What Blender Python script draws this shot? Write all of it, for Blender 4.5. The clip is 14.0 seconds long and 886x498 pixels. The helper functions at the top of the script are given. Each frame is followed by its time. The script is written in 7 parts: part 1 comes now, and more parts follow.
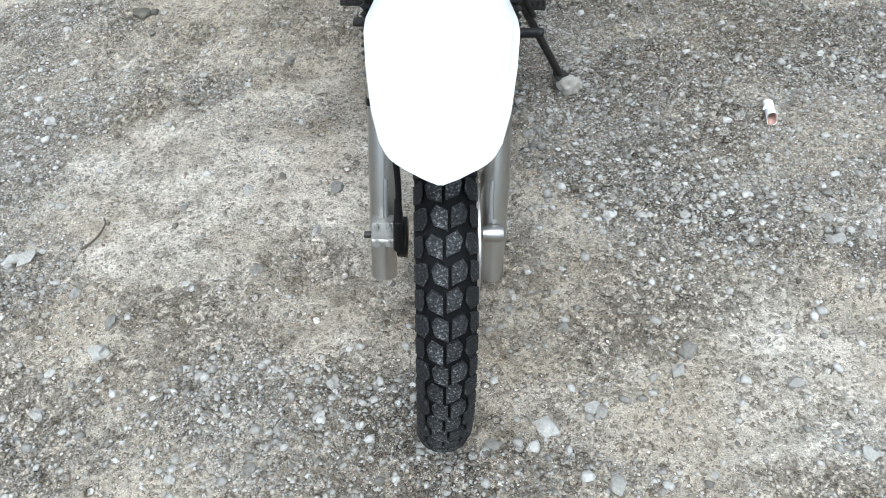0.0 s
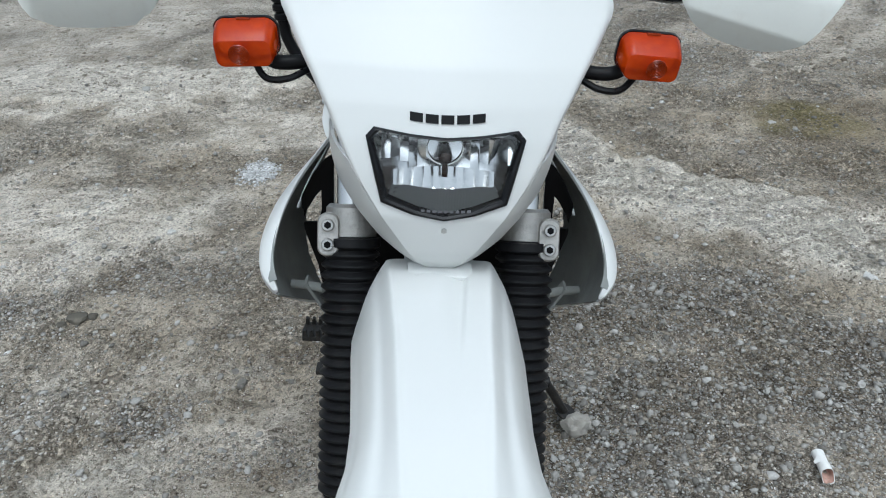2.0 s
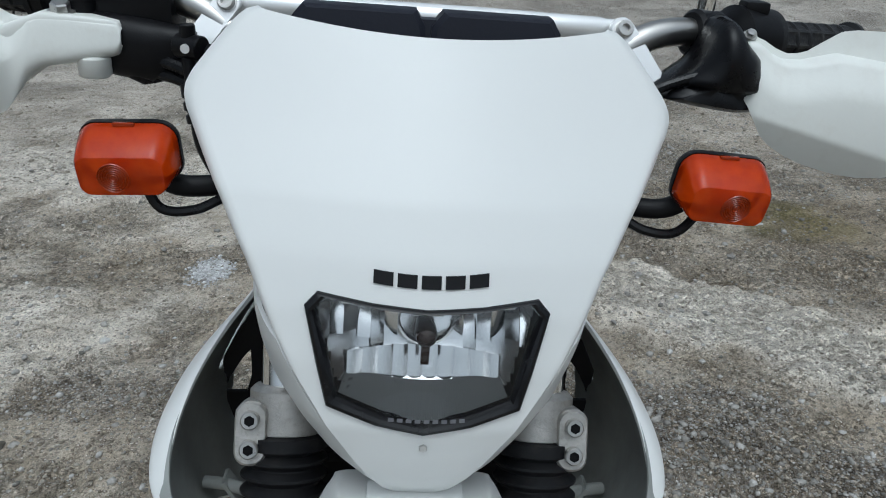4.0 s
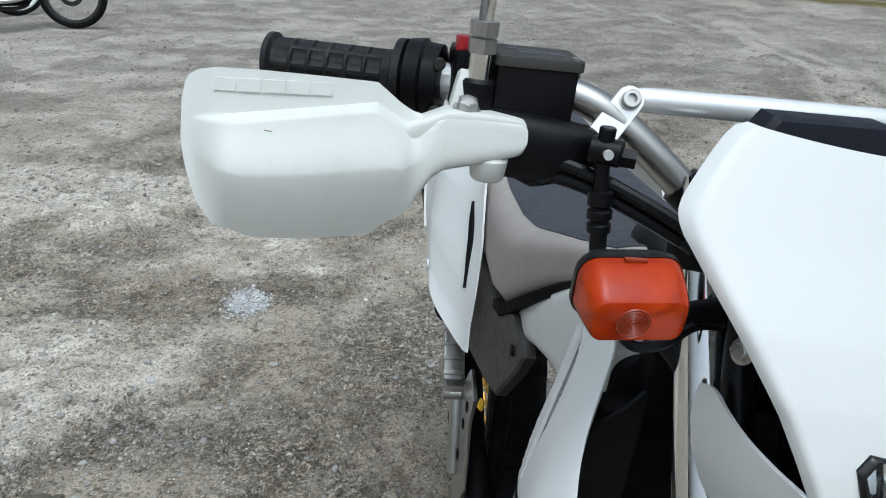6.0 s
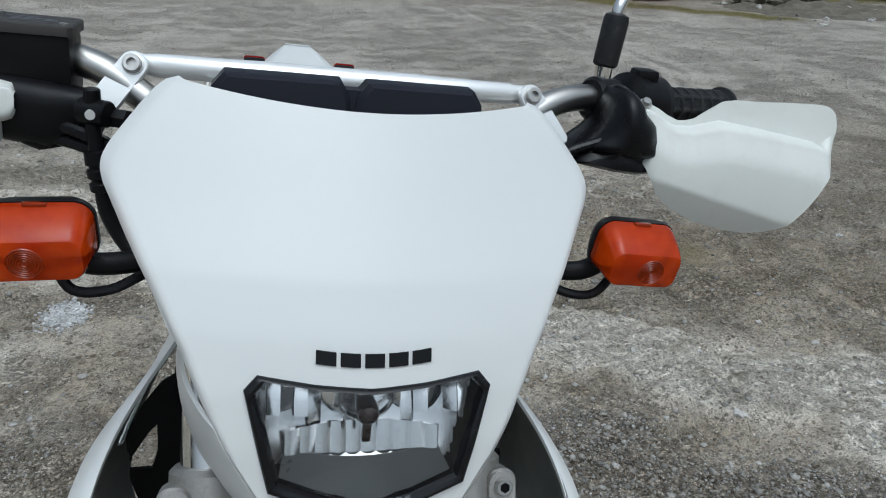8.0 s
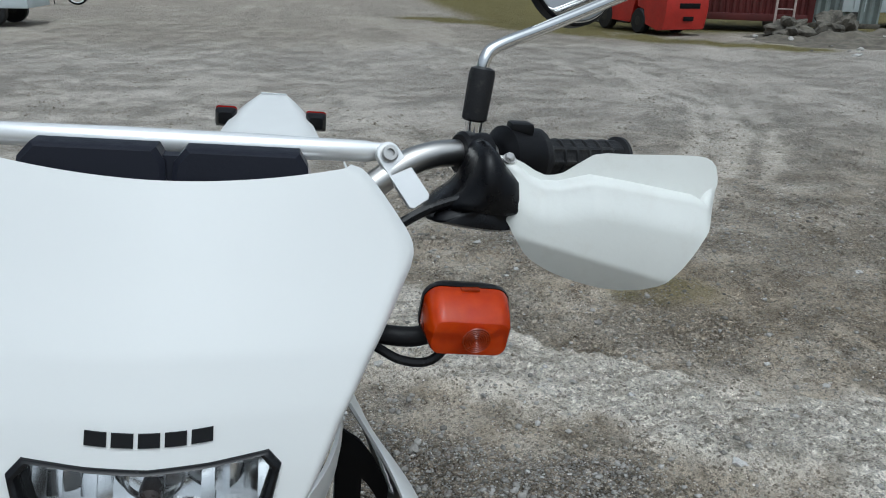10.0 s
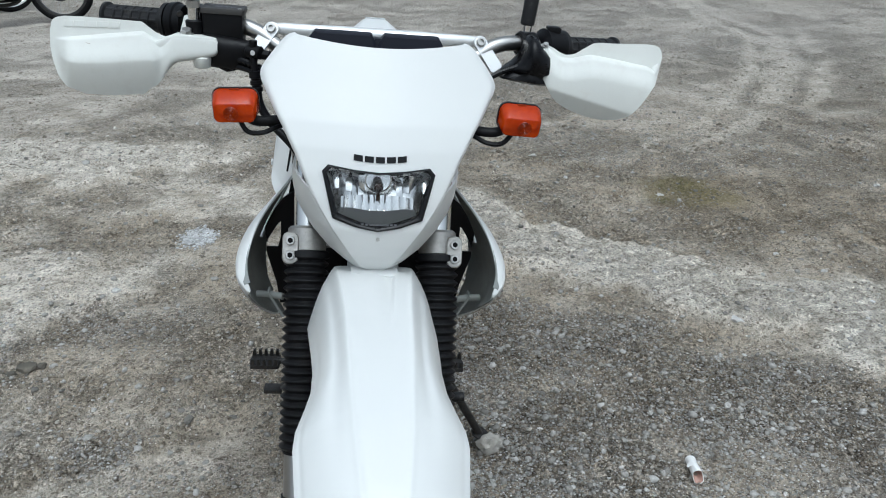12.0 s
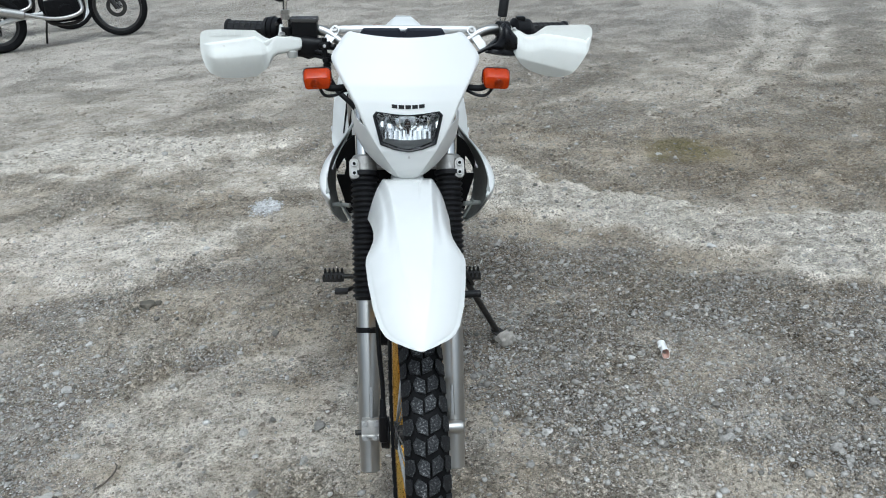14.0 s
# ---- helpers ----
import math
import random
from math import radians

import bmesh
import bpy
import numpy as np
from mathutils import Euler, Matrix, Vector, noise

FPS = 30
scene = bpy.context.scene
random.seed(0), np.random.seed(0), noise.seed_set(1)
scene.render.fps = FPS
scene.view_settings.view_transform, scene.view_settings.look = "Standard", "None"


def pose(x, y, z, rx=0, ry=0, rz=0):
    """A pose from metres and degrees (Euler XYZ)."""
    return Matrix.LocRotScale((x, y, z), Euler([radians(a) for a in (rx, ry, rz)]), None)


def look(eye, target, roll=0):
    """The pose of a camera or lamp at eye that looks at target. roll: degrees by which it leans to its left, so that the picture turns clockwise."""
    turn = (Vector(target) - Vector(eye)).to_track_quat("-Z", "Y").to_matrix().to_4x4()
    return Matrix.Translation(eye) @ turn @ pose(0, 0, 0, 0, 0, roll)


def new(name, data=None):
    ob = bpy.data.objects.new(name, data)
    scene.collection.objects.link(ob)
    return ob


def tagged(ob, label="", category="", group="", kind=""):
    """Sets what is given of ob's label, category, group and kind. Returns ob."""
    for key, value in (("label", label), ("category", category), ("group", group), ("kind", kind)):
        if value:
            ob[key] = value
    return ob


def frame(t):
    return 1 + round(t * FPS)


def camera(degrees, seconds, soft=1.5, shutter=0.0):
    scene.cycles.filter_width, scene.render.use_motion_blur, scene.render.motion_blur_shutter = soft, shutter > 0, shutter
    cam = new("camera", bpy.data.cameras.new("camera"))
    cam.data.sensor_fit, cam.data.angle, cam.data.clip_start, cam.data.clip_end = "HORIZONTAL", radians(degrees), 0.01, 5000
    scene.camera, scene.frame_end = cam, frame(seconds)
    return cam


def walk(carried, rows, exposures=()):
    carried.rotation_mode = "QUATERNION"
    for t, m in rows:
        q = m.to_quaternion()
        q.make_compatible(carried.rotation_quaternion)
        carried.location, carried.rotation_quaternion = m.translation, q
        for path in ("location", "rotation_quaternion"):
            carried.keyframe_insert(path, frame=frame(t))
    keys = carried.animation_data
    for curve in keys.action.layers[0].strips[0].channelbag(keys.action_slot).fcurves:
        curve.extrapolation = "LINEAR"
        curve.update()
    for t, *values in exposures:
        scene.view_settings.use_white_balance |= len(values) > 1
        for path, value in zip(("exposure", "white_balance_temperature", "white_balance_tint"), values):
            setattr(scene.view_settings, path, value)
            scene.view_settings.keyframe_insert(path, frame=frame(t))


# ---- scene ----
cam = camera(61.3, 14.0, soft=1.0)
PATH = [
    (0, (0.19, 0.025, 1.312), (0.021, 1.324, -0.199), -5.7),
    (0.5, (0.194, 0.099, 1.316), (0.056, 1.486, -0.118), -4.5),
    (1, (0.212, 0.236, 1.298), (0.098, 1.705, -0.054), -3.5),
    (1.5, (0.186, 0.354, 1.285), (0.089, 1.953, 0.088), -2.8),
    (2, (0.137, 0.473, 1.279), (0.053, 2.174, 0.23), -2.4),
    (2.2, (0.129, 0.508, 1.271), (0.067, 2.23, 0.256), -2.1),
    (4.3, (0.116, 0.741, 1.228), (0.129, 2.551, 0.379), -0.3),
    (4.5, (0.082, 0.749, 1.238), (0.101, 2.56, 0.389), -0.3),
    (5, (-0.06, 0.785, 1.261), (-0.048, 2.598, 0.417), -0.0),
    (5.5, (-0.15, 0.814, 1.258), (-0.123, 2.629, 0.419), 0.4),
    (6, (-0.212, 0.817, 1.273), (-0.078, 2.634, 0.447), 2.1),
    (6.5, (-0.236, 0.81, 1.28), (0.062, 2.615, 0.472), 4.5),
    (6.7, (-0.226, 0.797, 1.283), (0.108, 2.602, 0.489), 5.5),
    (7, (-0.176, 0.782, 1.293), (0.194, 2.579, 0.495), 5.6),
    (7.5, (-0.048, 0.743, 1.273), (0.33, 2.541, 0.483), 4.0),
    (8, (0.073, 0.74, 1.258), (0.445, 2.54, 0.469), 2.8),
    (8.5, (0.18, 0.763, 1.25), (0.52, 2.576, 0.478), 1.9),
    (8.7, (0.22, 0.778, 1.247), (0.535, 2.603, 0.49), 1.3),
    (10.8, (0.227, 0.626, 1.287), (0.465, 2.485, 0.589), 1.3),
    (11, (0.188, 0.545, 1.287), (0.409, 2.395, 0.56), 1.4),
    (11.5, (0.136, 0.342, 1.293), (0.314, 2.171, 0.504), 1.3),
    (12, (0.135, 0.176, 1.337), (0.255, 1.979, 0.478), 0.3),
    (12.5, (0.162, 0.012, 1.376), (0.242, 1.791, 0.466), -1.1),
    (13, (0.171, -0.182, 1.399), (0.228, 1.586, 0.466), -1.9),
    (13.5, (0.167, -0.325, 1.431), (0.194, 1.451, 0.511), -2.8),
    (14, (0.16, -0.446, 1.44), (0.169, 1.352, 0.565), -3.9),
]
KELVIN, TINT = 5600, 2
EXPOSURES = [(0.0, 0.58), (0.5, 0.32), (1.0, -0.05), (1.5, -0.09), (2.0, -0.12), (4.5, -0.45), (5.0, -0.39), (5.5, -0.18), (6.0, -0.09), (6.5, -0.06), (7.0, -0.15), (7.5, -0.26), (8.0, -0.42), (8.5, -0.55), (10.8, -0.25), (11.0, -0.28), (12.0, -0.15), (13.0, -0.07), (14.0, 0.02)]
walk(cam, [(t, look(eye, target, roll)) for t, eye, target, roll in PATH], [(t, e, KELVIN, TINT) for t, e in EXPOSURES])

# ---- light ----
world = bpy.data.worlds.new("overcast_sky")
scene.world = world
world.use_nodes = True
wn = world.node_tree.nodes
wl = world.node_tree.links
sky = wn.new("ShaderNodeTexSky")
sky.sky_type = "NISHITA"
sky.sun_disc = False
sky.sun_elevation, sky.sun_rotation = radians(70), radians(172)
sky.air_density, sky.dust_density = 1.0, 8.0
pale = wn.new("ShaderNodeHueSaturation")
pale.inputs["Saturation"].default_value = 0.30
wl.new(sky.outputs[0], pale.inputs["Color"])
wl.new(pale.outputs[0], wn["Background"].inputs["Color"])
wn["Background"].inputs["Strength"].default_value = 0.15
sun = new("sun", bpy.data.lights.new("sun", "SUN"))
sun.data.energy, sun.data.angle, sun.data.color = 0.5, radians(80), (1.0, 0.985, 0.96)
sun.matrix_world = look((0.3, -1.7, 6.0), (0, 0.5, 0))


# ---- materials ----
def nodes_of(name):
    m = bpy.data.materials.new(name)
    m.use_nodes = True
    n, l = m.node_tree.nodes, m.node_tree.links
    return m, n, l, n["Principled BSDF"]


def noise_tex(n, l, scale, detail=4.0, rough=0.55, coord="Object"):
    tc = n.new("ShaderNodeTexCoord")
    t = n.new("ShaderNodeTexNoise")
    t.inputs["Scale"].default_value = scale
    t.inputs["Detail"].default_value = detail
    t.inputs["Roughness"].default_value = rough
    l.new(tc.outputs[coord], t.inputs["Vector"])
    return t


def ramp(n, l, src, stops):
    r = n.new("ShaderNodeValToRGB")
    e = r.color_ramp.elements
    while len(e) < len(stops):
        e.new(0.5)
    for k, (p, c) in zip(e, stops):
        k.position = p
        k.color = (*c, 1) if len(c) == 3 else c
    l.new(src, r.inputs[0])
    return r


def grey(v):
    return (v, v, v)


def simple(name, color, rough=0.4, metal=0.0, coat=0.0, wear=0.12, scale=14, bump=0.0, bump_scale=300, spec=0.5, trans=0.0, dirt=None, gloss=0.08):
    """A surface with soft blotches, uneven gloss and fine relief; dirt: (colour, amount)."""
    m, n, l, b = nodes_of(name)
    t = noise_tex(n, l, scale)
    lo = tuple(max(c * (1 - wear), 0) for c in color)
    hi = tuple(min(c * (1 + wear), 1) for c in color)
    r = ramp(n, l, t.outputs["Fac"], [(0.3, lo), (0.7, hi)])
    out = r.outputs[0]
    if dirt:
        t3 = noise_tex(n, l, scale * 4.3, 8.0, 0.7)
        mask = ramp(n, l, t3.outputs["Fac"], [(0.52, grey(0)), (0.72, grey(dirt[1]))])
        mx = n.new("ShaderNodeMixRGB")
        mx.inputs[2].default_value = (*dirt[0], 1)
        l.new(mask.outputs[0], mx.inputs[0])
        l.new(out, mx.inputs[1])
        out = mx.outputs[0]
    l.new(out, b.inputs["Base Color"])
    t2 = noise_tex(n, l, scale * 6)
    rr = ramp(n, l, t2.outputs["Fac"], [(0.3, grey(max(rough - gloss, 0.02))), (0.7, grey(min(rough + gloss, 1)))])
    l.new(rr.outputs[0], b.inputs["Roughness"])
    b.inputs["Metallic"].default_value = metal
    b.inputs["Coat Weight"].default_value = coat
    b.inputs["Coat Roughness"].default_value = 0.12
    b.inputs["Specular IOR Level"].default_value = spec
    b.inputs["Transmission Weight"].default_value = trans
    if bump:
        t4 = noise_tex(n, l, bump_scale, 6.0)
        bp = n.new("ShaderNodeBump")
        bp.inputs["Strength"].default_value = bump
        bp.inputs["Distance"].default_value = 0.002
        l.new(t4.outputs["Fac"], bp.inputs["Height"])
        l.new(bp.outputs[0], b.inputs["Normal"])
    return m


WHITE = simple("white_plastic", (0.682, 0.685, 0.669), 0.34, wear=0.02, scale=3.5, gloss=0.05, spec=0.42)
WHITE_GUARD = simple("white_guard_plastic", (0.70, 0.705, 0.665), 0.38, wear=0.03, scale=12, dirt=((0.5, 0.45, 0.38), 0.16), bump=0.05)
STICKER = simple("white_sticker", (0.72, 0.73, 0.74), 0.3)
TYRE = simple("tyre_carcass", (0.004, 0.004, 0.0045), 0.75, wear=0.3, bump=0.2, bump_scale=400, spec=0.2)
BLACK_PLASTIC = simple("black_plastic", (0.005, 0.005, 0.006), 0.4, wear=0.3, spec=0.2, bump=0.12, bump_scale=700)
BLACK_GLOSS = simple("black_gloss_rubber", (0.004, 0.004, 0.005), 0.3, spec=0.22, wear=0.2)
RUBBER = simple("black_rubber", (0.012, 0.012, 0.013), 0.5, wear=0.3, spec=0.3, bump=0.2, bump_scale=500, dirt=((0.11, 0.10, 0.085), 0.4))
GAITER = simple("gaiter_rubber", (0.007, 0.007, 0.008), 0.5, wear=0.3, spec=0.25, dirt=((0.05, 0.045, 0.04), 0.25))
GREY_PLASTIC = simple("charcoal_plastic", (0.046, 0.043, 0.040), 0.5, spec=0.25, wear=0.04, bump=0.02, bump_scale=900)
LINER = simple("dusty_grey_liner", (0.24, 0.25, 0.24), 0.6, wear=0.2, dirt=((0.2, 0.19, 0.16), 0.3), bump=0.1)
SEAT_GREY = simple("grey_vinyl", (0.345, 0.308, 0.285), 0.62, wear=0.05, bump=0.25, bump_scale=900)
SEAT_DARK = simple("dark_vinyl", (0.045, 0.047, 0.058), 0.55, wear=0.1, bump=0.3, bump_scale=900)
PAD = simple("dark_blue_black_cover", (0.011, 0.012, 0.019), 0.42, wear=0.1, bump=0.1, spec=0.22)
ALU = simple("brushed_aluminium", (0.46, 0.45, 0.43), 0.33, metal=1.0, wear=0.04, scale=8, gloss=0.04)
ALU_LIGHT = simple("pale_aluminium", (0.88, 0.88, 0.87), 0.26, metal=0.4, wear=0.01, scale=0.8, gloss=0.015)
CAST = simple("cast_aluminium", (0.46, 0.445, 0.42), 0.48, metal=0.85, wear=0.15, scale=60, bump=0.25, bump_scale=500, dirt=((0.25, 0.22, 0.17), 0.4))
CHROME = simple("chrome", (0.78, 0.78, 0.77), 0.10, metal=1.0, wear=0.05)
STEEL = simple("zinc_steel", (0.5, 0.49, 0.47), 0.34, metal=0.95, wear=0.15, scale=50, dirt=((0.22, 0.17, 0.12), 0.3))
DARK_STEEL = simple("dark_steel", (0.03, 0.029, 0.028), 0.45, metal=0.4, wear=0.3, scale=40, dirt=((0.14, 0.10, 0.07), 0.5))
# Dull near black, also for filler pieces that stand for shade in gaps.
ENGINE_AND_GAPS = simple("dark_engine_and_gaps", (0.006, 0.006, 0.0065), 0.7, spec=0.08, wear=0.3, scale=30)
GOLD = simple("gold_anodised", (0.62, 0.36, 0.08), 0.3, metal=1.0, wear=0.1, scale=30, dirt=((0.28, 0.2, 0.1), 0.3))
RED_BUTTON = simple("red_button", (0.55, 0.02, 0.03), 0.35)
YELLOW = simple("yellow_tag", (0.7, 0.42, 0.02), 0.4)
TEXT_BLACK = simple("black_print", (0.006, 0.006, 0.007), 0.5, spec=0.2)
TEXT_GREY = simple("grey_print", (0.12, 0.12, 0.13), 0.5)
AMBER_IN = simple("amber_inner", (0.27, 0.026, 0.001), 0.2, wear=0.25, scale=60)
LAMP_WHITE = simple("pale_lamp_inside", (0.80, 0.79, 0.76), 0.35, wear=0.05)
BEZEL = simple("glossy_bezel", (0.006, 0.006, 0.007), 0.22, wear=0.2, spec=0.3)
SATIN = simple("satin_grey_reflection", (0.19, 0.195, 0.20), 0.34, metal=0.25, wear=0.04, scale=30)
ROCK = simple("rough_rock", (0.10, 0.090, 0.072), 0.9, wear=0.5, scale=5, bump=1.0, bump_scale=22, dirt=((0.24, 0.215, 0.17), 0.55))
SCUFF = simple("brown_scuff", (0.30, 0.22, 0.15), 0.8, wear=0.3, scale=200)
RED_LENS = simple("red_lens", (0.38, 0.012, 0.01), 0.15, coat=0.5)
BULB = simple("bulb_cap", (0.045, 0.028, 0.022), 0.3, metal=0.4)
MIRROR = simple("mirror_glass", (0.62, 0.62, 0.62), 0.03, metal=1.0, wear=0.01)


def reflector_mat():
    m, n, l, b = nodes_of("chrome_reflector")
    b.inputs["Base Color"].default_value = (0.9, 0.9, 0.9, 1)
    b.inputs["Metallic"].default_value = 1.0
    b.inputs["Roughness"].default_value = 0.17
    t = noise_tex(n, l, 220)
    bp = n.new("ShaderNodeBump")
    bp.inputs["Strength"].default_value = 0.06
    bp.inputs["Distance"].default_value = 0.001
    l.new(t.outputs["Fac"], bp.inputs["Height"])
    l.new(bp.outputs[0], b.inputs["Normal"])
    return m


def pane_mat():
    m, n, l, b = nodes_of("clear_lens")
    tr, gl, mix, fr = n.new("ShaderNodeBsdfTransparent"), n.new("ShaderNodeBsdfGlossy"), n.new("ShaderNodeMixShader"), n.new("ShaderNodeFresnel")
    tr.inputs[0].default_value = (0.93, 0.94, 0.94, 1)
    gl.inputs["Roughness"].default_value = 0.03
    fr.inputs["IOR"].default_value = 1.5
    l.new(fr.outputs[0], mix.inputs[0])
    l.new(tr.outputs[0], mix.inputs[1])
    l.new(gl.outputs[0], mix.inputs[2])
    l.new(mix.outputs[0], n["Material Output"].inputs["Surface"])
    return m


def tread_mat():
    """Worn rubber: every block a little different, with grey road dust and pale specks."""
    m, n, l, b = nodes_of("tread_rubber")
    info = n.new("ShaderNodeObjectInfo")
    t = noise_tex(n, l, 260, 6.0, 0.65)
    dust = ramp(n, l, t.outputs["Fac"], [(0.40, (0.020, 0.021, 0.023)), (0.54, (0.060, 0.062, 0.065)), (0.60, (0.15, 0.155, 0.155)), (0.66, (0.42, 0.42, 0.41))])
    dark = n.new("ShaderNodeMixRGB")
    dark.inputs[1].default_value = (0.008, 0.008, 0.009, 1)
    add = ramp(n, l, info.outputs["Random"], [(0.0, grey(0.35)), (1.0, grey(0.85))])
    # road scuffs grey the crown; the shoulders are clean black rubber plus painted shade
    tc, sx, ab, crown = n.new("ShaderNodeTexCoord"), n.new("ShaderNodeSeparateXYZ"), n.new("ShaderNodeMath"), n.new("ShaderNodeMath")
    ab.operation, crown.operation = "ABSOLUTE", "MULTIPLY"
    l.new(tc.outputs["Object"], sx.inputs[0])
    l.new(sx.outputs[0], ab.inputs[0])
    wear_and_shade = ramp(n, l, ab.outputs[0], [(0.016, grey(1.0)), (0.028, grey(0.4))])
    l.new(add.outputs[0], crown.inputs[0])
    l.new(wear_and_shade.outputs[0], crown.inputs[1])
    l.new(crown.outputs[0], dark.inputs[0])
    l.new(dust.outputs[0], dark.inputs[2])
    l.new(dark.outputs[0], b.inputs["Base Color"])
    b.inputs["Roughness"].default_value = 0.75
    b.inputs["Specular IOR Level"].default_value = 0.25
    return m


def amber_mat():
    """Tinted plastic: part of the light passes, part scatters in the lens, with a glossy skin."""
    m, n, l, b = nodes_of("amber_lens")
    tr, df, gl, fr = n.new("ShaderNodeBsdfTransparent"), n.new("ShaderNodeBsdfDiffuse"), n.new("ShaderNodeBsdfGlossy"), n.new("ShaderNodeFresnel")
    body, skin = n.new("ShaderNodeMixShader"), n.new("ShaderNodeMixShader")
    tr.inputs[0].default_value = (0.95, 0.17, 0.008, 1)
    t = noise_tex(n, l, 90)
    l.new(ramp(n, l, t.outputs["Fac"], [(0.3, (0.46, 0.030, 0.001)), (0.7, (0.58, 0.048, 0.001))]).outputs[0], df.inputs[0])
    gl.inputs["Roughness"].default_value = 0.14
    fr.inputs["IOR"].default_value = 1.38
    body.inputs[0].default_value = 0.60
    l.new(tr.outputs[0], body.inputs[1])
    l.new(df.outputs[0], body.inputs[2])
    l.new(fr.outputs[0], skin.inputs[0])
    l.new(body.outputs[0], skin.inputs[1])
    l.new(gl.outputs[0], skin.inputs[2])
    l.new(skin.outputs[0], n["Material Output"].inputs["Surface"])
    return m


REFLECTOR, PANE, TREAD, AMBER = reflector_mat(), pane_mat(), tread_mat(), amber_mat()


def ground_mat():
    """Trodden earth with bedded grit, grey gravel, pale crust, damp ground and a little moss; the zones come with the sheet."""
    m, n, l, b = nodes_of("gravel_earth")
    zone = n.new("ShaderNodeAttribute")
    zone.attribute_name = "zone"
    sep = n.new("ShaderNodeSeparateColor")
    l.new(zone.outputs["Color"], sep.inputs[0])
    crust_z, gravel_z, moss_z, damp_dark_z = sep.outputs[0], sep.outputs[1], sep.outputs[2], zone.outputs["Alpha"]

    def mix(fac, a, c, how="MIX"):
        x = n.new("ShaderNodeMixRGB")
        x.blend_type = how
        for k, v in ((0, fac), (1, a), (2, c)):
            if isinstance(v, tuple):
                x.inputs[k].default_value = (*v, 1)
            elif isinstance(v, float):
                x.inputs[k].default_value = v
            else:
                l.new(v, x.inputs[k])
        return x.outputs[0]

    def math_node(op, a, c, clamp=False):
        x = n.new("ShaderNodeMath")
        x.operation, x.use_clamp = op, clamp
        for k, v in ((0, a), (1, c)):
            if isinstance(v, float):
                x.inputs[k].default_value = v
            else:
                l.new(v, x.inputs[k])
        return x.outputs[0]

    def tone(src, *stops):
        return ramp(n, l, src, [(p, grey(v) if isinstance(v, float) else v) for p, v in stops]).outputs[0]

    def broken(src, tex, lo, hi, reach=1.5):
        """A zone with a ragged, crumbling border."""
        return tone(math_node("ADD", src, math_node("SUBTRACT", math_node("MULTIPLY", tex, reach), reach / 2)), (lo, 0.0), (hi, 1.0))

    def cells(scale):
        """Bedded stones: a chance for each, a second chance, and the distance from its middle."""
        v = n.new("ShaderNodeTexVoronoi")
        v.inputs["Scale"].default_value = scale
        w = noise_tex(n, l, scale * 1.4, 2, 0.5)
        tc = n.new("ShaderNodeTexCoord")
        x = n.new("ShaderNodeMixRGB")
        x.blend_type = "ADD"
        x.inputs[0].default_value = 0.45 / scale
        l.new(tc.outputs["Object"], x.inputs[1])
        l.new(w.outputs["Color"], x.inputs[2])
        l.new(x.outputs[0], v.inputs["Vector"])
        g = n.new("ShaderNodeSeparateColor")
        l.new(v.outputs["Color"], g.inputs[0])
        return g.outputs[0], g.outputs[1], v.outputs["Distance"]

    wide, mid, clump, sml, fine, tiny = (noise_tex(n, l, s, d, r).outputs["Fac"] for s, d, r in ((0.9, 5, 0.6), (4.5, 6, 0.62), (13, 5, 0.6), (38, 5, 0.62), (110, 4, 0.6), (340, 3, 0.6)))
    earth = tone(mid, (0.34, (0.37, 0.32, 0.25)), (0.5, (0.43, 0.38, 0.31)), (0.66, (0.475, 0.43, 0.365)))
    earth = mix(0.6, earth, tone(wide, (0.35, 0.86), (0.65, 1.12)), "MULTIPLY")
    pale = tone(clump, (0.34, (0.51, 0.46, 0.38)), (0.5, (0.63, 0.58, 0.50)), (0.66, (0.69, 0.645, 0.575)))
    c = mix(broken(crust_z, mid, 0.2, 0.8), earth, pale)
    c = mix(0.8, c, tone(clump, (0.34, 0.84), (0.5, 1.0), (0.66, 1.09)), "MULTIPLY")
    c = mix(0.9, c, tone(sml, (0.34, 0.64), (0.43, 0.97), (0.68, 1.13)), "MULTIPLY")
    rough = tone(noise_tex(n, l, 2.4, 7, 0.66).outputs["Fac"], (0.43, 0.0), (0.57, 1.0))
    rough = math_node("MAXIMUM", math_node("MULTIPLY", rough, tone(crust_z, (0.15, 1.0), (0.5, 0.15))), tone(crust_z, (0.72, 0.0), (0.92, 0.5)))
    c = mix(math_node("ADD", math_node("MULTIPLY", rough, 0.45), 0.5), c, tone(fine, (0.34, 0.48), (0.43, 0.95), (0.66, 1.30)), "MULTIPLY")
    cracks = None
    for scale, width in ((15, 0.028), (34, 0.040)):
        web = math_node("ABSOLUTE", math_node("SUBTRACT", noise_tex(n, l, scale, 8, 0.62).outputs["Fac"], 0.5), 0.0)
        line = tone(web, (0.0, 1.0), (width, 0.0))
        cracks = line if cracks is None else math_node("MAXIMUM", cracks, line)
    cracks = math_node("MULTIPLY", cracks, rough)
    # crevice shade is painted into the colour along the cracks
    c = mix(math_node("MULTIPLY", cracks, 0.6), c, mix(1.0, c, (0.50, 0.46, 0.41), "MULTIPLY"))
    c = mix(math_node("MULTIPLY", rough, 0.5), c, mix(1.0, c, tone(noise_tex(n, l, 26, 6, 0.7).outputs["Fac"], (0.36, 0.76), (0.5, 1.02), (0.64, 1.28)), "MULTIPLY"))

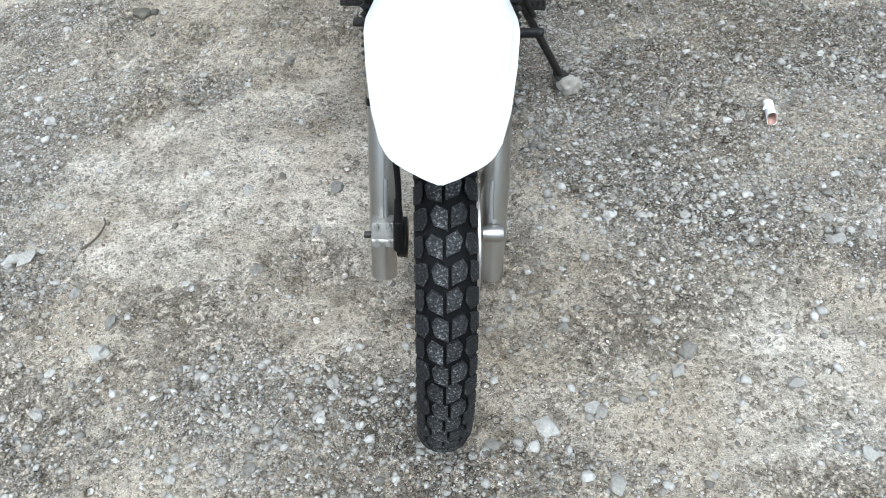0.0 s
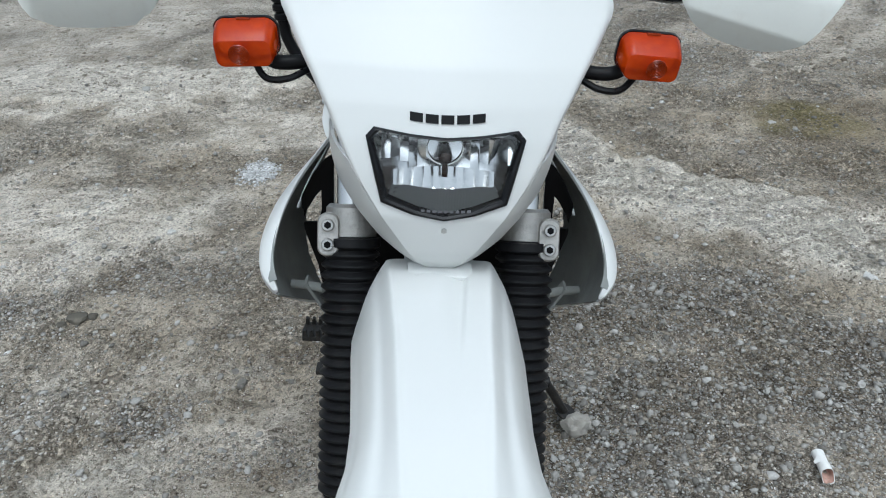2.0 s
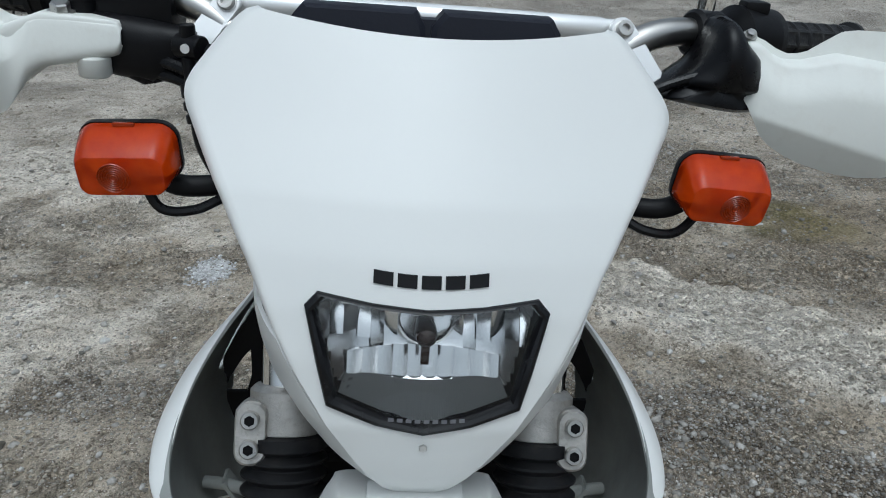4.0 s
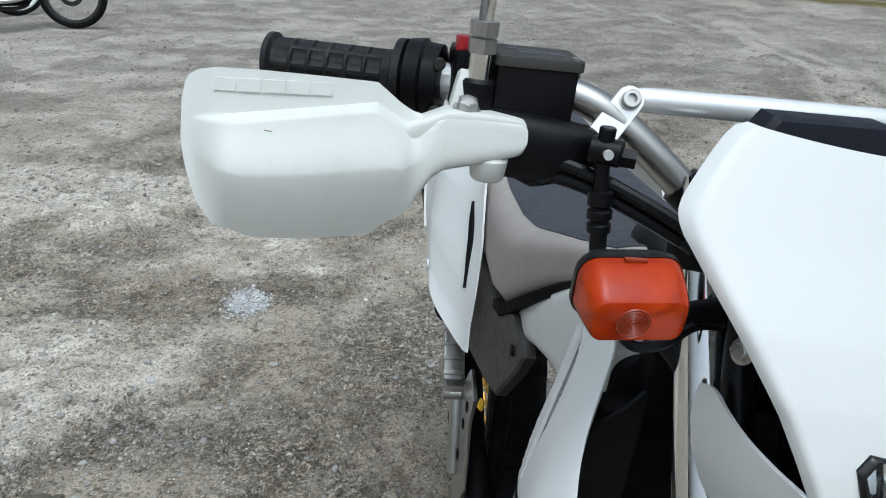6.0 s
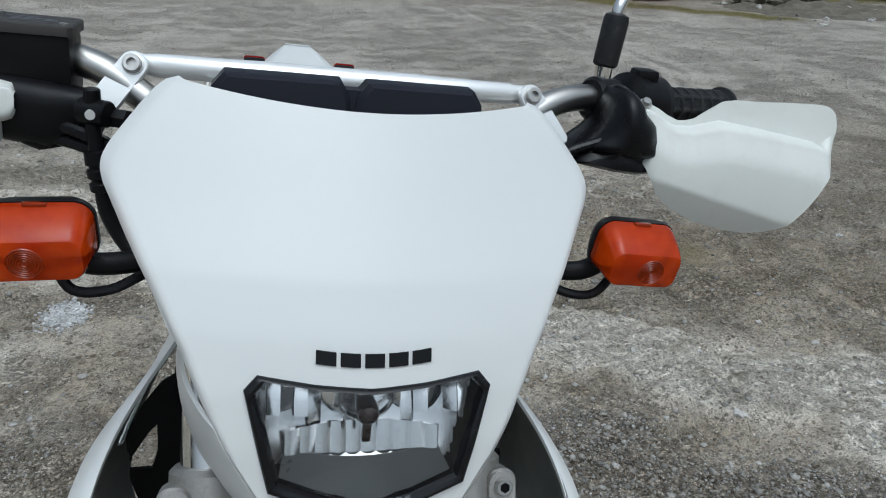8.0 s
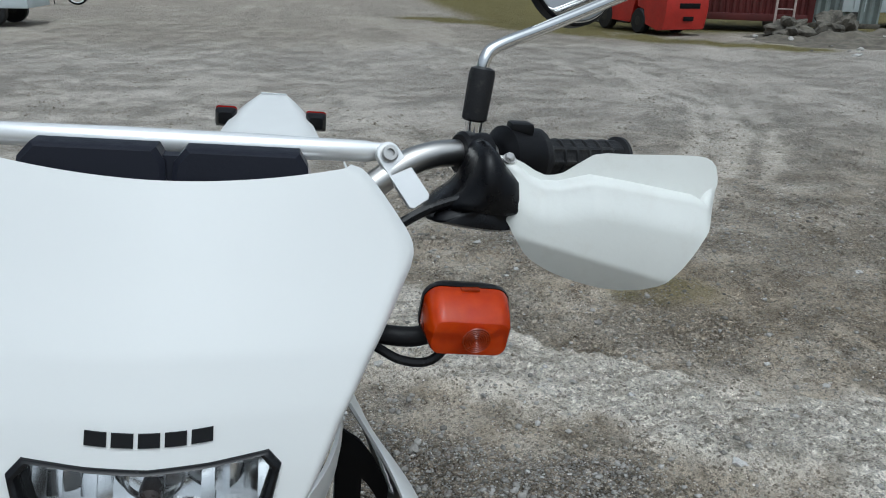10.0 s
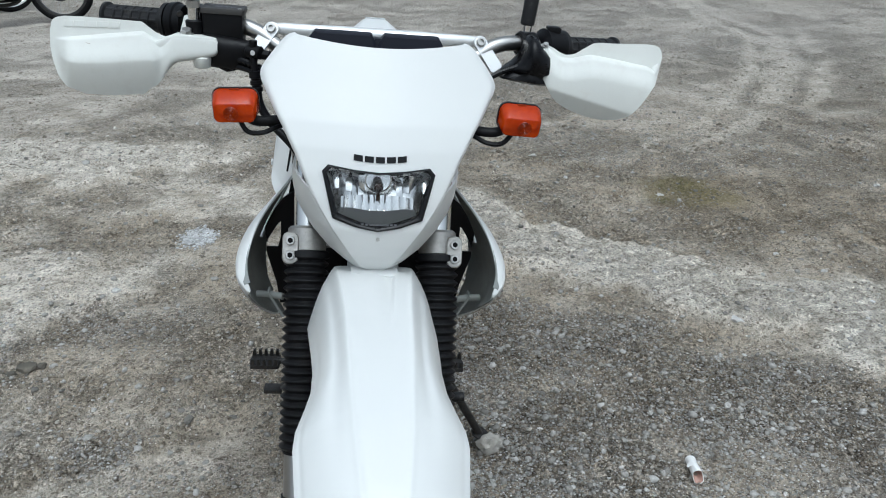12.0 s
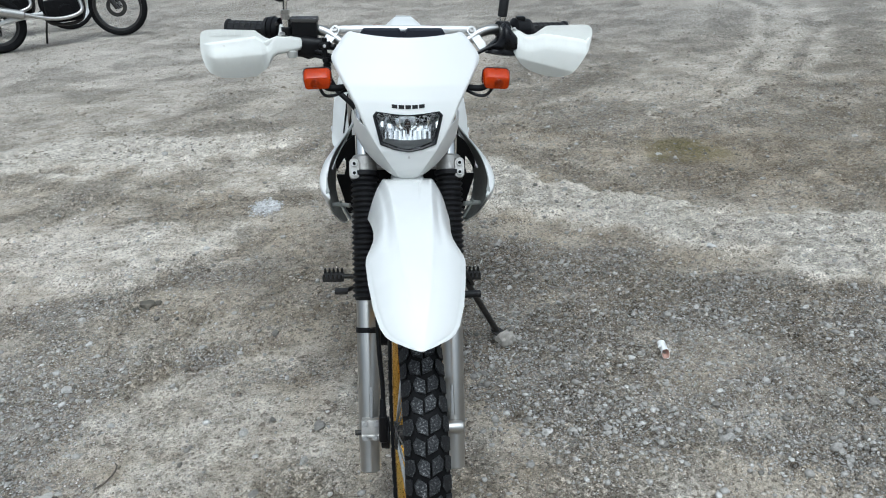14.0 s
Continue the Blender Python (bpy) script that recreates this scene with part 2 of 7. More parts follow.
    # the crust is drawn out into long ridges along the way that wheels have taken
    tc, mp, st = n.new("ShaderNodeTexCoord"), n.new("ShaderNodeMapping"), n.new("ShaderNodeTexNoise")
    mp.inputs["Rotation"].default_value = (0, 0, radians(37))
    mp.inputs["Scale"].default_value = (3.2, 15.0, 1.0)
    st.inputs["Scale"].default_value, st.inputs["Detail"].default_value, st.inputs["Roughness"].default_value = 1.0, 6.0, 0.66
    l.new(tc.outputs["Object"], mp.inputs["Vector"])
    l.new(mp.outputs[0], st.inputs["Vector"])
    c = mix(math_node("ADD", math_node("MULTIPLY", crust_z, 0.65), 0.10), c, mix(1.0, c, tone(st.outputs["Fac"], (0.34, (0.60, 0.56, 0.51)), (0.46, (0.97, 0.96, 0.955)), (0.66, (1.16, 1.16, 1.16))), "MULTIPLY"))

    # far off the yard is packed smooth by wheels
    sx = n.new("ShaderNodeSeparateXYZ")
    l.new(tc.outputs["Object"], sx.inputs[0])
    smooth = tone(math_node("MULTIPLY", sx.outputs[1], 0.1), (0.40, 0.0), (0.75, 0.7))
    c = mix(smooth, c, tone(wide, (0.35, (0.43, 0.395, 0.345)), (0.65, (0.52, 0.485, 0.43))))

    # bedded stones of three sizes; they thin out on the smooth crust and crowd in the gravel
    gz = broken(gravel_z, sml, 0.15, 0.8, 1.2)
    patch = tone(noise_tex(n, l, 7, 5, 0.65).outputs["Fac"], (0.4, 0.0), (0.62, 1.0))
    height = math_node("ADD", math_node("ADD", math_node("MULTIPLY", clump, 1.1), math_node("MULTIPLY", math_node("MULTIPLY", st.outputs["Fac"], crust_z), 3.0)), math_node("ADD", math_node("MULTIPLY", sml, 0.75), math_node("ADD", math_node("MULTIPLY", fine, 0.55), math_node("MULTIPLY", tiny, 0.16))))
    height = math_node("SUBTRACT", height, math_node("MULTIPLY", cracks, 0.55))
    for scale, base, crowd, rise in ((190, 0.42, 0.55, 0.16), (95, 0.24, 0.36, 0.30), (46, 0.05, 0.12, 0.5)):
        pick, shade, far = cells(scale)
        share = math_node("ADD", math_node("MULTIPLY", math_node("ADD", math_node("MULTIPLY", patch, 0.75), 0.25), base), math_node("MULTIPLY", gz, crowd))
        share = math_node("MULTIPLY", share, math_node("SUBTRACT", 1.0, math_node("MULTIPLY", crust_z, 0.55)))
        here = math_node("GREATER_THAN", share, pick)
        body = math_node("MULTIPLY", here, tone(far, (0.30, 1.0), (0.42, 0.0)))
        # a dark ring paints in the contact shade round each stone
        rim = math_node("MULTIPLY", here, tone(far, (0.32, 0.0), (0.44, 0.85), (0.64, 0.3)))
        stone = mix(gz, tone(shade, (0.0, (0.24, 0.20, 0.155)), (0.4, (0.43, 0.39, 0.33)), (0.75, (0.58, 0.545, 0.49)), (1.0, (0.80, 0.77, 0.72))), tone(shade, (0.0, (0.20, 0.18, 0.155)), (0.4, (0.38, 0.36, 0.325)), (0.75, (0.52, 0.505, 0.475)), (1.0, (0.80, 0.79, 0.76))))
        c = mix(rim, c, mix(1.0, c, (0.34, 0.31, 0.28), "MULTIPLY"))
        c = mix(body, c, stone)
        height = math_node("ADD", height, math_node("MULTIPLY", body, rise))
    c = mix(0.8, c, tone(tiny, (0.34, 0.62), (0.5, 1.0), (0.66, 1.32)), "MULTIPLY")
    c = mix(math_node("MULTIPLY", gz, 0.5), c, mix(1.0, c, (0.97, 0.97, 0.985), "MULTIPLY"))
    moss = tone(fine, (0.3, (0.075, 0.066, 0.018)), (0.5, (0.16, 0.138, 0.05)), (0.7, (0.30, 0.26, 0.13)))
    c = mix(math_node("MULTIPLY", broken(moss_z, mid, 0.2, 0.7), math_node("ADD", 0.2, moss_z, True)), c, moss)
    c = mix(math_node("MULTIPLY", broken(damp_dark_z, clump, 0.05, 0.95), 0.9), c, mix(1.0, c, (0.73, 0.685, 0.62), "MULTIPLY"))
    c = mix(1.0, c, (1.09, 1.088, 1.098), "MULTIPLY")
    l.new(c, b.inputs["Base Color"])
    b.inputs["Roughness"].default_value = 0.93
    b.inputs["Specular IOR Level"].default_value = 0.2
    bp = n.new("ShaderNodeBump")
    bp.inputs["Strength"].default_value = 1.0
    bp.inputs["Distance"].default_value = 0.018
    l.new(height, bp.inputs["Height"])
    l.new(bp.outputs[0], b.inputs["Normal"])
    return m


GREY_TONES = [(0.0, (0.17, 0.157, 0.138)), (0.3, (0.32, 0.302, 0.275)), (0.65, (0.42, 0.402, 0.37)), (0.88, (0.49, 0.470, 0.438)), (1.0, (0.62, 0.60, 0.57))]
EARTH_TONES = [(0.0, (0.19, 0.158, 0.12)), (0.4, (0.33, 0.288, 0.232)), (0.75, (0.43, 0.386, 0.325)), (1.0, (0.58, 0.54, 0.475))]


def pebble_mat(name, per_island=True, tones=GREY_TONES):
    m, n, l, b = nodes_of(name)
    if per_island:
        src = n.new("ShaderNodeNewGeometry").outputs["Random Per Island"]
    else:
        src = n.new("ShaderNodeObjectInfo").outputs["Random"]
    base = ramp(n, l, src, tones)
    t = noise_tex(n, l, 160, 5.0)
    mul = n.new("ShaderNodeMixRGB")
    mul.blend_type = "MULTIPLY"
    mul.inputs[0].default_value = 0.7
    r = ramp(n, l, t.outputs["Fac"], [(0.3, grey(0.6)), (0.7, grey(1.1))])
    l.new(base.outputs[0], mul.inputs[1])
    l.new(r.outputs[0], mul.inputs[2])
    darker = n.new("ShaderNodeAttribute")
    darker.attribute_name = "damp"
    tone = ramp(n, l, darker.outputs["Fac"], [(0.0, grey(1.0)), (1.0, (0.60, 0.59, 0.57))])
    mul2 = n.new("ShaderNodeMixRGB")
    mul2.blend_type = "MULTIPLY"
    mul2.inputs[0].default_value = 1.0
    l.new(mul.outputs[0], mul2.inputs[1])
    l.new(tone.outputs[0], mul2.inputs[2])
    l.new(mul2.outputs[0], b.inputs["Base Color"])
    b.inputs["Roughness"].default_value = 0.85
    return m


GROUND, PEBBLE, STONE, CRUMB = ground_mat(), pebble_mat("gravel_stone"), pebble_mat("loose_stone", False), pebble_mat("earth_crumb", True, EARTH_TONES)
PALE_STONE = pebble_mat("pale_crushed_stone", True, [(0.0, (0.44, 0.435, 0.43)), (0.5, (0.63, 0.63, 0.625)), (1.0, (0.82, 0.82, 0.82))])
CONCRETE = simple("concrete_chunk", (0.38, 0.355, 0.315), 0.9, wear=0.25, scale=40, bump=0.6, bump_scale=160)
PAPER = simple("white_card", (0.78, 0.77, 0.75), 0.7, wear=0.05)
PAPER_IN = simple("reddish_card", (0.50, 0.32, 0.26), 0.8, wear=0.3, scale=80)
TWIG = simple("dry_twig", (0.10, 0.085, 0.065), 0.9, wear=0.3, scale=80)
RED_PAINT = simple("red_machine_paint", (0.40, 0.022, 0.014), 0.45, wear=0.15, scale=3, dirt=((0.2, 0.03, 0.02), 0.4))
RUST_RED = simple("faded_red_steel", (0.085, 0.012, 0.010), 0.6, wear=0.3, scale=1.2, dirt=((0.07, 0.022, 0.015), 0.7))
GREEN_GREY = simple("grey_green_sheet", (0.20, 0.23, 0.22), 0.6, wear=0.2, scale=2)
PALE_GREY = simple("pale_grey_panel", (0.50, 0.55, 0.56), 0.5, wear=0.1, scale=2)
TEAL = simple("teal_paint", (0.05, 0.36, 0.30), 0.4, wear=0.1, scale=2)
DIRT = simple("heaped_dirt", (0.12, 0.105, 0.082), 0.95, wear=0.35, scale=6, bump=0.8, bump_scale=30)
LADDER = simple("pale_rusty_steel", (0.42, 0.34, 0.30), 0.6, metal=0.2, wear=0.3, scale=10)
WHITE_RIM = simple("silver_rim", (0.75, 0.75, 0.74), 0.35, metal=0.4)


# ---- building helpers ----
def part(name, bm, material, parent=None, label="", m=None, angle=35):
    """Links a bmesh as one mesh object under a thing or a part."""
    me = bpy.data.meshes.new(name)
    bmesh.ops.recalc_face_normals(bm, faces=bm.faces)
    bm.to_mesh(me)
    bm.free()
    for mt in material if isinstance(material, list) else [material]:
        me.materials.append(mt)
    me.polygons.foreach_set("use_smooth", [True] * len(me.polygons))
    me.set_sharp_from_angle(angle=radians(angle))
    ob = new(name, me)
    ob.parent = parent
    if m is not None:
        ob.matrix_basis = m
    return tagged(ob, label)


def thing(name, label, category, group="", m=None, kind=""):
    ob = new(name)
    ob.empty_display_size = 0.1
    if m is not None:
        ob.matrix_basis = m
    return tagged(ob, label, category, group, kind)


def V(*a):
    return Vector(a)


def interp(table, x):
    xs, ys = zip(*sorted(table))
    return float(np.interp(x, xs, ys))


def smooth01(x):
    x = min(max(x, 0.0), 1.0)
    return x * x * (3 - 2 * x)


def box(bm, c, size, bevel=0.0, m=None, seg=2):
    r = bmesh.ops.create_cube(bm, size=1.0)
    vs = r["verts"]
    bmesh.ops.scale(bm, vec=size, verts=vs)
    if bevel:
        es = list({e for v in vs for e in v.link_edges})
        out = bmesh.ops.bevel(bm, geom=es, offset=bevel, segments=seg, affect="EDGES", profile=0.6)
        vs = list({v for f in out["faces"] for v in f.verts} | {v for v in vs if v.is_valid})
    if m is not None:
        bmesh.ops.transform(bm, matrix=m, verts=vs)
    bmesh.ops.translate(bm, vec=c, verts=vs)


def ring_points(c, d, r, seg, phase=0.0):
    d = Vector(d).normalized()
    a = d.orthogonal().normalized()
    if abs(d.x) < 0.9:
        a = d.cross(V(1, 0, 0)).normalized()
    b = d.cross(a)
    return [Vector(c) + a * (r * math.cos(phase + 2 * math.pi * k / seg)) + b * (r * math.sin(phase + 2 * math.pi * k / seg)) for k in range(seg)]


def loft(bm, rings, caps=True, closed=True):
    rows = [[bm.verts.new(p) for p in ring] for ring in rings]
    n = len(rows[0])
    for a, b in zip(rows, rows[1:]):
        for k in range(n if closed else n - 1):
            bm.faces.new((a[k], a[(k + 1) % n], b[(k + 1) % n], b[k]))
    if caps and closed:
        bm.faces.new(rows[0])
        bm.faces.new(rows[-1])
    return rows


def cyl(bm, p0, p1, r0, r1=None, seg=24, rim=0.0):
    p0, p1 = Vector(p0), Vector(p1)
    r1 = r0 if r1 is None else r1
    d = (p1 - p0).normalized()
    if rim:
        loft(bm, [ring_points(p0, d, r0 - rim, seg), ring_points(p0 + d * rim, d, r0, seg), ring_points(p1 - d * rim, d, r1, seg), ring_points(p1, d, r1 - rim, seg)])
    else:
        loft(bm, [ring_points(p0, d, r0, seg), ring_points(p1, d, r1, seg)])


def lathe(bm, origin, axis, profile, seg=32, caps=True):
    """profile: (distance along the axis, radius)."""
    o, d = Vector(origin), Vector(axis).normalized()
    loft(bm, [ring_points(o + d * h, d, max(r, 0.0003), seg) for h, r in profile], caps)


def spline(pts, per=8):
    pts = [Vector(p) for p in pts]
    q = [pts[0] * 2 - pts[1]] + pts + [pts[-1] * 2 - pts[-2]]
    out = []
    for i in range(1, len(q) - 2):
        a, b, c, d = q[i - 1:i + 3]
        for k in range(per):
            t = k / per
            out.append(0.5 * (2 * b + (c - a) * t + (2 * a - 5 * b + 4 * c - d) * t * t + (3 * b - a - 3 * c + d) * t ** 3))
    return out + [pts[-1]]


def tube(bm, pts, r, seg=12, per=6, flat=1.0):
    """A bent round bar along a smooth curve; r may be a function of 0..1."""
    pts = spline(pts, per)
    rings = []
    up = None
    for i, p in enumerate(pts):
        d = (pts[min(i + 1, len(pts) - 1)] - pts[max(i - 1, 0)]).normalized()
        up = d.orthogonal() if up is None else up - d * up.dot(d)
        up.normalize()
        side = d.cross(up)
        rr = r(i / (len(pts) - 1)) if callable(r) else r
        rings.append([p + up * (rr * math.cos(2 * math.pi * k / seg)) + side * (rr * flat * math.sin(2 * math.pi * k / seg)) for k in range(seg)])
    loft(bm, rings)


def grid(bm, fn, nu, nv, keep=None):
    """A sheet of nu x nv cells; fn(u, v) gives places for 0..1; keep(u, v) drops cells."""
    vs = [[bm.verts.new(fn(i / nu, j / nv)) for j in range(nv + 1)] for i in range(nu + 1)]
    for i in range(nu):
        for j in range(nv):
            if keep is None or keep((i + 0.5) / nu, (j + 0.5) / nv):
                bm.faces.new((vs[i][j], vs[i + 1][j], vs[i + 1][j + 1], vs[i][j + 1]))
    bmesh.ops.delete(bm, geom=[v for v in bm.verts if not v.link_faces], context="VERTS")
    return vs


def thicken(bm, t):
    """Gives a sheet a back and rims."""
    bmesh.ops.remove_doubles(bm, verts=bm.verts, dist=0.0003)
    bmesh.ops.recalc_face_normals(bm, faces=bm.faces)
    bm.normal_update()
    faces, rims = list(bm.faces), [e for e in bm.edges if e.is_boundary]
    back = {v: bm.verts.new(v.co - v.normal * t) for v in list(bm.verts)}
    for f in faces:
        bm.faces.new([back[v] for v in reversed(f.verts)])
    for e in rims:
        a, b = e.verts
        bm.faces.new((a, b, back[b], back[a]))


def prism(bm, outline, place, depth, bevel=0.0):
    """An outline of (a, b) pairs made solid: place(a, b, h) maps it, with h from 0 to depth."""
    n = len(outline)
    rings = [(0.0, 0.0), (depth - bevel, 0.0), (depth, bevel)] if bevel else [(0.0, 0.0), (depth, 0.0)]
    ca, cb = sum(p[0] for p in outline) / n, sum(p[1] for p in outline) / n

    def shrunk(p, k):
        d = math.hypot(p[0] - ca, p[1] - cb) or 1
        return ca + (p[0] - ca) * (1 - k / d), cb + (p[1] - cb) * (1 - k / d)

    loft(bm, [[place(*shrunk(p, s), h) for p in outline] for h, s in rings])


def rounded_rect(w, h, r, seg=4):
    out = []
    for cx, cy, a0 in ((w / 2 - r, h / 2 - r, 0), (-w / 2 + r, h / 2 - r, 90), (-w / 2 + r, -h / 2 + r, 180), (w / 2 - r, -h / 2 + r, 270)):
        for k in range(seg + 1):
            a = radians(a0 + 90 * k / seg)
            out.append((cx + r * math.cos(a), cy + r * math.sin(a)))
    return out


def hexbolt(bm, c, axis, r, h, washer=True):
    c, d = Vector(c), Vector(axis).normalized()
    if washer:
        cyl(bm, c, c + d * h * 0.25, r * 1.35, seg=20)
    loft(bm, [ring_points(c + d * h * 0.2, d, r, 6), ring_points(c + d * h * 0.9, d, r, 6), ring_points(c + d * h, d, r * 0.85, 6)])


# ---- ground ----
def value_noise(x, y, scale, seed):
    """Smooth noise of 0..1 on arrays."""
    x, y = np.asarray(x, float) * scale, np.asarray(y, float) * scale
    xi, yi = np.floor(x), np.floor(y)
    fx, fy = x - xi, y - yi
    fx, fy = fx * fx * (3 - 2 * fx), fy * fy * (3 - 2 * fy)

    def cell(a, b):
        s = np.sin(a * 127.1 + b * 311.7 + seed * 74.7) * 43758.5453
        return s - np.floor(s)

    return (cell(xi, yi) * (1 - fx) + cell(xi + 1, yi) * fx) * (1 - fy) + (cell(xi, yi + 1) * (1 - fx) + cell(xi + 1, yi + 1) * fx) * fy


def fractal(x, y, scale, seed, octaves=4):
    total, amp, norm = 0, 1.0, 0
    for k in range(octaves):
        total = total + amp * value_noise(x, y, scale * 2.03 ** k, seed + k)
        norm += amp
        amp *= 0.5
    return total / norm


def near_line(x, y, pts):
    """Distance from a polyline."""
    best = np.full(np.shape(x), 1e9)
    for (ax, ay), (bx, by) in zip(pts, pts[1:]):
        dx, dy = bx - ax, by - ay
        t = np.clip(((x - ax) * dx + (y - ay) * dy) / (dx * dx + dy * dy), 0, 1)
        best = np.minimum(best, np.hypot(x - ax - t * dx, y - ay - t * dy))
    return best


def sstep(a, b, x):
    t = np.clip((x - a) / (b - a), 0, 1)
    return t * t * (3 - 2 * t)


def blob(x, y, cx, cy, rx, ry, wob, soft=0.55):
    """1 inside an uneven oval, 0 outside."""
    return sstep(1 + soft / 2, 1 - soft / 2, np.hypot((x - cx) / rx, (y - cy) / ry) + 1.6 * wob)


def height_of(pts, x):
    return np.interp(x, [p[0] for p in pts], [p[1] for p in pts])


def zones(x, y):
    """Pale crust, gravel and moss, 0..1 each, and the small pale patch."""
    wob = fractal(x, y, 2.2, 3) - 0.5
    wob2 = fractal(x, y, 0.9, 9) - 0.5
    frag = fractal(x, y, 7.0, 13, 3) - 0.5
    band = near_line(x, y, [(0.35, 3.4), (0.8, 2.93), (1.2, 2.62), (1.65, 2.36), (2.4, 2.02), (3.4, 1.7)])
    crust = 0.95 * sstep(0.40, 0.16, band + 0.55 * wob + 0.2 * frag)
    for cx, cy, rx, ry, k in ((-0.55, 1.42, 0.55, 0.36, 0.45), (-0.45, 0.98, 0.40, 0.17, 0.2), (0.72, 0.80, 0.34, 0.20, 0.45), (-1.9, 4.25, 1.2, 0.38, 0.8), (-0.75, 3.6, 0.4, 0.3, 0.5), (-1.5, 2.75, 0.7, 0.35, 0.6)):
        crust = np.maximum(crust, k * blob(x, y, cx, cy, rx, ry, 0.6 * wob + 0.5 * frag))
    track = np.abs(near_line(x, y, [(1.72, 4.32), (2.26, 4.77), (2.9, 5.74), (3.53, 6.86), (4.03, 8.14), (3.9, 10.5), (2.4, 13.5)]) - 0.12)
    track = np.minimum(track, np.abs(near_line(x, y, [(3.0, 5.3), (3.46, 6.03), (3.98, 7.0), (4.32, 8.23), (4.2, 11.0)]) - 0.12))
    crust = np.maximum(crust, 0.5 * sstep(0.09, 0.02, track + 0.12 * wob))
    crust = np.maximum(crust, 0.42 * sstep(0.16, 0.02, np.abs(near_line(x, y, [(0.7, 4.58), (1.62, 5.13), (2.82, 6.01), (4.41, 7.17)]) + 0.4 * wob)))
    crust = np.maximum(crust, 0.38 * sstep(0.02, 0.14, wob2 + 0.5 * wob) * sstep(3.6, 5, y))
    upper = height_of([(0.1, 2.85), (0.55, 2.58), (0.73, 2.46), (0.9, 2.26), (1.28, 2.14), (1.75, 1.98), (2.6, 1.7)], x)
    lower = height_of([(0.1, 1.45), (0.33, 1.26), (0.63, 1.1), (0.97, 0.97), (1.4, 0.8)], x)
    gravel = sstep(0.10, 0.34, x + 0.25 * wob) * sstep(0.08, -0.04, y - upper + 0.3 * wob + 0.12 * frag) * sstep(-0.05, 0.22, y - lower + 0.45 * wob) * (0.55 + 0.45 * sstep(-0.12, 0.1, wob + frag))
    for cx, cy, rx, ry, k in ((-1.2, 1.5, 0.32, 0.42, 0.9), (-0.70, 1.77, 0.13, 0.10, 0.8), (-0.98, 1.12, 0.16, 0.12, 0.9), (-0.25, 0.74, 0.28, 0.10, 0.75), (-0.42, 1.66, 0.22, 0.07, 0.7), (-0.1, 0.62, 0.5, 0.07, 0.5), (-0.75, 0.60, 0.2, 0.1, 0.5), (0.95, 0.68, 0.16, 0.10, 0.6), (-0.95, 2.45, 0.35, 0.12, 0.6), (-1.35, 2.2, 0.2, 0.14, 0.6), (0.85, 2.33, 0.28, 0.13, 1.0)):
        gravel = np.maximum(gravel, k * blob(x, y, cx, cy, rx, ry, 0.8 * wob + 0.7 * frag, 0.8))
    gravel = np.maximum(gravel * (1 - 0.75 * crust), 0.5 * sstep(3.6, 4.6, y + wob) * sstep(0.3, 1.2, x) * (1 - crust))
    gravel = np.maximum(gravel, 0.4 * sstep(6, 12, y) * (1 - crust))
    moss = 0.6 * blob(x, y, 1.56, 3.58, 0.30, 0.26, wob, 0.9)
    for cx, cy, r in ((0.54, 2.01, 0.06), (0.72, 1.48, 0.06), (0.94, 1.48, 0.07), (0.68, 1.10, 0.06), (0.56, 1.81, 0.04)):
        moss = np.maximum(moss, 0.22 * blob(x, y, cx, cy, r, r, 0.8 * frag, 1.0))
    moss = np.maximum(moss, 0.95 * sstep(1.1, 0.25, near_line(x, y, [(2.5, 22.5), (4.4, 19.8), (6.0, 16.6), (7.3, 14.9), (8.8, 14.0)]) + 0.8 * wob))
    moss = np.maximum(moss, 0.9 * sstep(16.3, 17.6, y - 0.15 * np.abs(x - 7)) * sstep(3, 5, x))
    pale = sstep(0.12, 0.05, np.hypot(x + 0.72, (y - 3.17) * 0.72) + 0.12 * wob)
    return crust * (1 - pale), np.maximum(gravel, 0.8 * pale), moss, pale


def damp_and_dark(x, y):
    """Darker parts of the yard: the damp mossy patch, the right side, the far end, ovals round the motorcycle."""
    wob = fractal(x, y, 1.4, 23) - 0.5
    frag = fractal(x, y, 6.0, 29, 3) - 0.5
    crust, gravel, moss, pale = zones(x, y)
    near = 0.95 * blob(x, y, 1.95, 3.35, 0.80, 0.52, wob + 0.4 * frag, 0.9)
    # darker ovals beside, before and under the motorcycle
    for cx, cy, rx, ry, k in ((-0.55, 2.35, 0.48, 0.50, 0.4), (-0.30, 1.72, 0.24, 0.3, 0.45), (-1.1, 3.2, 0.5, 0.25, 0.5), (0.27, 0.97, 0.17, 0.15, 0.4), (0.45, 2.45, 0.3, 0.2, 0.55), (-0.97, 1.14, 0.14, 0.08, 0.6), (0.0, 1.9, 0.3, 0.5, 0.5), (0.05, 0.62, 0.35, 0.10, 0.3)):
        near = np.maximum(near, k * blob(x, y, cx, cy, rx, ry, 0.8 * wob + 0.6 * frag, 0.9))
    near = np.maximum(near, (0.25 + 0.5 * sstep(1.5, 2.2, y + 0.4 * wob)) * (0.7 + frag) * sstep(1.2, 1.7, y + 0.6 * wob) * sstep(0.15, 0.5, x + 0.5 * wob) * sstep(8.0, 4.5, y))
    return np.maximum(near * (1 - 0.9 * crust), 0.55 * sstep(12.5, 15.5, y + 2 * wob))


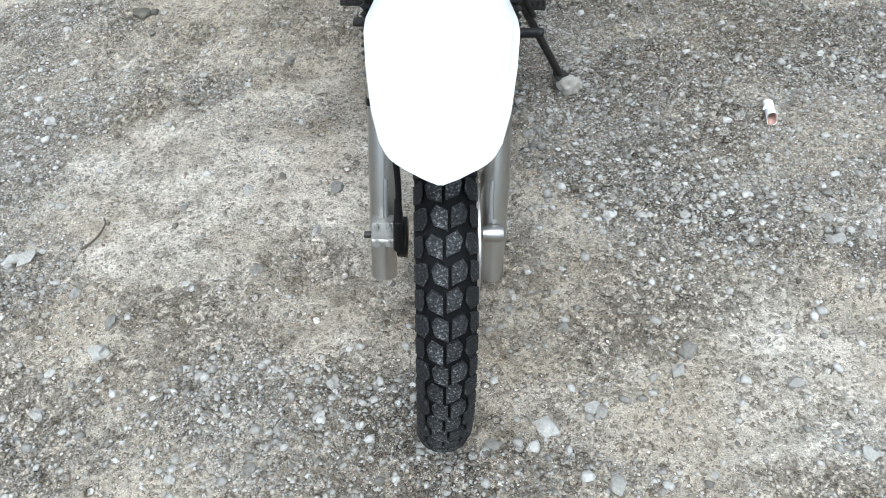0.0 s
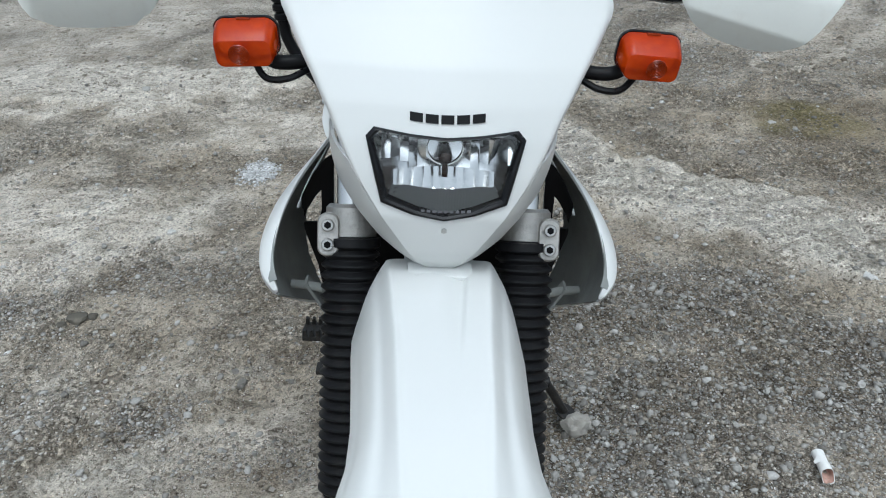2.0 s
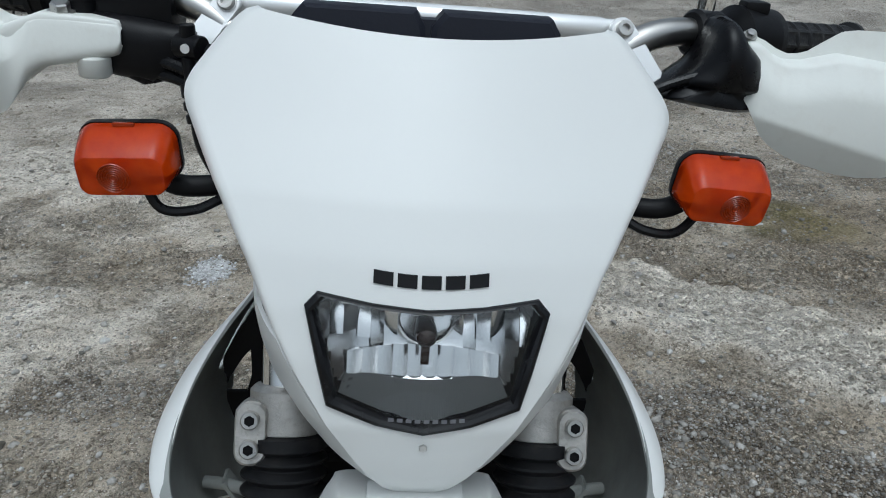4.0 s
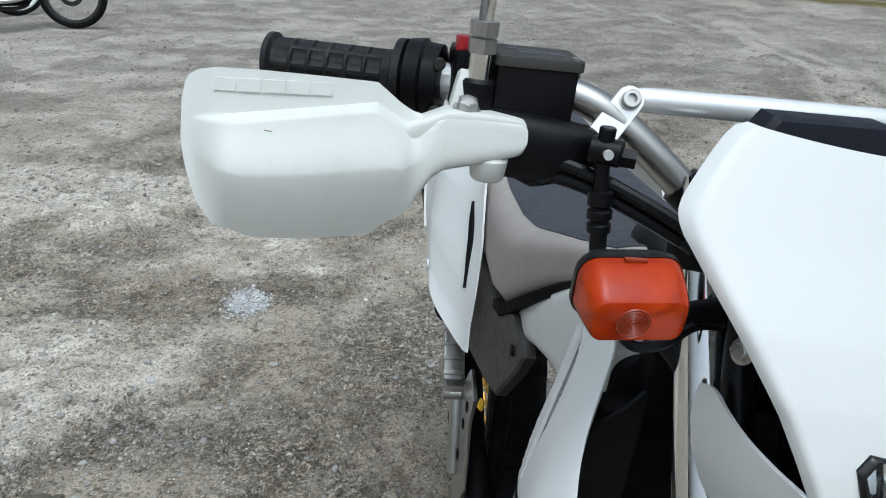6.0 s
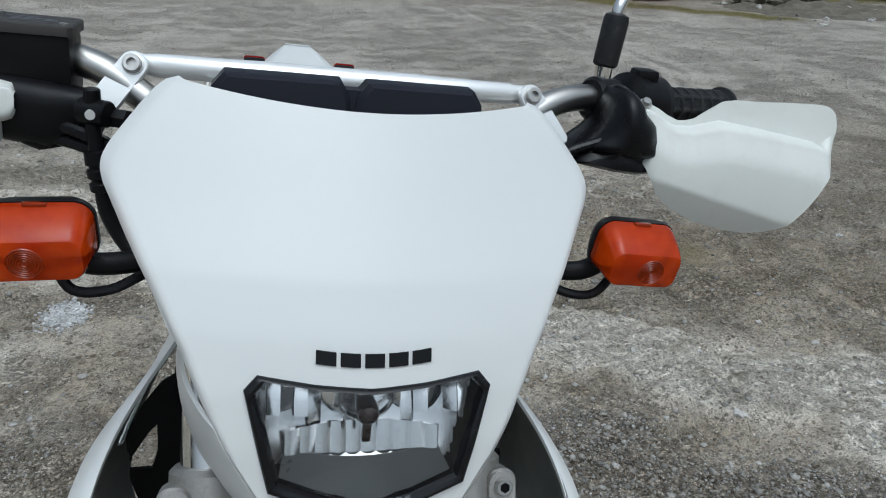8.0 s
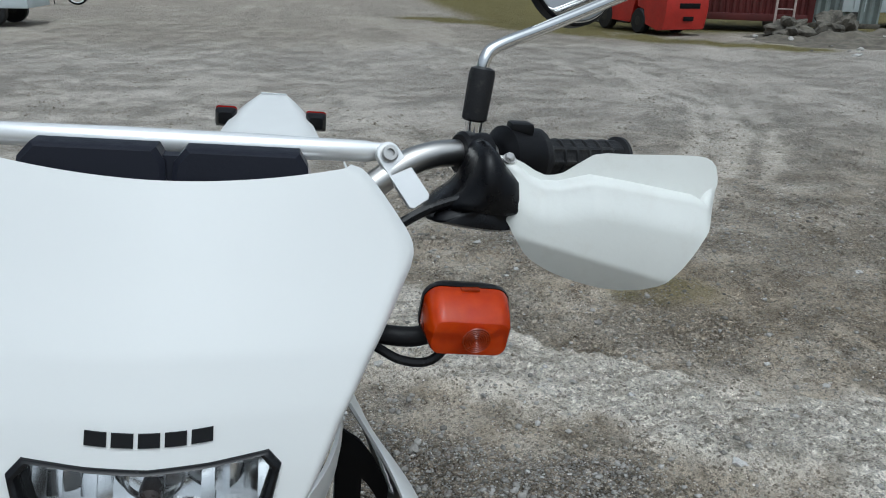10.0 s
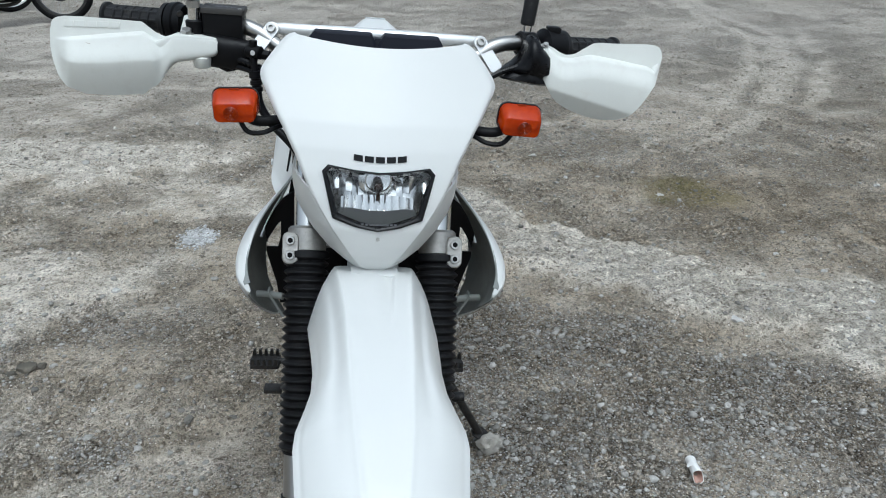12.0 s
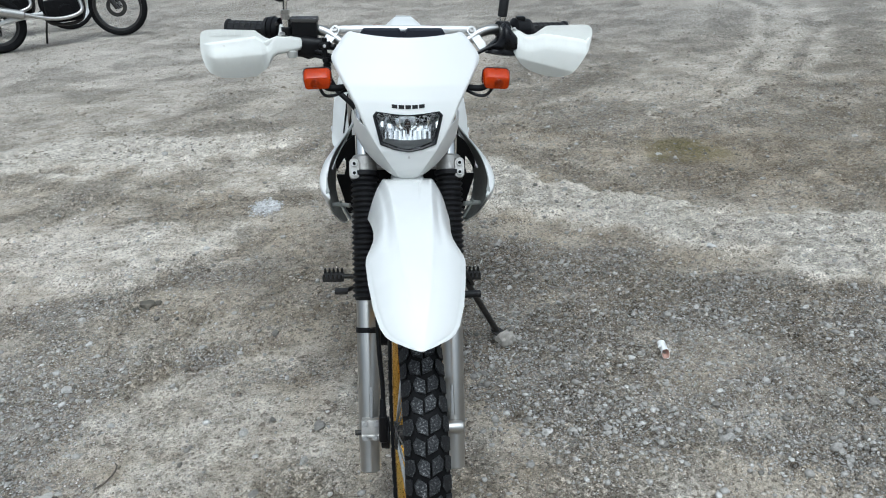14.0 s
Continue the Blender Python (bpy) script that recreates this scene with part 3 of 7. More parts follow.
def relief(x, y):
    fade = 1 / (1 + (np.hypot(x - 0.4, y - 2.0) / 9.0) ** 2)
    calm = sstep(0.03, 0.25, np.hypot(x - 0.05, y - 0.9)) * sstep(0.05, 0.3, np.hypot(x - 0.06, y - 2.26)) * sstep(0.05, 0.2, np.hypot(x - 0.35, y - 1.77))
    crust, gravel, moss, pale = zones(x, y)
    crust = crust * sstep(5.6, 4.0, y)
    ridge = 1 - np.abs(2 * fractal(x, y, 6.5, 71, 3) - 1)
    small = 1 - np.abs(2 * fractal(x, y, 19.0, 83, 3) - 1)
    rough = sstep(0.42, 0.62, fractal(x, y, 3.0, 37, 3)) * sstep(7.0, 4.2, y)
    along, across = 0.80 * x - 0.60 * y, 0.60 * x + 0.80 * y
    furrow = 1 - np.abs(2 * fractal(along * 2.6, across * 12.0, 1.0, 91, 4) - 1)
    z = 0.010 * (fractal(x, y, 1.1, 1) - 0.5) + 0.008 * (fractal(x, y, 5.0, 5) - 0.5) + (0.007 + 0.026 * rough) * (fractal(x, y, 24.0, 7, 3) - 0.5)
    z = z + (0.006 + 0.018 * crust * sstep(1.9, 2.4, y)) * (ridge - 0.75) + (0.006 + 0.018 * rough) * (small - 0.75)
    z = z + 0.020 * crust * sstep(1.7, 2.2, y) * (furrow - 0.7)
    z = z + 0.016 * sstep(0.40, 0.58, crust) * sstep(1.7, 2.1, y) - 0.005
    return z * fade * (0.15 + 0.85 * calm)


def axis_steps(lo, hi, fine, far, grow):
    a = list(np.arange(lo, hi, fine))
    s, p = fine, hi
    while p < far[1]:
        a.append(p)
        s *= grow
        p += s
    s, p = fine * grow, lo - fine * grow
    front = []
    while p > far[0]:
        front.append(p)
        s *= grow
        p -= s
    return np.array(front[::-1] + a)


def build_ground():
    xs = axis_steps(-1.4, 2.4, 0.009, (-600, 600), 1.09)
    ys = axis_steps(0.3, 4.0, 0.009, (-600, 900), 1.08)
    X, Y = np.meshgrid(xs, ys)
    Z = relief(X, Y)
    crust, gravel, moss, pale = zones(X, Y)
    nx, ny = len(xs), len(ys)
    co = np.stack([X, Y, Z], -1).reshape(-1, 3)
    i = np.arange(nx * ny).reshape(ny, nx)
    quads = np.stack([i[:-1, :-1], i[:-1, 1:], i[1:, 1:], i[1:, :-1]], -1).reshape(-1, 4)
    me = bpy.data.meshes.new("ground")
    me.from_pydata(co.tolist(), [], quads.tolist())
    at = me.color_attributes.new("zone", "FLOAT_COLOR", "POINT")
    col = np.stack([crust, gravel, moss, damp_and_dark(X, Y)], -1).reshape(-1)
    at.data.foreach_set("color", col.astype(np.float32))
    me.polygons.foreach_set("use_smooth", [True] * len(me.polygons))
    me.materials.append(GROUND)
    tagged(new("ground", me), "trodden grey-brown gravel and earth yard with pale crust", "ground", kind="structure")


build_ground()


def pebble_base(fine):
    if fine:
        v = np.array([(1, 0, 0), (-1, 0, 0), (0, 1, 0), (0, -1, 0), (0, 0, 1), (0, 0, -1)], float)
        return v, np.array([(0, 2, 4), (2, 1, 4), (1, 3, 4), (3, 0, 4), (2, 0, 5), (1, 2, 5), (3, 1, 5), (0, 3, 5)])
    bm = bmesh.new()
    bmesh.ops.create_icosphere(bm, subdivisions=1, radius=1.0)
    v = np.array([p.co for p in bm.verts])
    f = np.array([[q.index for q in p.verts] for p in bm.faces])
    bm.free()
    return v, f


def scatter(name, count, xr, yr, size, density, label, seed, sink=0.3, power=2.4, mat=None, fine=False):
    """Small stones strewn over the ground as one mesh."""
    rng = np.random.default_rng(seed)
    bv, bf = pebble_base(fine)
    x = rng.uniform(*xr, count * 6)
    y = yr[0] + (yr[1] - yr[0]) * rng.uniform(0, 1, count * 6) ** 1.5
    keep = rng.uniform(0, 1, count * 6) < density(x, y)
    x, y = x[keep][:count], y[keep][:count]
    n = len(x)
    r = size[0] + (size[1] - size[0]) * rng.uniform(0, 1, n) ** power
    z = relief(x, y)
    sq = np.stack([rng.uniform(0.7, 1.3, n), rng.uniform(0.7, 1.2, n), rng.uniform(0.4, 0.85, n)], -1)
    ang = rng.uniform(0, 2 * np.pi, n)
    lump = 1 + rng.uniform(-0.35, 0.35, (n, len(bv)))
    p = bv[None] * lump[..., None] * (r[:, None] * sq)[:, None]
    ca, sa = np.cos(ang)[:, None], np.sin(ang)[:, None]
    px, py = p[..., 0] * ca - p[..., 1] * sa, p[..., 0] * sa + p[..., 1] * ca
    co = np.stack([px + x[:, None], py + y[:, None], p[..., 2] + (z + r * sq[:, 2] * sink)[:, None]], -1).reshape(-1, 3)
    fc = (bf[None] + (np.arange(n) * len(bv))[:, None, None]).reshape(-1, 3)
    me = bpy.data.meshes.new(name)
    me.vertices.add(len(co))
    me.vertices.foreach_set("co", co.reshape(-1).astype(np.float32))
    me.loops.add(len(fc) * 3)
    me.loops.foreach_set("vertex_index", fc.reshape(-1).astype(np.int32))
    me.polygons.add(len(fc))
    me.polygons.foreach_set("loop_start", (np.arange(len(fc)) * 3).astype(np.int32))
    me.update(calc_edges=True)
    me.validate()
    at = me.attributes.new("damp", "FLOAT", "POINT")
    at.data.foreach_set("value", np.repeat(damp_and_dark(x, y), len(bv)).astype(np.float32))
    me.materials.append(mat or PEBBLE)
    tagged(new(name, me), label, "gravel", kind="stuff")
    return me


def thick_gravel(x, y):
    c, g, m, p = zones(x, y)
    return np.clip(0.07 + 0.93 * g - 0.4 * c - 0.6 * m, 0.02, 1)


def thick_crumbs(x, y):
    c, g, m, p = zones(x, y)
    return np.clip(0.8 - 0.5 * g - 0.62 * c, 0.05, 1) * sstep(0.30, 0.62, fractal(x, y, 5.0, 31))


def thick_grit(x, y):
    c, g, m, p = zones(x, y)
    return np.clip(0.15 + 1.6 * (fractal(x, y, 3.1, 61) - 0.35), 0.03, 1) * (1 - 0.8 * c) * (1 - m)


scatter("fine_gravel", 52000, (-1.7, 2.7), (0.3, 4.6), (0.0016, 0.0060), thick_gravel, "fine grey gravel strewn over the yard", 11, 0.15, 2.2, fine=True)
scatter("earth_crumbs", 70000, (-2.0, 2.8), (0.3, 4.8), (0.0016, 0.0075), thick_crumbs, "loose pale brown crumbs of dry earth", 14, 0.05, 2.6, CRUMB, True)
scatter("coarse_gravel", 8000, (-2.2, 3.2), (0.3, 6.0), (0.0035, 0.0130), thick_gravel, "coarse grey gravel bedded in trodden earth", 12, 0.12, 3.4)
scatter("grit", 22000, (-2.8, 3.6), (1.6, 7.0), (0.003, 0.010), thick_grit, "crumbled grit of dry earth over the yard", 16, 0.0, 2.8, CRUMB, True)
scatter("distant_gravel", 16000, (-5.0, 8.0), (4.2, 13.0), (0.005, 0.018), lambda x, y: np.clip(0.3 + 0.7 * fractal(x, y, 1.3, 51), 0, 1) ** 2, "loose gravel over the far part of the yard", 15, 0.0, 2.8, CRUMB, True)
scatter("wheel_pebbles", 2400, (-1.2, 1.3), (0.45, 2.3), (0.0030, 0.0095), lambda x, y: np.clip(0.06 + thick_gravel(x, y) + 0.9 * (fractal(x, y, 3.2, 64) - 0.5), 0.02, 1), "small stones in front of the motorcycle", 18, 0.15, 3.2)
scatter("loose_pebbles", 2600, (-1.9, 2.9), (0.35, 5.2), (0.0035, 0.0125), lambda x, y: np.clip(0.25 + 2.2 * (fractal(x, y, 2.0, 77) - 0.42), 0.08, 1), "loose pebbles lying proud on the trodden ground", 19, 0.45, 2.2)
scatter("pale_gravel_patch", 1400, (-0.86, -0.58), (2.96, 3.38), (0.002, 0.0075), lambda x, y: zones(x, y)[3], "small patch of pale crushed gravel", 13, mat=PALE_STONE)


# ---- the far side of the yard ----
def build_container():
    t = thing("shipping_container", "faded rust-red steel shipping container on low blocks", "container", m=pose(10.05, 19.14, 0, 0, 0, -30))
    bm = bmesh.new()
    rib = []
    for k in range(25):
        a = -1.75 + 3.5 * k / 24
        rib += [(a - 0.05, 0.0), (a - 0.02, 0.035), (a + 0.04, 0.035), (a + 0.07, 0.0)]
    rows = [[V(a, -1.2 - d, z) for a, d in rib] + [V(1.8, 1.2, z), V(-1.8, 1.2, z)] for z in (0.42, 2.6)]
    loft(bm, rows)
    wall = part("corrugated_wall", bm, RUST_RED, t)
    for z in (0.34, 2.64):
        bm = bmesh.new()
        box(bm, (0, -1.21, z), (3.7, 0.12, 0.16), 0.01)
        part("rail", bm, RUST_RED, t)
    for x in (-1.8, 1.8):
        bm = bmesh.new()
        box(bm, (x, -1.2, 1.48), (0.13, 0.15, 2.4), 0.01)
        part("corner_post", bm, RUST_RED, t)
    for x in (-1.5, 1.5):
        for y in (-1.0, 1.0):
            bm = bmesh.new()
            box(bm, (x, y, 0.13), (0.3, 0.25, 0.27), 0.02)
            part("block", bm, ROCK, t, "concrete block")
    bm = bmesh.new()
    box(bm, (0, 0, 2.74), (3.6, 2.4, 0.05), 0.01)
    part("roof", bm, RUST_RED, t)
    ld = thing("ladder", "pale rusty steel ladder leaning on the red container", "ladder", m=pose(10.36, 17.16, 0, -8, 0, -30))
    for x in (-0.19, 0.19):
        bm = bmesh.new()
        box(bm, (x, 0, 1.3), (0.05, 0.03, 2.6), 0.006)
        part("rail", bm, LADDER, ld)
    for k in range(8):
        bm = bmesh.new()
        cyl(bm, (-0.19, 0, 0.25 + 0.3 * k), (0.19, 0, 0.25 + 0.3 * k), 0.014, seg=10)
        part("rung", bm, LADDER, ld)


def build_sheds():
    w = thing("shed_wall", "grey-green corrugated sheet metal shed wall", "wall", m=pose(12.9, 19.6, 0, 0, 0, -25))
    bm = bmesh.new()
    n = 60
    loft(bm, [[V(-1.35 + 2.7 * k / n, 0.05 * math.sin(k * 1.35), z) for k in range(n + 1)] + [V(1.35, 0.14, z), V(-1.35, 0.14, z)] for z in (0.12, 3.0)])
    part("sheet", bm, GREEN_GREY, w)
    bm = bmesh.new()
    box(bm, (0, 0.05, 0.06), (2.8, 0.3, 0.12), 0.02)
    part("footing", bm, ROCK, w)
    s = thing("storage_box", "pale grey steel storage box on dark skids", "container", m=pose(15.1, 20.0, 0, 0, 0, -10))
    bm = bmesh.new()
    box(bm, (0, 0, 1.55), (3.4, 2.0, 2.3), 0.03)
    part("body", bm, PALE_GREY, s)
    for k in range(5):
        bm = bmesh.new()
        box(bm, (-1.4 + 0.7 * k, -1.015, 1.5), (0.05, 0.03, 2.0), 0.006)
        part("rib", bm, PALE_GREY, s)
    for x in (-1.3, 1.3):
        bm = bmesh.new()
        box(bm, (x, 0, 0.2), (0.25, 2.0, 0.4), 0.02)
        part("skid", bm, DARK_STEEL, s)


def lump(bm, c, size, seed, sub=3, rough=0.3, flat=True):
    r = bmesh.ops.create_icosphere(bm, subdivisions=sub, radius=1.0)
    for v in r["verts"]:
        d = v.co.normalized()
        k = 1 + rough * (noise.noise(d * 1.3 + V(seed, 0, 0)) + 0.5 * noise.noise(d * 3.1 + V(0, seed, 0)))
        v.co = V(d.x * size[0] * k, d.y * size[1] * k, d.z * size[2] * k) + Vector(c)


def build_rocks():
    for (x, y), s, z, sd in (((9.75, 15.95), (0.40, 0.32, 0.24), 0.12, 1.3), ((10.70, 15.85), (0.44, 0.36, 0.33), 0.10, 4.1)):
        bm = bmesh.new()
        lump(bm, (0, 0, 0), s, sd, 4, 0.75)
        tagged(part("boulder", bm, ROCK, m=pose(x, y, z + s[2] * 0.3), angle=25), "large rough grey boulder on the dirt heap", "rock", "boulders on the heap")
    bm = bmesh.new()

    def hill(u, v):
        x, y = 8.7 + 5.0 * u, 13.6 + 3.6 * v
        h = 0.26 * math.sin(math.pi * u) ** 0.7 * math.sin(math.pi * v) ** 0.8
        return V(x, y, -0.03 + h * (0.55 + 0.9 * noise.noise(V(x * 2.2, y * 2.2, 0))) + 0.05 * noise.noise(V(x * 7, y * 7, 3)) * math.sin(math.pi * u) * math.sin(math.pi * v))

    grid(bm, hill, 70, 50)
    tagged(part("dirt_mound", bm, DIRT), "low heap of dark dirt and rubble", "dirt heap")
    rng = random.Random(5)
    for k in range(26):
        bm = bmesh.new()
        s = rng.uniform(0.03, 0.075)
        lump(bm, (0, 0, 0), (s, s * 0.8, s * 0.6), k * 1.7, 2, 0.6)
        x, y = rng.uniform(8.4, 13.0), rng.uniform(12.6, 15.4)
        tagged(part("rubble_stone", bm, STONE, m=pose(x, y, s * 0.3 + (0.08 if y > 14.4 else 0.0), 0, 0, rng.uniform(0, 360))), "grey rubble stone by the dirt heap", "stone", "rubble by the heap")


def wheel_solid(t, c, r, w, name="wheel", rim_mat=None):
    bm = bmesh.new()
    lathe(bm, V(*c) - V(0, w / 2, 0), (0, 1, 0), [(0, r * 0.62), (0, r * 0.9), (w * 0.15, r), (w * 0.85, r), (w, r * 0.9), (w, r * 0.62)], 40)
    wh = part(name, bm, RUBBER, t, "black rubber tyre")
    bm = bmesh.new()
    lathe(bm, V(*c) - V(0, w / 2 + 0.005, 0), (0, 1, 0), [(0, r * 0.2), (0.01, r * 0.55), (w, r * 0.6), (w + 0.01, r * 0.2)], 32)
    part("rim", bm, rim_mat or DARK_STEEL, wh)


def build_forklift():
    t = thing("forklift", "red forklift truck with black tyres parked in the yard", "forklift", m=pose(7.46, 17.66, 0, 0, 0, -78))
    bm = bmesh.new()
    out = [(0.50, 0.22), (0.95, 0.11), (1.14, 0.14), (1.22, 0.5), (1.20, 1.0), (1.10, 1.18), (0.9, 1.25), (0.20, 1.25), (0.10, 0.95), (0.16, 0.58), (0.42, 0.52)]
    prism(bm, out, lambda a, b, h: V(a, h - 0.55, b), 1.1, 0.05)
    cw = part("counterweight", bm, RED_PAINT, t)
    for z, w, h in ((0.86, 0.62, 0.12), (0.62, 0.52, 0.11), (0.36, 0.26, 0.09)):
        bm = bmesh.new()
        box(bm, (1.215 - 0.10 * max(0.5 - z, 0) - 0.04 * max(z - 0.5, 0), 0.04, z), (0.03, w, h), 0.01)
        part("vent", bm, BLACK_PLASTIC, cw, "black vent slot")
    bm = bmesh.new()
    prism(bm, [(-1.35, 0.50), (-0.85, 0.24), (-0.10, 0.22), (0.02, 0.60), (0.14, 0.95), (-0.3, 1.0), (-0.75, 0.95), (-1.2, 0.85)], lambda a, b, h: V(a, h - 0.55, b), 1.1, 0.04)
    part("body", bm, RED_PAINT, t)
    for x, rad in ((-1.15, 0.32), (0.23, 0.27)):
        for y in (-0.47, 0.47):
            wheel_solid(t, (x, y, rad), rad, 0.2)
    for x, y in ((-0.7, -0.42), (-0.7, 0.42), (0.55, -0.42), (0.55, 0.42)):
        bm = bmesh.new()
        cyl(bm, (x, y, 0.9), (x * 0.85, y, 2.05), 0.035, seg=12)
        part("guard_post", bm, BLACK_PLASTIC, t)
    bm = bmesh.new()
    box(bm, (-0.05, 0, 2.07), (1.25, 0.95, 0.06), 0.02)
    part("overhead_guard", bm, BLACK_PLASTIC, t)
    bm = bmesh.new()
    box(bm, (-0.1, 0, 1.15), (0.5, 0.5, 0.25), 0.06)
    part("seat", bm, SEAT_DARK, t)
    for y in (-0.3, 0.3):
        bm = bmesh.new()
        box(bm, (-1.45, y, 1.15), (0.12, 0.1, 2.1), 0.01)
        part("mast_rail", bm, DARK_STEEL, t)
        bm = bmesh.new()
        box(bm, (-1.95, y, 0.12), (0.95, 0.11, 0.04), 0.01)
        part("fork", bm, DARK_STEEL, t)
    bm = bmesh.new()
    box(bm, (-1.52, 0, 0.4), (0.06, 0.9, 0.5), 0.01)
    part("carriage", bm, DARK_STEEL, t)


def build_truck():
    t = thing("truck", "teal and pale grey truck parked far off", "truck", m=pose(-7.9, 18.6, 0, 0, 0, 4))
    bm = bmesh.new()
    prism(bm, [(-2.2, 0.62), (1.75, 0.62), (1.9, 1.0), (1.75, 1.9), (-2.2, 1.9)], lambda a, b, h: V(a, h - 0.85, b), 1.7, 0.05)
    body = part("body", bm, TEAL, t)
    bm = bmesh.new()
    box(bm, (-0.1, 0, 0.5), (4.0, 1.66, 0.26), 0.03)
    part("skirt", bm, PALE_GREY, t, "pale grey lower skirt")
    bm = bmesh.new()
    box(bm, (1.6, -0.862, 0.86), (0.2, 0.02, 0.12), 0.01)
    part("side_lamp", bm, BLACK_PLASTIC, body)
    for k in range(3):
        bm = bmesh.new()
        box(bm, (-1.4 + 1.1 * k, -0.858, 1.5), (0.8, 0.02, 0.5), 0.02)
        part("window", bm, BLACK_GLOSS, body, "dark window")
    for x in (-1.5, 1.15):
        for y in (-0.72, 0.72):
            wheel_solid(t, (x, y, 0.31), 0.31, 0.2)


build_container()
build_sheds()
build_rocks()
build_forklift()
build_truck()


# ---- the motorcycle ----
# Its own axes: x across, y to the rear, z up, from the front wheel's foot; it leans on its side stand.
BIKE = pose(0.044, 0.89, 0.0, 0, 4.6, 3.0)
moto = thing("motorcycle", "white off-road motorcycle leaning on its side stand", "motorcycle", m=BIKE)
BODY = Matrix.Translation((0, 0.42, 0)) @ pose(0, 0, 0, 0, 0, -1.0) @ Matrix.Translation((0, -0.42, 0))


def rear(bm):
    """The frame and rear stand turned a degree against the steered front."""
    bmesh.ops.transform(bm, matrix=BODY, verts=bm.verts)
    return bm


# front wheel
HUB = V(0, -0.012, 0.350)


def carcass(u):
    """The tyre's radius across its width."""
    return interp([(0, 0.3425), (0.015, 0.3405), (0.027, 0.335), (0.036, 0.326), (0.0405, 0.316)], abs(u))


def wheel(t, hub, name, radii, half, rim_mat, spokes, label):
    """Rim with tyre, hub and spokes; radii: bead, side, shoulder and crown."""
    bead, side, shoulder, crown = radii
    bm = bmesh.new()
    prof = [(-half * 0.78, bead - 0.012), (-half * 0.82, bead + 0.006), (-half * 0.5, bead + 0.004), (-half * 0.35, bead - 0.012), (0, bead - 0.017),
            (half * 0.35, bead - 0.012), (half * 0.5, bead + 0.004), (half * 0.82, bead + 0.006), (half * 0.78, bead - 0.012), (half * 0.5, bead - 0.024), (-half * 0.5, bead - 0.024)]
    prof.append(prof[0])
    lathe(bm, hub, (1, 0, 0), prof, 96, caps=False)
    rim = part(name, bm, rim_mat, t, label)
    bm = bmesh.new()
    h = half
    prof = [(-h * 0.6, bead - 0.002), (-h * 0.9, bead + 0.014), (-h, side), (-h * 0.99, shoulder - 0.006), (-h * 0.88, shoulder), (-h * 0.66, crown - 0.0075), (-h * 0.36, crown - 0.002), (0, crown),
            (h * 0.36, crown - 0.002), (h * 0.66, crown - 0.0075), (h * 0.88, shoulder), (h * 0.99, shoulder - 0.006), (h, side), (h * 0.9, bead + 0.014), (h * 0.6, bead - 0.002)]
    lathe(bm, hub, (1, 0, 0), prof, 120, caps=False)
    part("tyre", bm, TYRE, rim, "black knobbly rubber tyre")
    bm = bmesh.new()
    lathe(bm, hub, (1, 0, 0), [(-0.044, 0.012), (-0.044, 0.030), (-0.038, 0.032), (-0.035, 0.022), (0.035, 0.022), (0.038, 0.032), (0.044, 0.030), (0.044, 0.012)], 32)
    part("hub", bm, DARK_STEEL, rim, "dark wheel hub")
    me = None
    for k in range(spokes):
        a = 2 * math.pi * k / spokes
        s = -1 if k % 2 else 1
        if k < 2:
            bm = bmesh.new()
            cyl(bm, (s * 0.038, 0, 0.030), (0, 0.10 * s, bead - 0.022), 0.0017, seg=6)
            ob = part("spoke", bm, STEEL, rim)
            me = me or {}
            me[s] = ob.data
        else:
            ob = new("spoke", me[s])
            ob.parent = rim
        ob.matrix_basis = Matrix.Translation(hub) @ Matrix.Rotation(a, 4, "X")
    return rim


front_wheel = wheel(moto, HUB, "front_wheel", (0.283, 0.303, 0.3255, 0.3425), 0.0405, GOLD, 36, "gold spoked rim with a black knobbly tyre")


front_wheel.matrix_basis = Matrix.Translation(HUB + V(0.002, -0.010, 0)) @ pose(0, 0, 0, 0, 0, 1.9) @ Matrix.Translation(-HUB)


def tread_block(outline, shift):
    bm = bmesh.new()

    def place(u, v, h):
        u = u + shift * (1 - smooth01((abs(u) - 0.022) / 0.014))
        r0 = carcass(u)
        tilt = 0.0 if abs(u) < 0.02 else (abs(u) - 0.02) * 30
        a = v / 0.345
        rr = r0 - 0.002 + h * (1.0 - 0.35 * tilt)
        x = u + math.copysign(h * 0.32 * tilt, u)
        return V(x, -rr * math.sin(a), rr * math.cos(a))

    prism(bm, outline, place, 0.0105, 0.0007)
    return bm


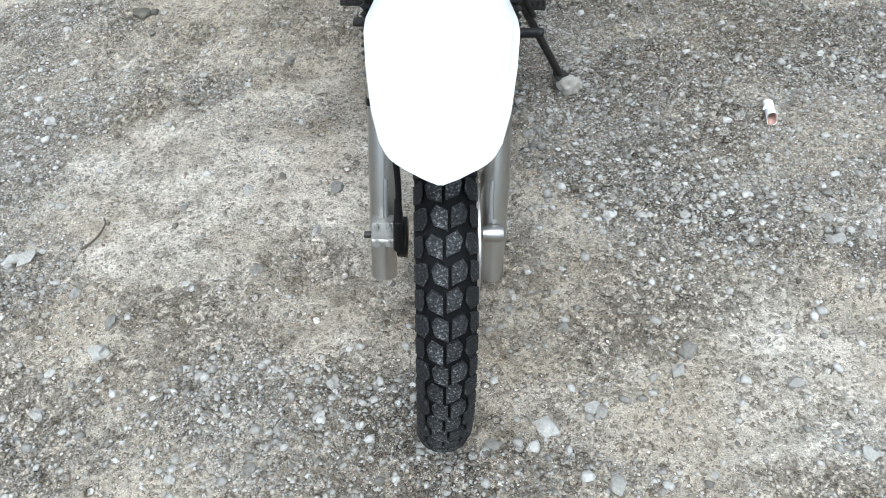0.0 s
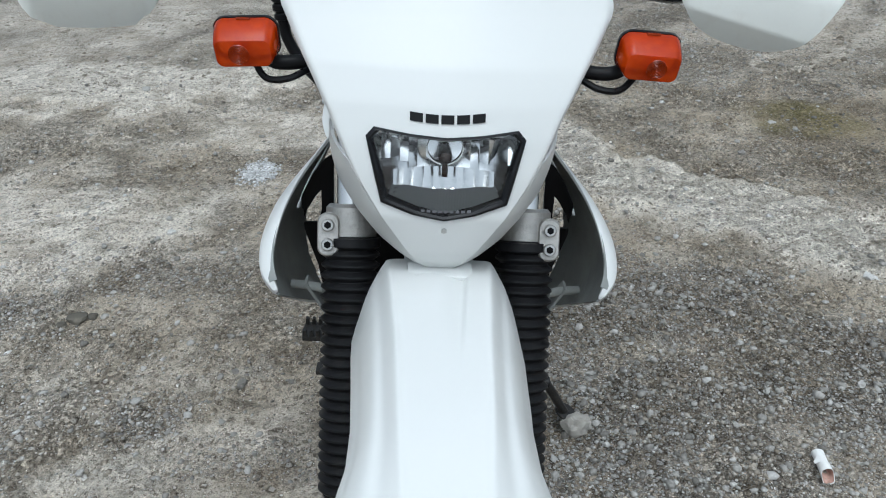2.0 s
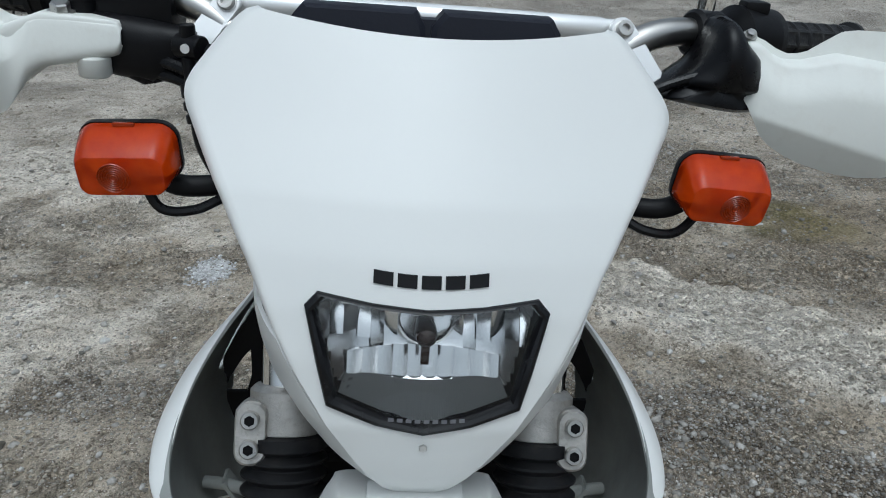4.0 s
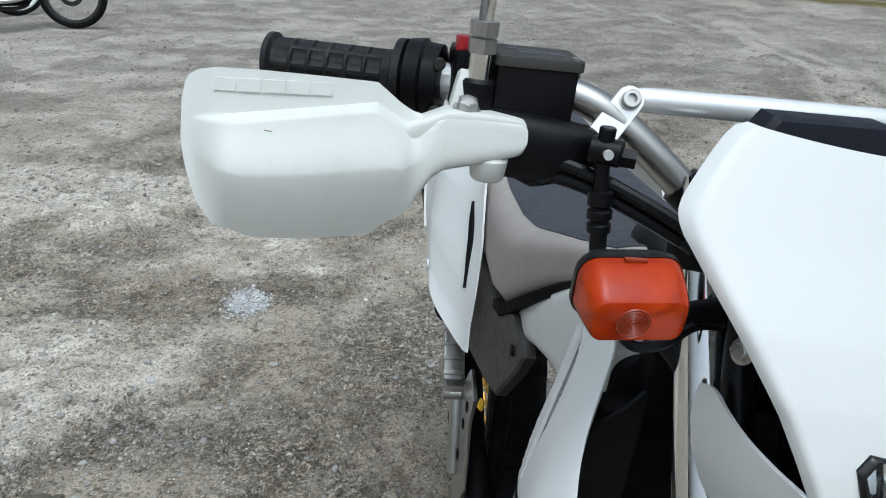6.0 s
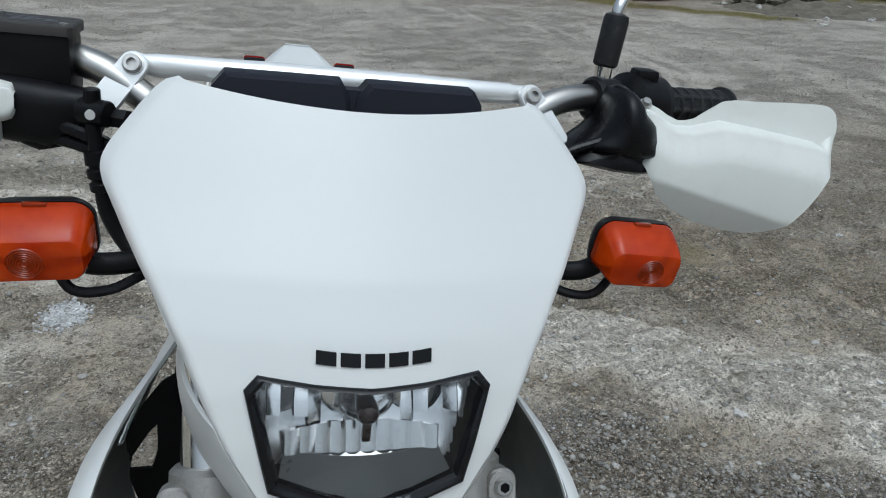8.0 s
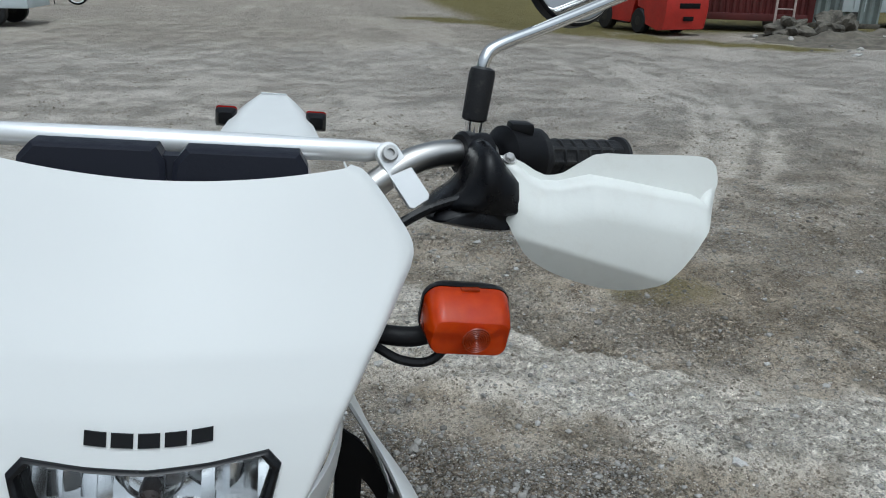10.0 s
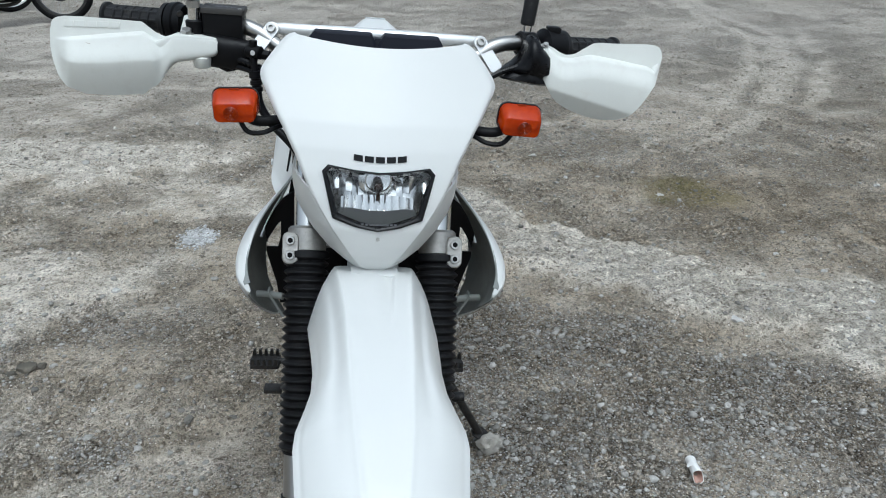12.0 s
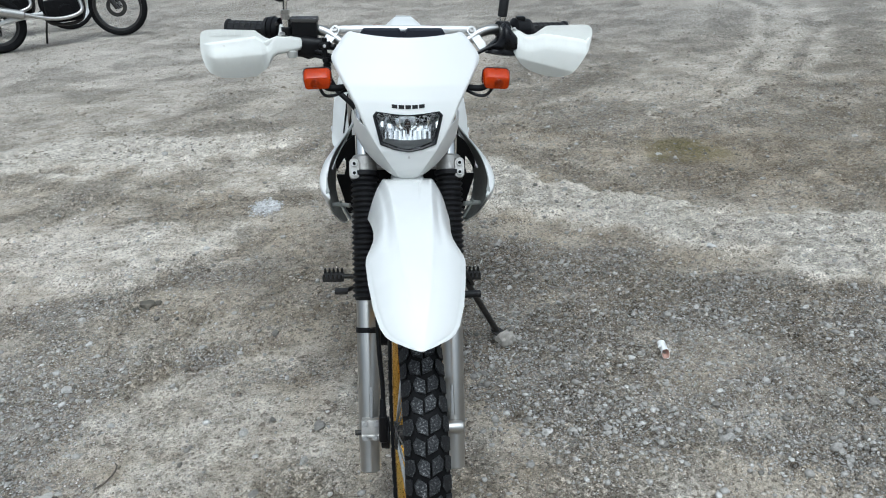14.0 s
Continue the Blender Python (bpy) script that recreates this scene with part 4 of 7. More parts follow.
def build_tread():
    rows = 60
    right = [(0.0022, 0.0150), (0.0022, -0.0105), (0.0165, -0.0185), (0.0235, -0.0075), (0.0200, 0.0075)]
    shoulder = [(0.0272, -0.0150), (0.0258, 0.0020), (0.0305, 0.0135), (0.0400, 0.0120), (0.0400, -0.0125), (0.0320, -0.0160)]
    kinds = []
    for sh in (0.0034, -0.0034):
        for mirror in (1, -1):
            for o in (right, shoulder):
                ca, cb = sum(p[0] for p in o) / len(o), sum(p[1] for p in o) / len(o)
                pts = [(mirror * (ca + (a - ca) * 1.0), cb + (b - cb) * 1.02 + (0.004 if mirror < 0 else 0.0)) for a, b in o]
                if mirror < 0:
                    pts = pts[::-1]
                kinds.append((sh, tread_block(pts, sh)))
    meshes = {}
    for n in range(rows):
        for k in range(4):
            i = (n % 2) * 4 + k
            if i not in meshes:
                ob = part("tread_block", kinds[i][1], TREAD, front_wheel)
                meshes[i] = ob.data
            else:
                ob = new("tread_block", meshes[i])
                ob.parent = front_wheel
            ob.matrix_basis = Matrix.Translation(HUB) @ Matrix.Rotation(2 * math.pi * n / rows, 4, "X")


bm = bmesh.new()
lathe(bm, HUB + V(0.058, 0, 0), (1, 0, 0), [(0, 0.093), (0, 0.12), (0.004, 0.12), (0.004, 0.093), (0, 0.093)], 64, caps=False)
part("brake_disc", bm, STEEL, front_wheel, "steel brake disc")
bm = bmesh.new()
lathe(bm, HUB + V(-0.052, 0, 0), (-1, 0, 0), [(0, 0.03), (0.002, 0.036), (0.018, 0.034), (0.022, 0.02)], 28)
cyl(bm, HUB + V(-0.066, -0.028, 0.0), HUB + V(-0.066, -0.018, 0.062), 0.0105, 0.009, 18, 0.002)
tube(bm, [HUB + V(-0.066, -0.018, 0.055), HUB + V(-0.066, 0.004, 0.12), HUB + V(-0.072, 0.03, 0.2), HUB + V(-0.075, 0.07, 0.3)], 0.0052)
cyl(bm, HUB + V(-0.066, -0.02, 0.055), HUB + V(-0.067, -0.004, 0.095), 0.0085, 0.006, 14)
part("speedometer_drive", bm, BLACK_PLASTIC, moto, "black speedometer drive with cable")

# fork
RAKE = V(0, 0.4529, 0.8916)


def fork_at(s, z, fwd=0.0):
    return V(s * 0.097, 0.038 + (z - 0.345) * 0.508 - fwd * 0.8916, z + fwd * 0.4529)


for s in (-1, 1):
    bm = bmesh.new()
    o = fork_at(s, 0.243)
    L = (0.64 - 0.243) / RAKE.z
    lathe(bm, o, RAKE, [(0, 0.018), (0.003, 0.0225), (0.06, 0.0232), (0.075, 0.0248), (L - 0.01, 0.0248), (L, 0.022)], 36)
    # rib that runs down the slider's front
    a, b = fork_at(s, 0.40, 0.0235), fork_at(s, 0.355, 0.027)
    side = V(-s * 0.006, 0, 0)
    tube(bm, [fork_at(s, 0.415, 0.022) + side, a + side, b + side], lambda u: 0.0045 + 0.001 * u, 10)
    leg = part("fork_leg", bm, ALU, moto, "brushed aluminium fork slider")
    bm = bmesh.new()
    cyl(bm, fork_at(s, 0.62), fork_at(s, 1.10), 0.0205, seg=28)
    part("fork_tube", bm, CHROME, leg, "chrome fork tube")
    bm = bmesh.new()
    n, z0, z1 = 23, 0.594, 0.842
    L = (z1 - z0) / RAKE.z
    prof = [(-0.004, 0.0265), (0.0, 0.028)]
    for k in range(n):
        h = L * k / n
        st = L / n
        prof += [(h + st * 0.05, 0.0272), (h + st * 0.42, 0.0325), (h + st * 0.58, 0.0325), (h + st * 0.95, 0.0272)]
    prof += [(L, 0.029), (L + 0.003, 0.033), (L + 0.012, 0.033), (L + 0.014, 0.026)]
    lathe(bm, fork_at(s, z0), RAKE, prof, 36)
    part("gaiter", bm, GAITER, leg, "ribbed black rubber fork gaiter", angle=40)
    if s < 0:
        bm = bmesh.new()
        lathe(bm, fork_at(s, 0.525), RAKE, [(0, 0.0255), (0, 0.0275), (0.012, 0.0275), (0.012, 0.0255)], 32)
        box(bm, fork_at(s, 0.530, 0.028) + V(0.012, 0, 0), (0.014, 0.006, 0.012), 0.0015)
        part("clip_band", bm, BLACK_PLASTIC, leg, "black clip band")
        m = pose(0, 0, 0, -27, 0, 0)
        bm = bmesh.new()
        c = fork_at(s, 0.335, 0.036) + V(0.002, 0, 0)
        box(bm, c, (0.040, 0.040, 0.046), 0.004, m)
        cyl(bm, c + V(-0.019, -0.018, -0.006), c + V(0.019, -0.018, -0.006), 0.0085, seg=16)
        holder = part("axle_holder", bm, CAST, moto, "cast axle holder")
        for dx in (-0.011, 0.011):
            for dz in (-0.0155, 0.0155):
                bm = bmesh.new()
                hexbolt(bm, c + m.to_3x3() @ V(dx, -0.0195, dz), m.to_3x3() @ V(0, -1, 0), 0.0052, 0.009)
                part("bolt", bm, STEEL, holder)
        bm = bmesh.new()
        cyl(bm, c + V(-0.034, -0.004, -0.006), c + V(-0.018, -0.004, -0.006), 0.006, seg=14, rim=0.001)
        part("axle_end", bm, DARK_STEEL, leg)
    else:
        bm = bmesh.new()
        c = fork_at(s, 0.332, 0.036)
        lathe(bm, c + V(-0.024, 0, 0), (1, 0, 0), [(0, 0.010), (0.004, 0.0135), (0.030, 0.0155), (0.040, 0.013), (0.0435, 0.006)], 28)
        part("axle_boss", bm, ALU, leg, "pale aluminium axle boss")

bm = bmesh.new()
for s in (-1, 1):
    lathe(bm, fork_at(s, 0.852), RAKE, [(0, 0.025), (0.003, 0.028), (0.034, 0.028), (0.038, 0.024)], 32)
    box(bm, fork_at(s, 0.872) + V(-s * 0.045, 0.015, 0), (0.075, 0.035, 0.042), 0.008, pose(0, 0, 0, -26.5))
box(bm, (0, 0.315, 0.872), (0.10, 0.05, 0.045), 0.01, pose(0, 0, 0, -26.5))
yoke = part("lower_fork_clamp", bm, CAST, moto, "cast aluminium lower fork clamp")
bm = bmesh.new()
for s in (-1, 1):
    lathe(bm, fork_at(s, 0.846), RAKE, [(0, 0.027), (0, 0.0315), (0.005, 0.0315), (0.005, 0.027)], 32)
part("ring", bm, STEEL, yoke)
for s in (-1, 1):
    m = pose(s * 0.1195, 0.275, 0.868, -26.5, 0, 0)
    bm = bmesh.new()
    prism(bm, rounded_rect(0.0235, 0.047, 0.010), lambda a, b, h: m @ V(a, 0.018 - h, b), 0.021, 0.002)
    lug = part("clamp_lug", bm, CAST, moto, "cast fork clamp lug with two bolts")
    for dz in (-0.0105, 0.0105):
        bm = bmesh.new()
        cyl(bm, m @ V(0, -0.003, dz), m @ V(0, -0.009, dz), 0.0068, seg=20, rim=0.001)
        part("bolt", bm, STEEL, lug)
        # a flat black disc paints in the dark of the bolt's recess
        bm = bmesh.new()
        cyl(bm, m @ V(0, -0.0085, dz), m @ V(0, -0.0094, dz), 0.0040, seg=6)
        part("socket", bm, ENGINE_AND_GAPS, lug)
bm = bmesh.new()
box(bm, (0, 0.395, 1.055), (0.24, 0.055, 0.03), 0.01, pose(0, 0, 0, -26))
cyl(bm, (0, 0.30, 0.84), (0, 0.40, 1.05), 0.03, seg=20)
part("steering_stem", bm, ENGINE_AND_GAPS, moto)


for s in (-1, 1):
    bm = bmesh.new()
    tube(bm, [(s * 0.070, 0.372, 1.075), (s * 0.084, 0.352, 1.035), (s * 0.088, 0.330, 0.985), (s * 0.086, 0.300, 0.93), (s * 0.070, 0.285, 0.89)], 0.0115, 12)
    part("wiring_sleeve", bm, BLACK_GLOSS, moto, "black wiring sleeve beside the fork tube")


# front fender
def fender_crown(y):
    return interp([(-0.279, 0.737), (-0.262, 0.752), (-0.22, 0.785), (-0.16, 0.822), (-0.09, 0.850), (0.0, 0.867), (0.08, 0.872), (0.16, 0.869), (0.22, 0.860), (0.262, 0.848)], y)


def fender_half(y):
    return interp([(-0.279, 0.003), (-0.273, 0.018), (-0.258, 0.043), (-0.244, 0.060), (-0.228, 0.070), (-0.19, 0.081), (-0.14, 0.089), (-0.095, 0.0935), (-0.07, 0.0925), (-0.035, 0.0845),
                   (-0.005, 0.0785), (0.04, 0.0785), (0.10, 0.083), (0.17, 0.089), (0.225, 0.0925), (0.243, 0.088), (0.254, 0.073), (0.262, 0.057)], y)


def fender_drop(y):
    return interp([(-0.279, 0.0), (-0.25, 0.018), (-0.2, 0.030), (-0.13, 0.037), (-0.09, 0.036), (0.0, 0.047), (0.06, 0.058), (0.14, 0.075), (0.225, 0.092), (0.243, 0.080), (0.254, 0.042), (0.262, 0.002)], y)


def fender_place(u, v):
    """A raised middle with creased edges, sides that fall away to a flange, and a fold that runs forwards from the collar."""
    u = 2 * u - 1
    k = 0.5 - 0.5 * math.cos(math.pi * v)
    y = -0.279 + 0.541 * (0.35 * k + 0.65 * v)
    w = fender_half(y)
    x = u * w
    top = min(interp([(-0.279, 0.003), (-0.25, 0.010), (-0.2, 0.020), (-0.1, 0.031), (0.0, 0.037), (0.1, 0.042), (0.2, 0.050), (0.262, 0.056)], y), w * 0.85)
    a = max(abs(x) - top, 0) / max(w - top, 1e-4)
    mid = smooth01((y + 0.27) / 0.10) * smooth01((0.262 - y) / 0.04)
    z = fender_crown(y) - fender_drop(y) * (0.30 * a + 0.70 * a ** 2.2) - 0.30 * x * x
    valley = 0.0042 * math.exp(-((a - 0.30) / 0.16) ** 2) * mid * smooth01((y + 0.16) / 0.14)
    crest = 0.0012 * math.exp(-((abs(x) - top) / 0.004) ** 2) * mid
    bead = 0.0010 * math.exp(-(((w - abs(x)) - 0.0065) / 0.0022) ** 2) * smooth01((y + 0.275) / 0.02) * smooth01((0.24 - y) / 0.03)
    line = x - 0.011 - 0.075 * max(y - 0.05, 0)
    fold = math.exp(-(line / 0.0035) ** 2) if line > 0 else math.exp(-(line / 0.014) ** 2)
    fold *= 0.0052 * smooth01((y - 0.04) / 0.12) * smooth01((0.262 - y) / 0.025)
    nick = 0.0022 * math.exp(-((x + 0.016 - 0.25 * (y - 0.24)) / 0.0016) ** 2) * smooth01((y - 0.205) / 0.015) * smooth01((0.25 - y) / 0.01)
    return V(x, y, z - valley + crest - bead - fold - nick)


bm = bmesh.new()
grid(bm, fender_place, 132, 96)
thicken(bm, 0.003)
part("front_fender", bm, WHITE, moto, "long white plastic front fender", angle=50)
bm = bmesh.new()
box(bm, (0, 0.25, 0.842), (0.075, 0.07, 0.016), 0.005)
part("fender_mount", bm, WHITE, moto)
bm = bmesh.new()
box(bm, (0, 0.224, 0.8535), (0.068, 0.03, 0.014), 0.004)
part("fender_collar", bm, WHITE, moto)
# a black strip stands in for the shade of the collar's gap
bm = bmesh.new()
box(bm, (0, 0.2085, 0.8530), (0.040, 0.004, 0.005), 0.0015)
part("collar_gap", bm, ENGINE_AND_GAPS, moto)


# headlight cowl
def cowl_front(x, z):
    y = interp([(0.858, 0.228), (0.872, 0.217), (0.888, 0.209), (0.905, 0.205), (0.93, 0.2025), (0.97, 0.211), (1.0, 0.2215), (1.03, 0.236), (1.06, 0.2555), (1.10, 0.2885), (1.15, 0.3275), (1.2, 0.368)], z)
    return y + 0.6 * x * x + 0.06 * (math.sqrt(x * x + 0.0006) - 0.0245)


COWL_W = [(0.858, 0.012), (0.868, 0.022), (0.885, 0.033), (0.905, 0.046), (0.93, 0.063), (0.96, 0.083), (0.985, 0.0965), (1.0, 0.1035), (1.02, 0.113), (1.05, 0.131), (1.075, 0.147), (1.09, 0.156),
          (1.098, 0.161), (1.105, 0.1632), (1.111, 0.1625), (1.118, 0.159), (1.13, 0.150), (1.142, 0.1405), (1.150, 0.1335), (1.1555, 0.127), (1.1585, 0.119)]
LAMP = [(-0.0755, 1.0035), (-0.068, 1.0115), (-0.034, 1.0075), (0, 1.0055), (0.034, 1.0075), (0.068, 1.0115), (0.0755, 1.0035), (0.0685, 0.976), (0.0605, 0.9445), (0.030, 0.9345), (0, 0.9295), (-0.030, 0.9345), (-0.0605, 0.9445), (-0.0685, 0.976)]
LAMP_C = (0.0, 0.978)


def lamp_scaled(k, dz=0.0):
    return [(a * k, LAMP_C[1] + (b - LAMP_C[1]) * (1 - (1 - k) * 1.5) + dz) for a, b in LAMP]


def inside(p, poly):
    x, z = p
    r = False
    for (a, b), (c, d) in zip(poly, poly[1:] + poly[:1]):
        if (b > z) != (d > z) and x < (c - a) * (z - b) / (d - b) + a:
            r = not r
    return r


def cowl_xz(u, v):
    z = 0.858 + (1.1585 - 0.858) * (v * 0.8 + 0.2 * math.sin(v * math.pi / 2))
    x = (2 * u - 1) * interp(COWL_W, z)
    top = smooth01((z - 1.10) / 0.0585)
    return x, z - 0.0095 * top * max(1 - (x / 0.122) ** 2, 0)


def cowl_place(u, v):
    x, z = cowl_xz(u, v)
    w = interp(COWL_W, z)
    edge = max(abs(2 * u - 1) - 0.95, 0) / 0.05
    return V(x, cowl_front(x, z) + 0.008 * edge ** 1.8, z)


bm = bmesh.new()
grid(bm, cowl_place, 72, 84, lambda u, v: not inside(cowl_xz(u, v), lamp_scaled(0.955)))
SKIRT = [(0.858, 0.020, 0.238), (0.87, 0.045, 0.255), (0.885, 0.072, 0.273), (0.905, 0.095, 0.292), (0.93, 0.112, 0.306), (0.95, 0.1185, 0.316), (0.97, 0.1205, 0.324), (0.985, 0.1185, 0.328), (1.003, 0.1125, 0.331)]
for s in (-1, 1):
    def skirt_place(u, v, s=s):
        zt = 0.980 + 0.020 * u - 0.010 * max(u - 0.75, 0) ** 2 * 16
        z = 0.858 + (zt - 0.858) * v
        c = interp(COWL_W, z) * 0.985
        b = interp([(p[0], p[1]) for p in SKIRT], z)
        yb = interp([(p[0], p[2]) for p in SKIRT], z)
        y0 = cowl_front(c, z) + 0.003
        k = u ** 0.8
        return V(s * (c + (b - c) * k + 0.006 * math.sin(math.pi * u)), y0 + (yb - y0) * u, z)
    grid(bm, skirt_place, 16, 30)
bmesh.ops.remove_doubles(bm, verts=bm.verts, dist=0.0004)
thicken(bm, 0.003)
part("headlight_cowl", bm, WHITE, moto, "white plastic headlight cowl", angle=40)
for k in range(5):
    bm = bmesh.new()
    x0 = -0.0345 + 0.0146 * k

    def mark(p, q, h):
        z = 1.0172 + 1.6 * p * p + q
        return V(p, cowl_front(p, z) - 0.0004 - h, z)

    prism(bm, [(x0, 0), (x0 + 0.006, 0), (x0 + 0.012, 0), (x0 + 0.012, 0.0072), (x0 + 0.006, 0.0072), (x0, 0.0072)], mark, 0.0009)
    part("emblem_block", bm, TEXT_BLACK, moto, "plain black raised emblem block")
bm = bmesh.new()
hexbolt(bm, (0.001, cowl_front(0, 0.918) + 0.001, 0.918), (0, -1, 0), 0.0028, 0.003)
part("cowl_screw", bm, STEEL, moto)

# headlight
def lamp_inset(side, top, low):
    """The lamp's outline drawn in by these widths."""
    out = []
    for a, b in LAMP:
        k = smooth01((b - 0.9295) / 0.08)
        out.append((a - math.copysign(min(side * (0.25 + 0.75 * min(abs(a) / 0.06, 1)), abs(a)), a) if a else 0.0, b - top if b > 0.99 else b + low * (1 - 0.55 * min(abs(a) / 0.0605, 1) * k)))
    return out


def lamp_ring(outline, d, per=4):
    pts = []
    for (a, b), (c, e) in zip(outline, outline[1:] + outline[:1]):
        for k in range(per):
            x, z = a + (c - a) * k / per, b + (e - b) * k / per
            pts.append(V(x, cowl_front(x, z) + d, z))
    return pts


bm = bmesh.new()
loft(bm, [lamp_ring(lamp_inset(*w), d) for w, d in (((0, 0, 0), 0.003), ((0, 0, 0), -0.0015), ((0.0008, 0.0006, 0.0008), -0.0028), ((0.0026, 0.0014, 0.0028), -0.0034), ((0.0048, 0.0022, 0.0046), -0.0022), ((0.0062, 0.0028, 0.0056), 0.0012), ((0.0066, 0.0031, 0.006), 0.005))], caps=False)
lamp = part("headlight", bm, BEZEL, moto, "clear headlight in a glossy black bezel", angle=30)
bm = bmesh.new()
inner = lamp_inset(0.0060, 0.0027, 0.0054)
rows = [[V(a * k, cowl_front(a * k, 0.975 + (b - 0.975) * k) + 0.0012 - 0.003 * (1 - k * k), 0.975 + (b - 0.975) * k) for a, b in inner] for k in (1.0, 0.8, 0.6, 0.4, 0.2, 0.05)]
loft(bm, rows, caps=False)
pane = part("lens", bm, PANE, lamp, "clear plastic lens", angle=80)
pane.visible_shadow = False


def bowl_depth(x, z):
    return 0.050 - 5.6 * x * x - 9.0 * (z - 0.983) ** 2


def facet(bm, x0, x1, z0, z1, tilt_x, tilt_z, swell, bound):
    """One mirror facet: a small bulging patch set at its own angle."""
    cx, cz = (x0 + x1) / 2, (z0 + z1) / 2

    def place(u, v):
        x, z = x0 + (x1 - x0) * u, z0 + (z1 - z0) * v
        d = bowl_depth(cx, cz) - 11.2 * cx * (x - cx) * 0.6 + tilt_x * (x - cx) + tilt_z * (z - cz) + swell * ((x - cx) ** 2 + 0.4 * (z - cz) ** 2)
        return V(x, cowl_front(x, z) + max(d, 0.004), z)

    n = 5
    vs = [[bm.verts.new(place(i / n, j / n)) for j in range(n + 1)] for i in range(n + 1)]
    for i in range(n):
        for j in range(n):
            x, z = x0 + (x1 - x0) * (i + 0.5) / n, z0 + (z1 - z0) * (j + 0.5) / n
            if inside((x, z), bound):
                bm.faces.new((vs[i][j], vs[i + 1][j], vs[i + 1][j + 1], vs[i][j + 1]))


LAMP_INNER = lamp_inset(0.003, 0.0015, 0.003)
bm = bmesh.new()
grid(bm, lambda u, v: V(-0.072 + 0.144 * u, cowl_front(-0.072 + 0.144 * u, 0.936 + 0.076 * v) + max(bowl_depth(-0.072 + 0.144 * u, 0.936 + 0.076 * v) + 0.003, 0.006), 0.936 + 0.076 * v), 60, 32, lambda u, v: inside((-0.072 + 0.144 * u, 0.936 + 0.076 * v), LAMP_INNER))
rng = random.Random(8)
for side in (-1, 1):
    for i in range(6):
        a = 0.0175 + 0.0088 * i
        low = 0.9625 + 0.0028 * i
        for j in range(2):
            z0 = low + 0.0265 * j - 0.0045 * (i % 2)
            xs = sorted((side * a, side * (a + 0.0086)))
            facet(bm, xs[0], xs[1], z0, z0 + 0.0262, (0.30 if (i + j) % 2 else -0.30) + rng.uniform(-0.1, 0.1), (0.30 if (i + j) % 3 else -0.25) + rng.uniform(-0.08, 0.08), 13.0, LAMP_INNER)


def flutes(u, v):
    """The lower row of upright flutes, one strip."""
    x, z = -0.0495 + 0.099 * u, 0.9385 + 0.0245 * v
    f = (x / 0.0099 + 50) % 1.0 - 0.5
    return V(x, cowl_front(x, z) + max(bowl_depth(x, 0.953) - 0.0015 + 0.25 * (z - 0.951) + 0.0007 * f * f * 4, 0.004), z)


grid(bm, flutes, 120, 10, lambda u, v: inside((-0.0495 + 0.099 * u, 0.9385 + 0.0245 * v), LAMP_INNER))
bmesh.ops.delete(bm, geom=[v for v in bm.verts if not v.link_faces], context="VERTS")
part("reflector", bm, REFLECTOR, lamp, "faceted chrome reflector", angle=20)
bm = bmesh.new()
lathe(bm, (0, cowl_front(0, 0.987) + 0.046, 0.987), (0, -1, 0), [(0.016, 0.0178), (0.020, 0.0182), (0.020, 0.0168), (0.016, 0.0166), (0.016, 0.0178)], 40, caps=False)
part("bulb_ring", bm, CHROME, lamp)
bm = bmesh.new()
lathe(bm, (0, cowl_front(0, 0.982) + 0.045, 0.982), (0, -1, 0), [(0, 0.005), (0.016, 0.0065), (0.026, 0.0072), (0.031, 0.0062), (0.034, 0.003), (0.0345, 0.001)], 24)
part("bulb", bm, BULB, lamp, "dark brown bulb cap")
bm = bmesh.new()
box(bm, (0, cowl_front(0, 0.97) + 0.022, 0.969), (0.0055, 0.006, 0.014), 0.001)
part("bulb_foot", bm, BULB, lamp, "dark bulb foot")
bm = bmesh.new()


# The grey reflection low in the bowl, built as a ribbed grey strip.
def shelf(u, v):
    a = 2 * u - 1
    x = a * (0.056 - 0.006 * v)
    z = 0.9365 + 0.0085 * abs(a) ** 2 + 0.0085 * v - 0.003 * v * a * a
    return V(x, cowl_front(x, z) + 0.003 + 0.030 * v ** 1.6 + 0.0004 * math.sin(x * 4200), z)


grid(bm, shelf, 260, 10)
thicken(bm, 0.001)
part("lower_reflection", bm, SATIN, lamp, "satin grey strip for the bowl's lower reflection", angle=60)
bm = bmesh.new()
loft(bm, [lamp_ring(lamp_inset(*w), d) for w, d in (((0.002, 0.002, 0.002), 0.012), ((0.004, 0.003, 0.004), 0.05), ((0.02, 0.012, 0.012), 0.08))], caps=False)
part("lamp_housing", bm, BLACK_PLASTIC, lamp)
for k in range(9):
    bm = bmesh.new()
    x = -0.022 + 0.0055 * k
    prism(bm, [(x, 0.9382), (x + 0.0035, 0.9382), (x + 0.0035, 0.9405), (x, 0.9405)], lambda p, q, h: V(p, cowl_front(p, q + 40 * p * p * 0.02) - 0.0024 - h, q + 40 * p * p * 0.02), 0.0003)
    part("print_bar", bm, TEXT_GREY, lamp, "illegible grey moulded print")

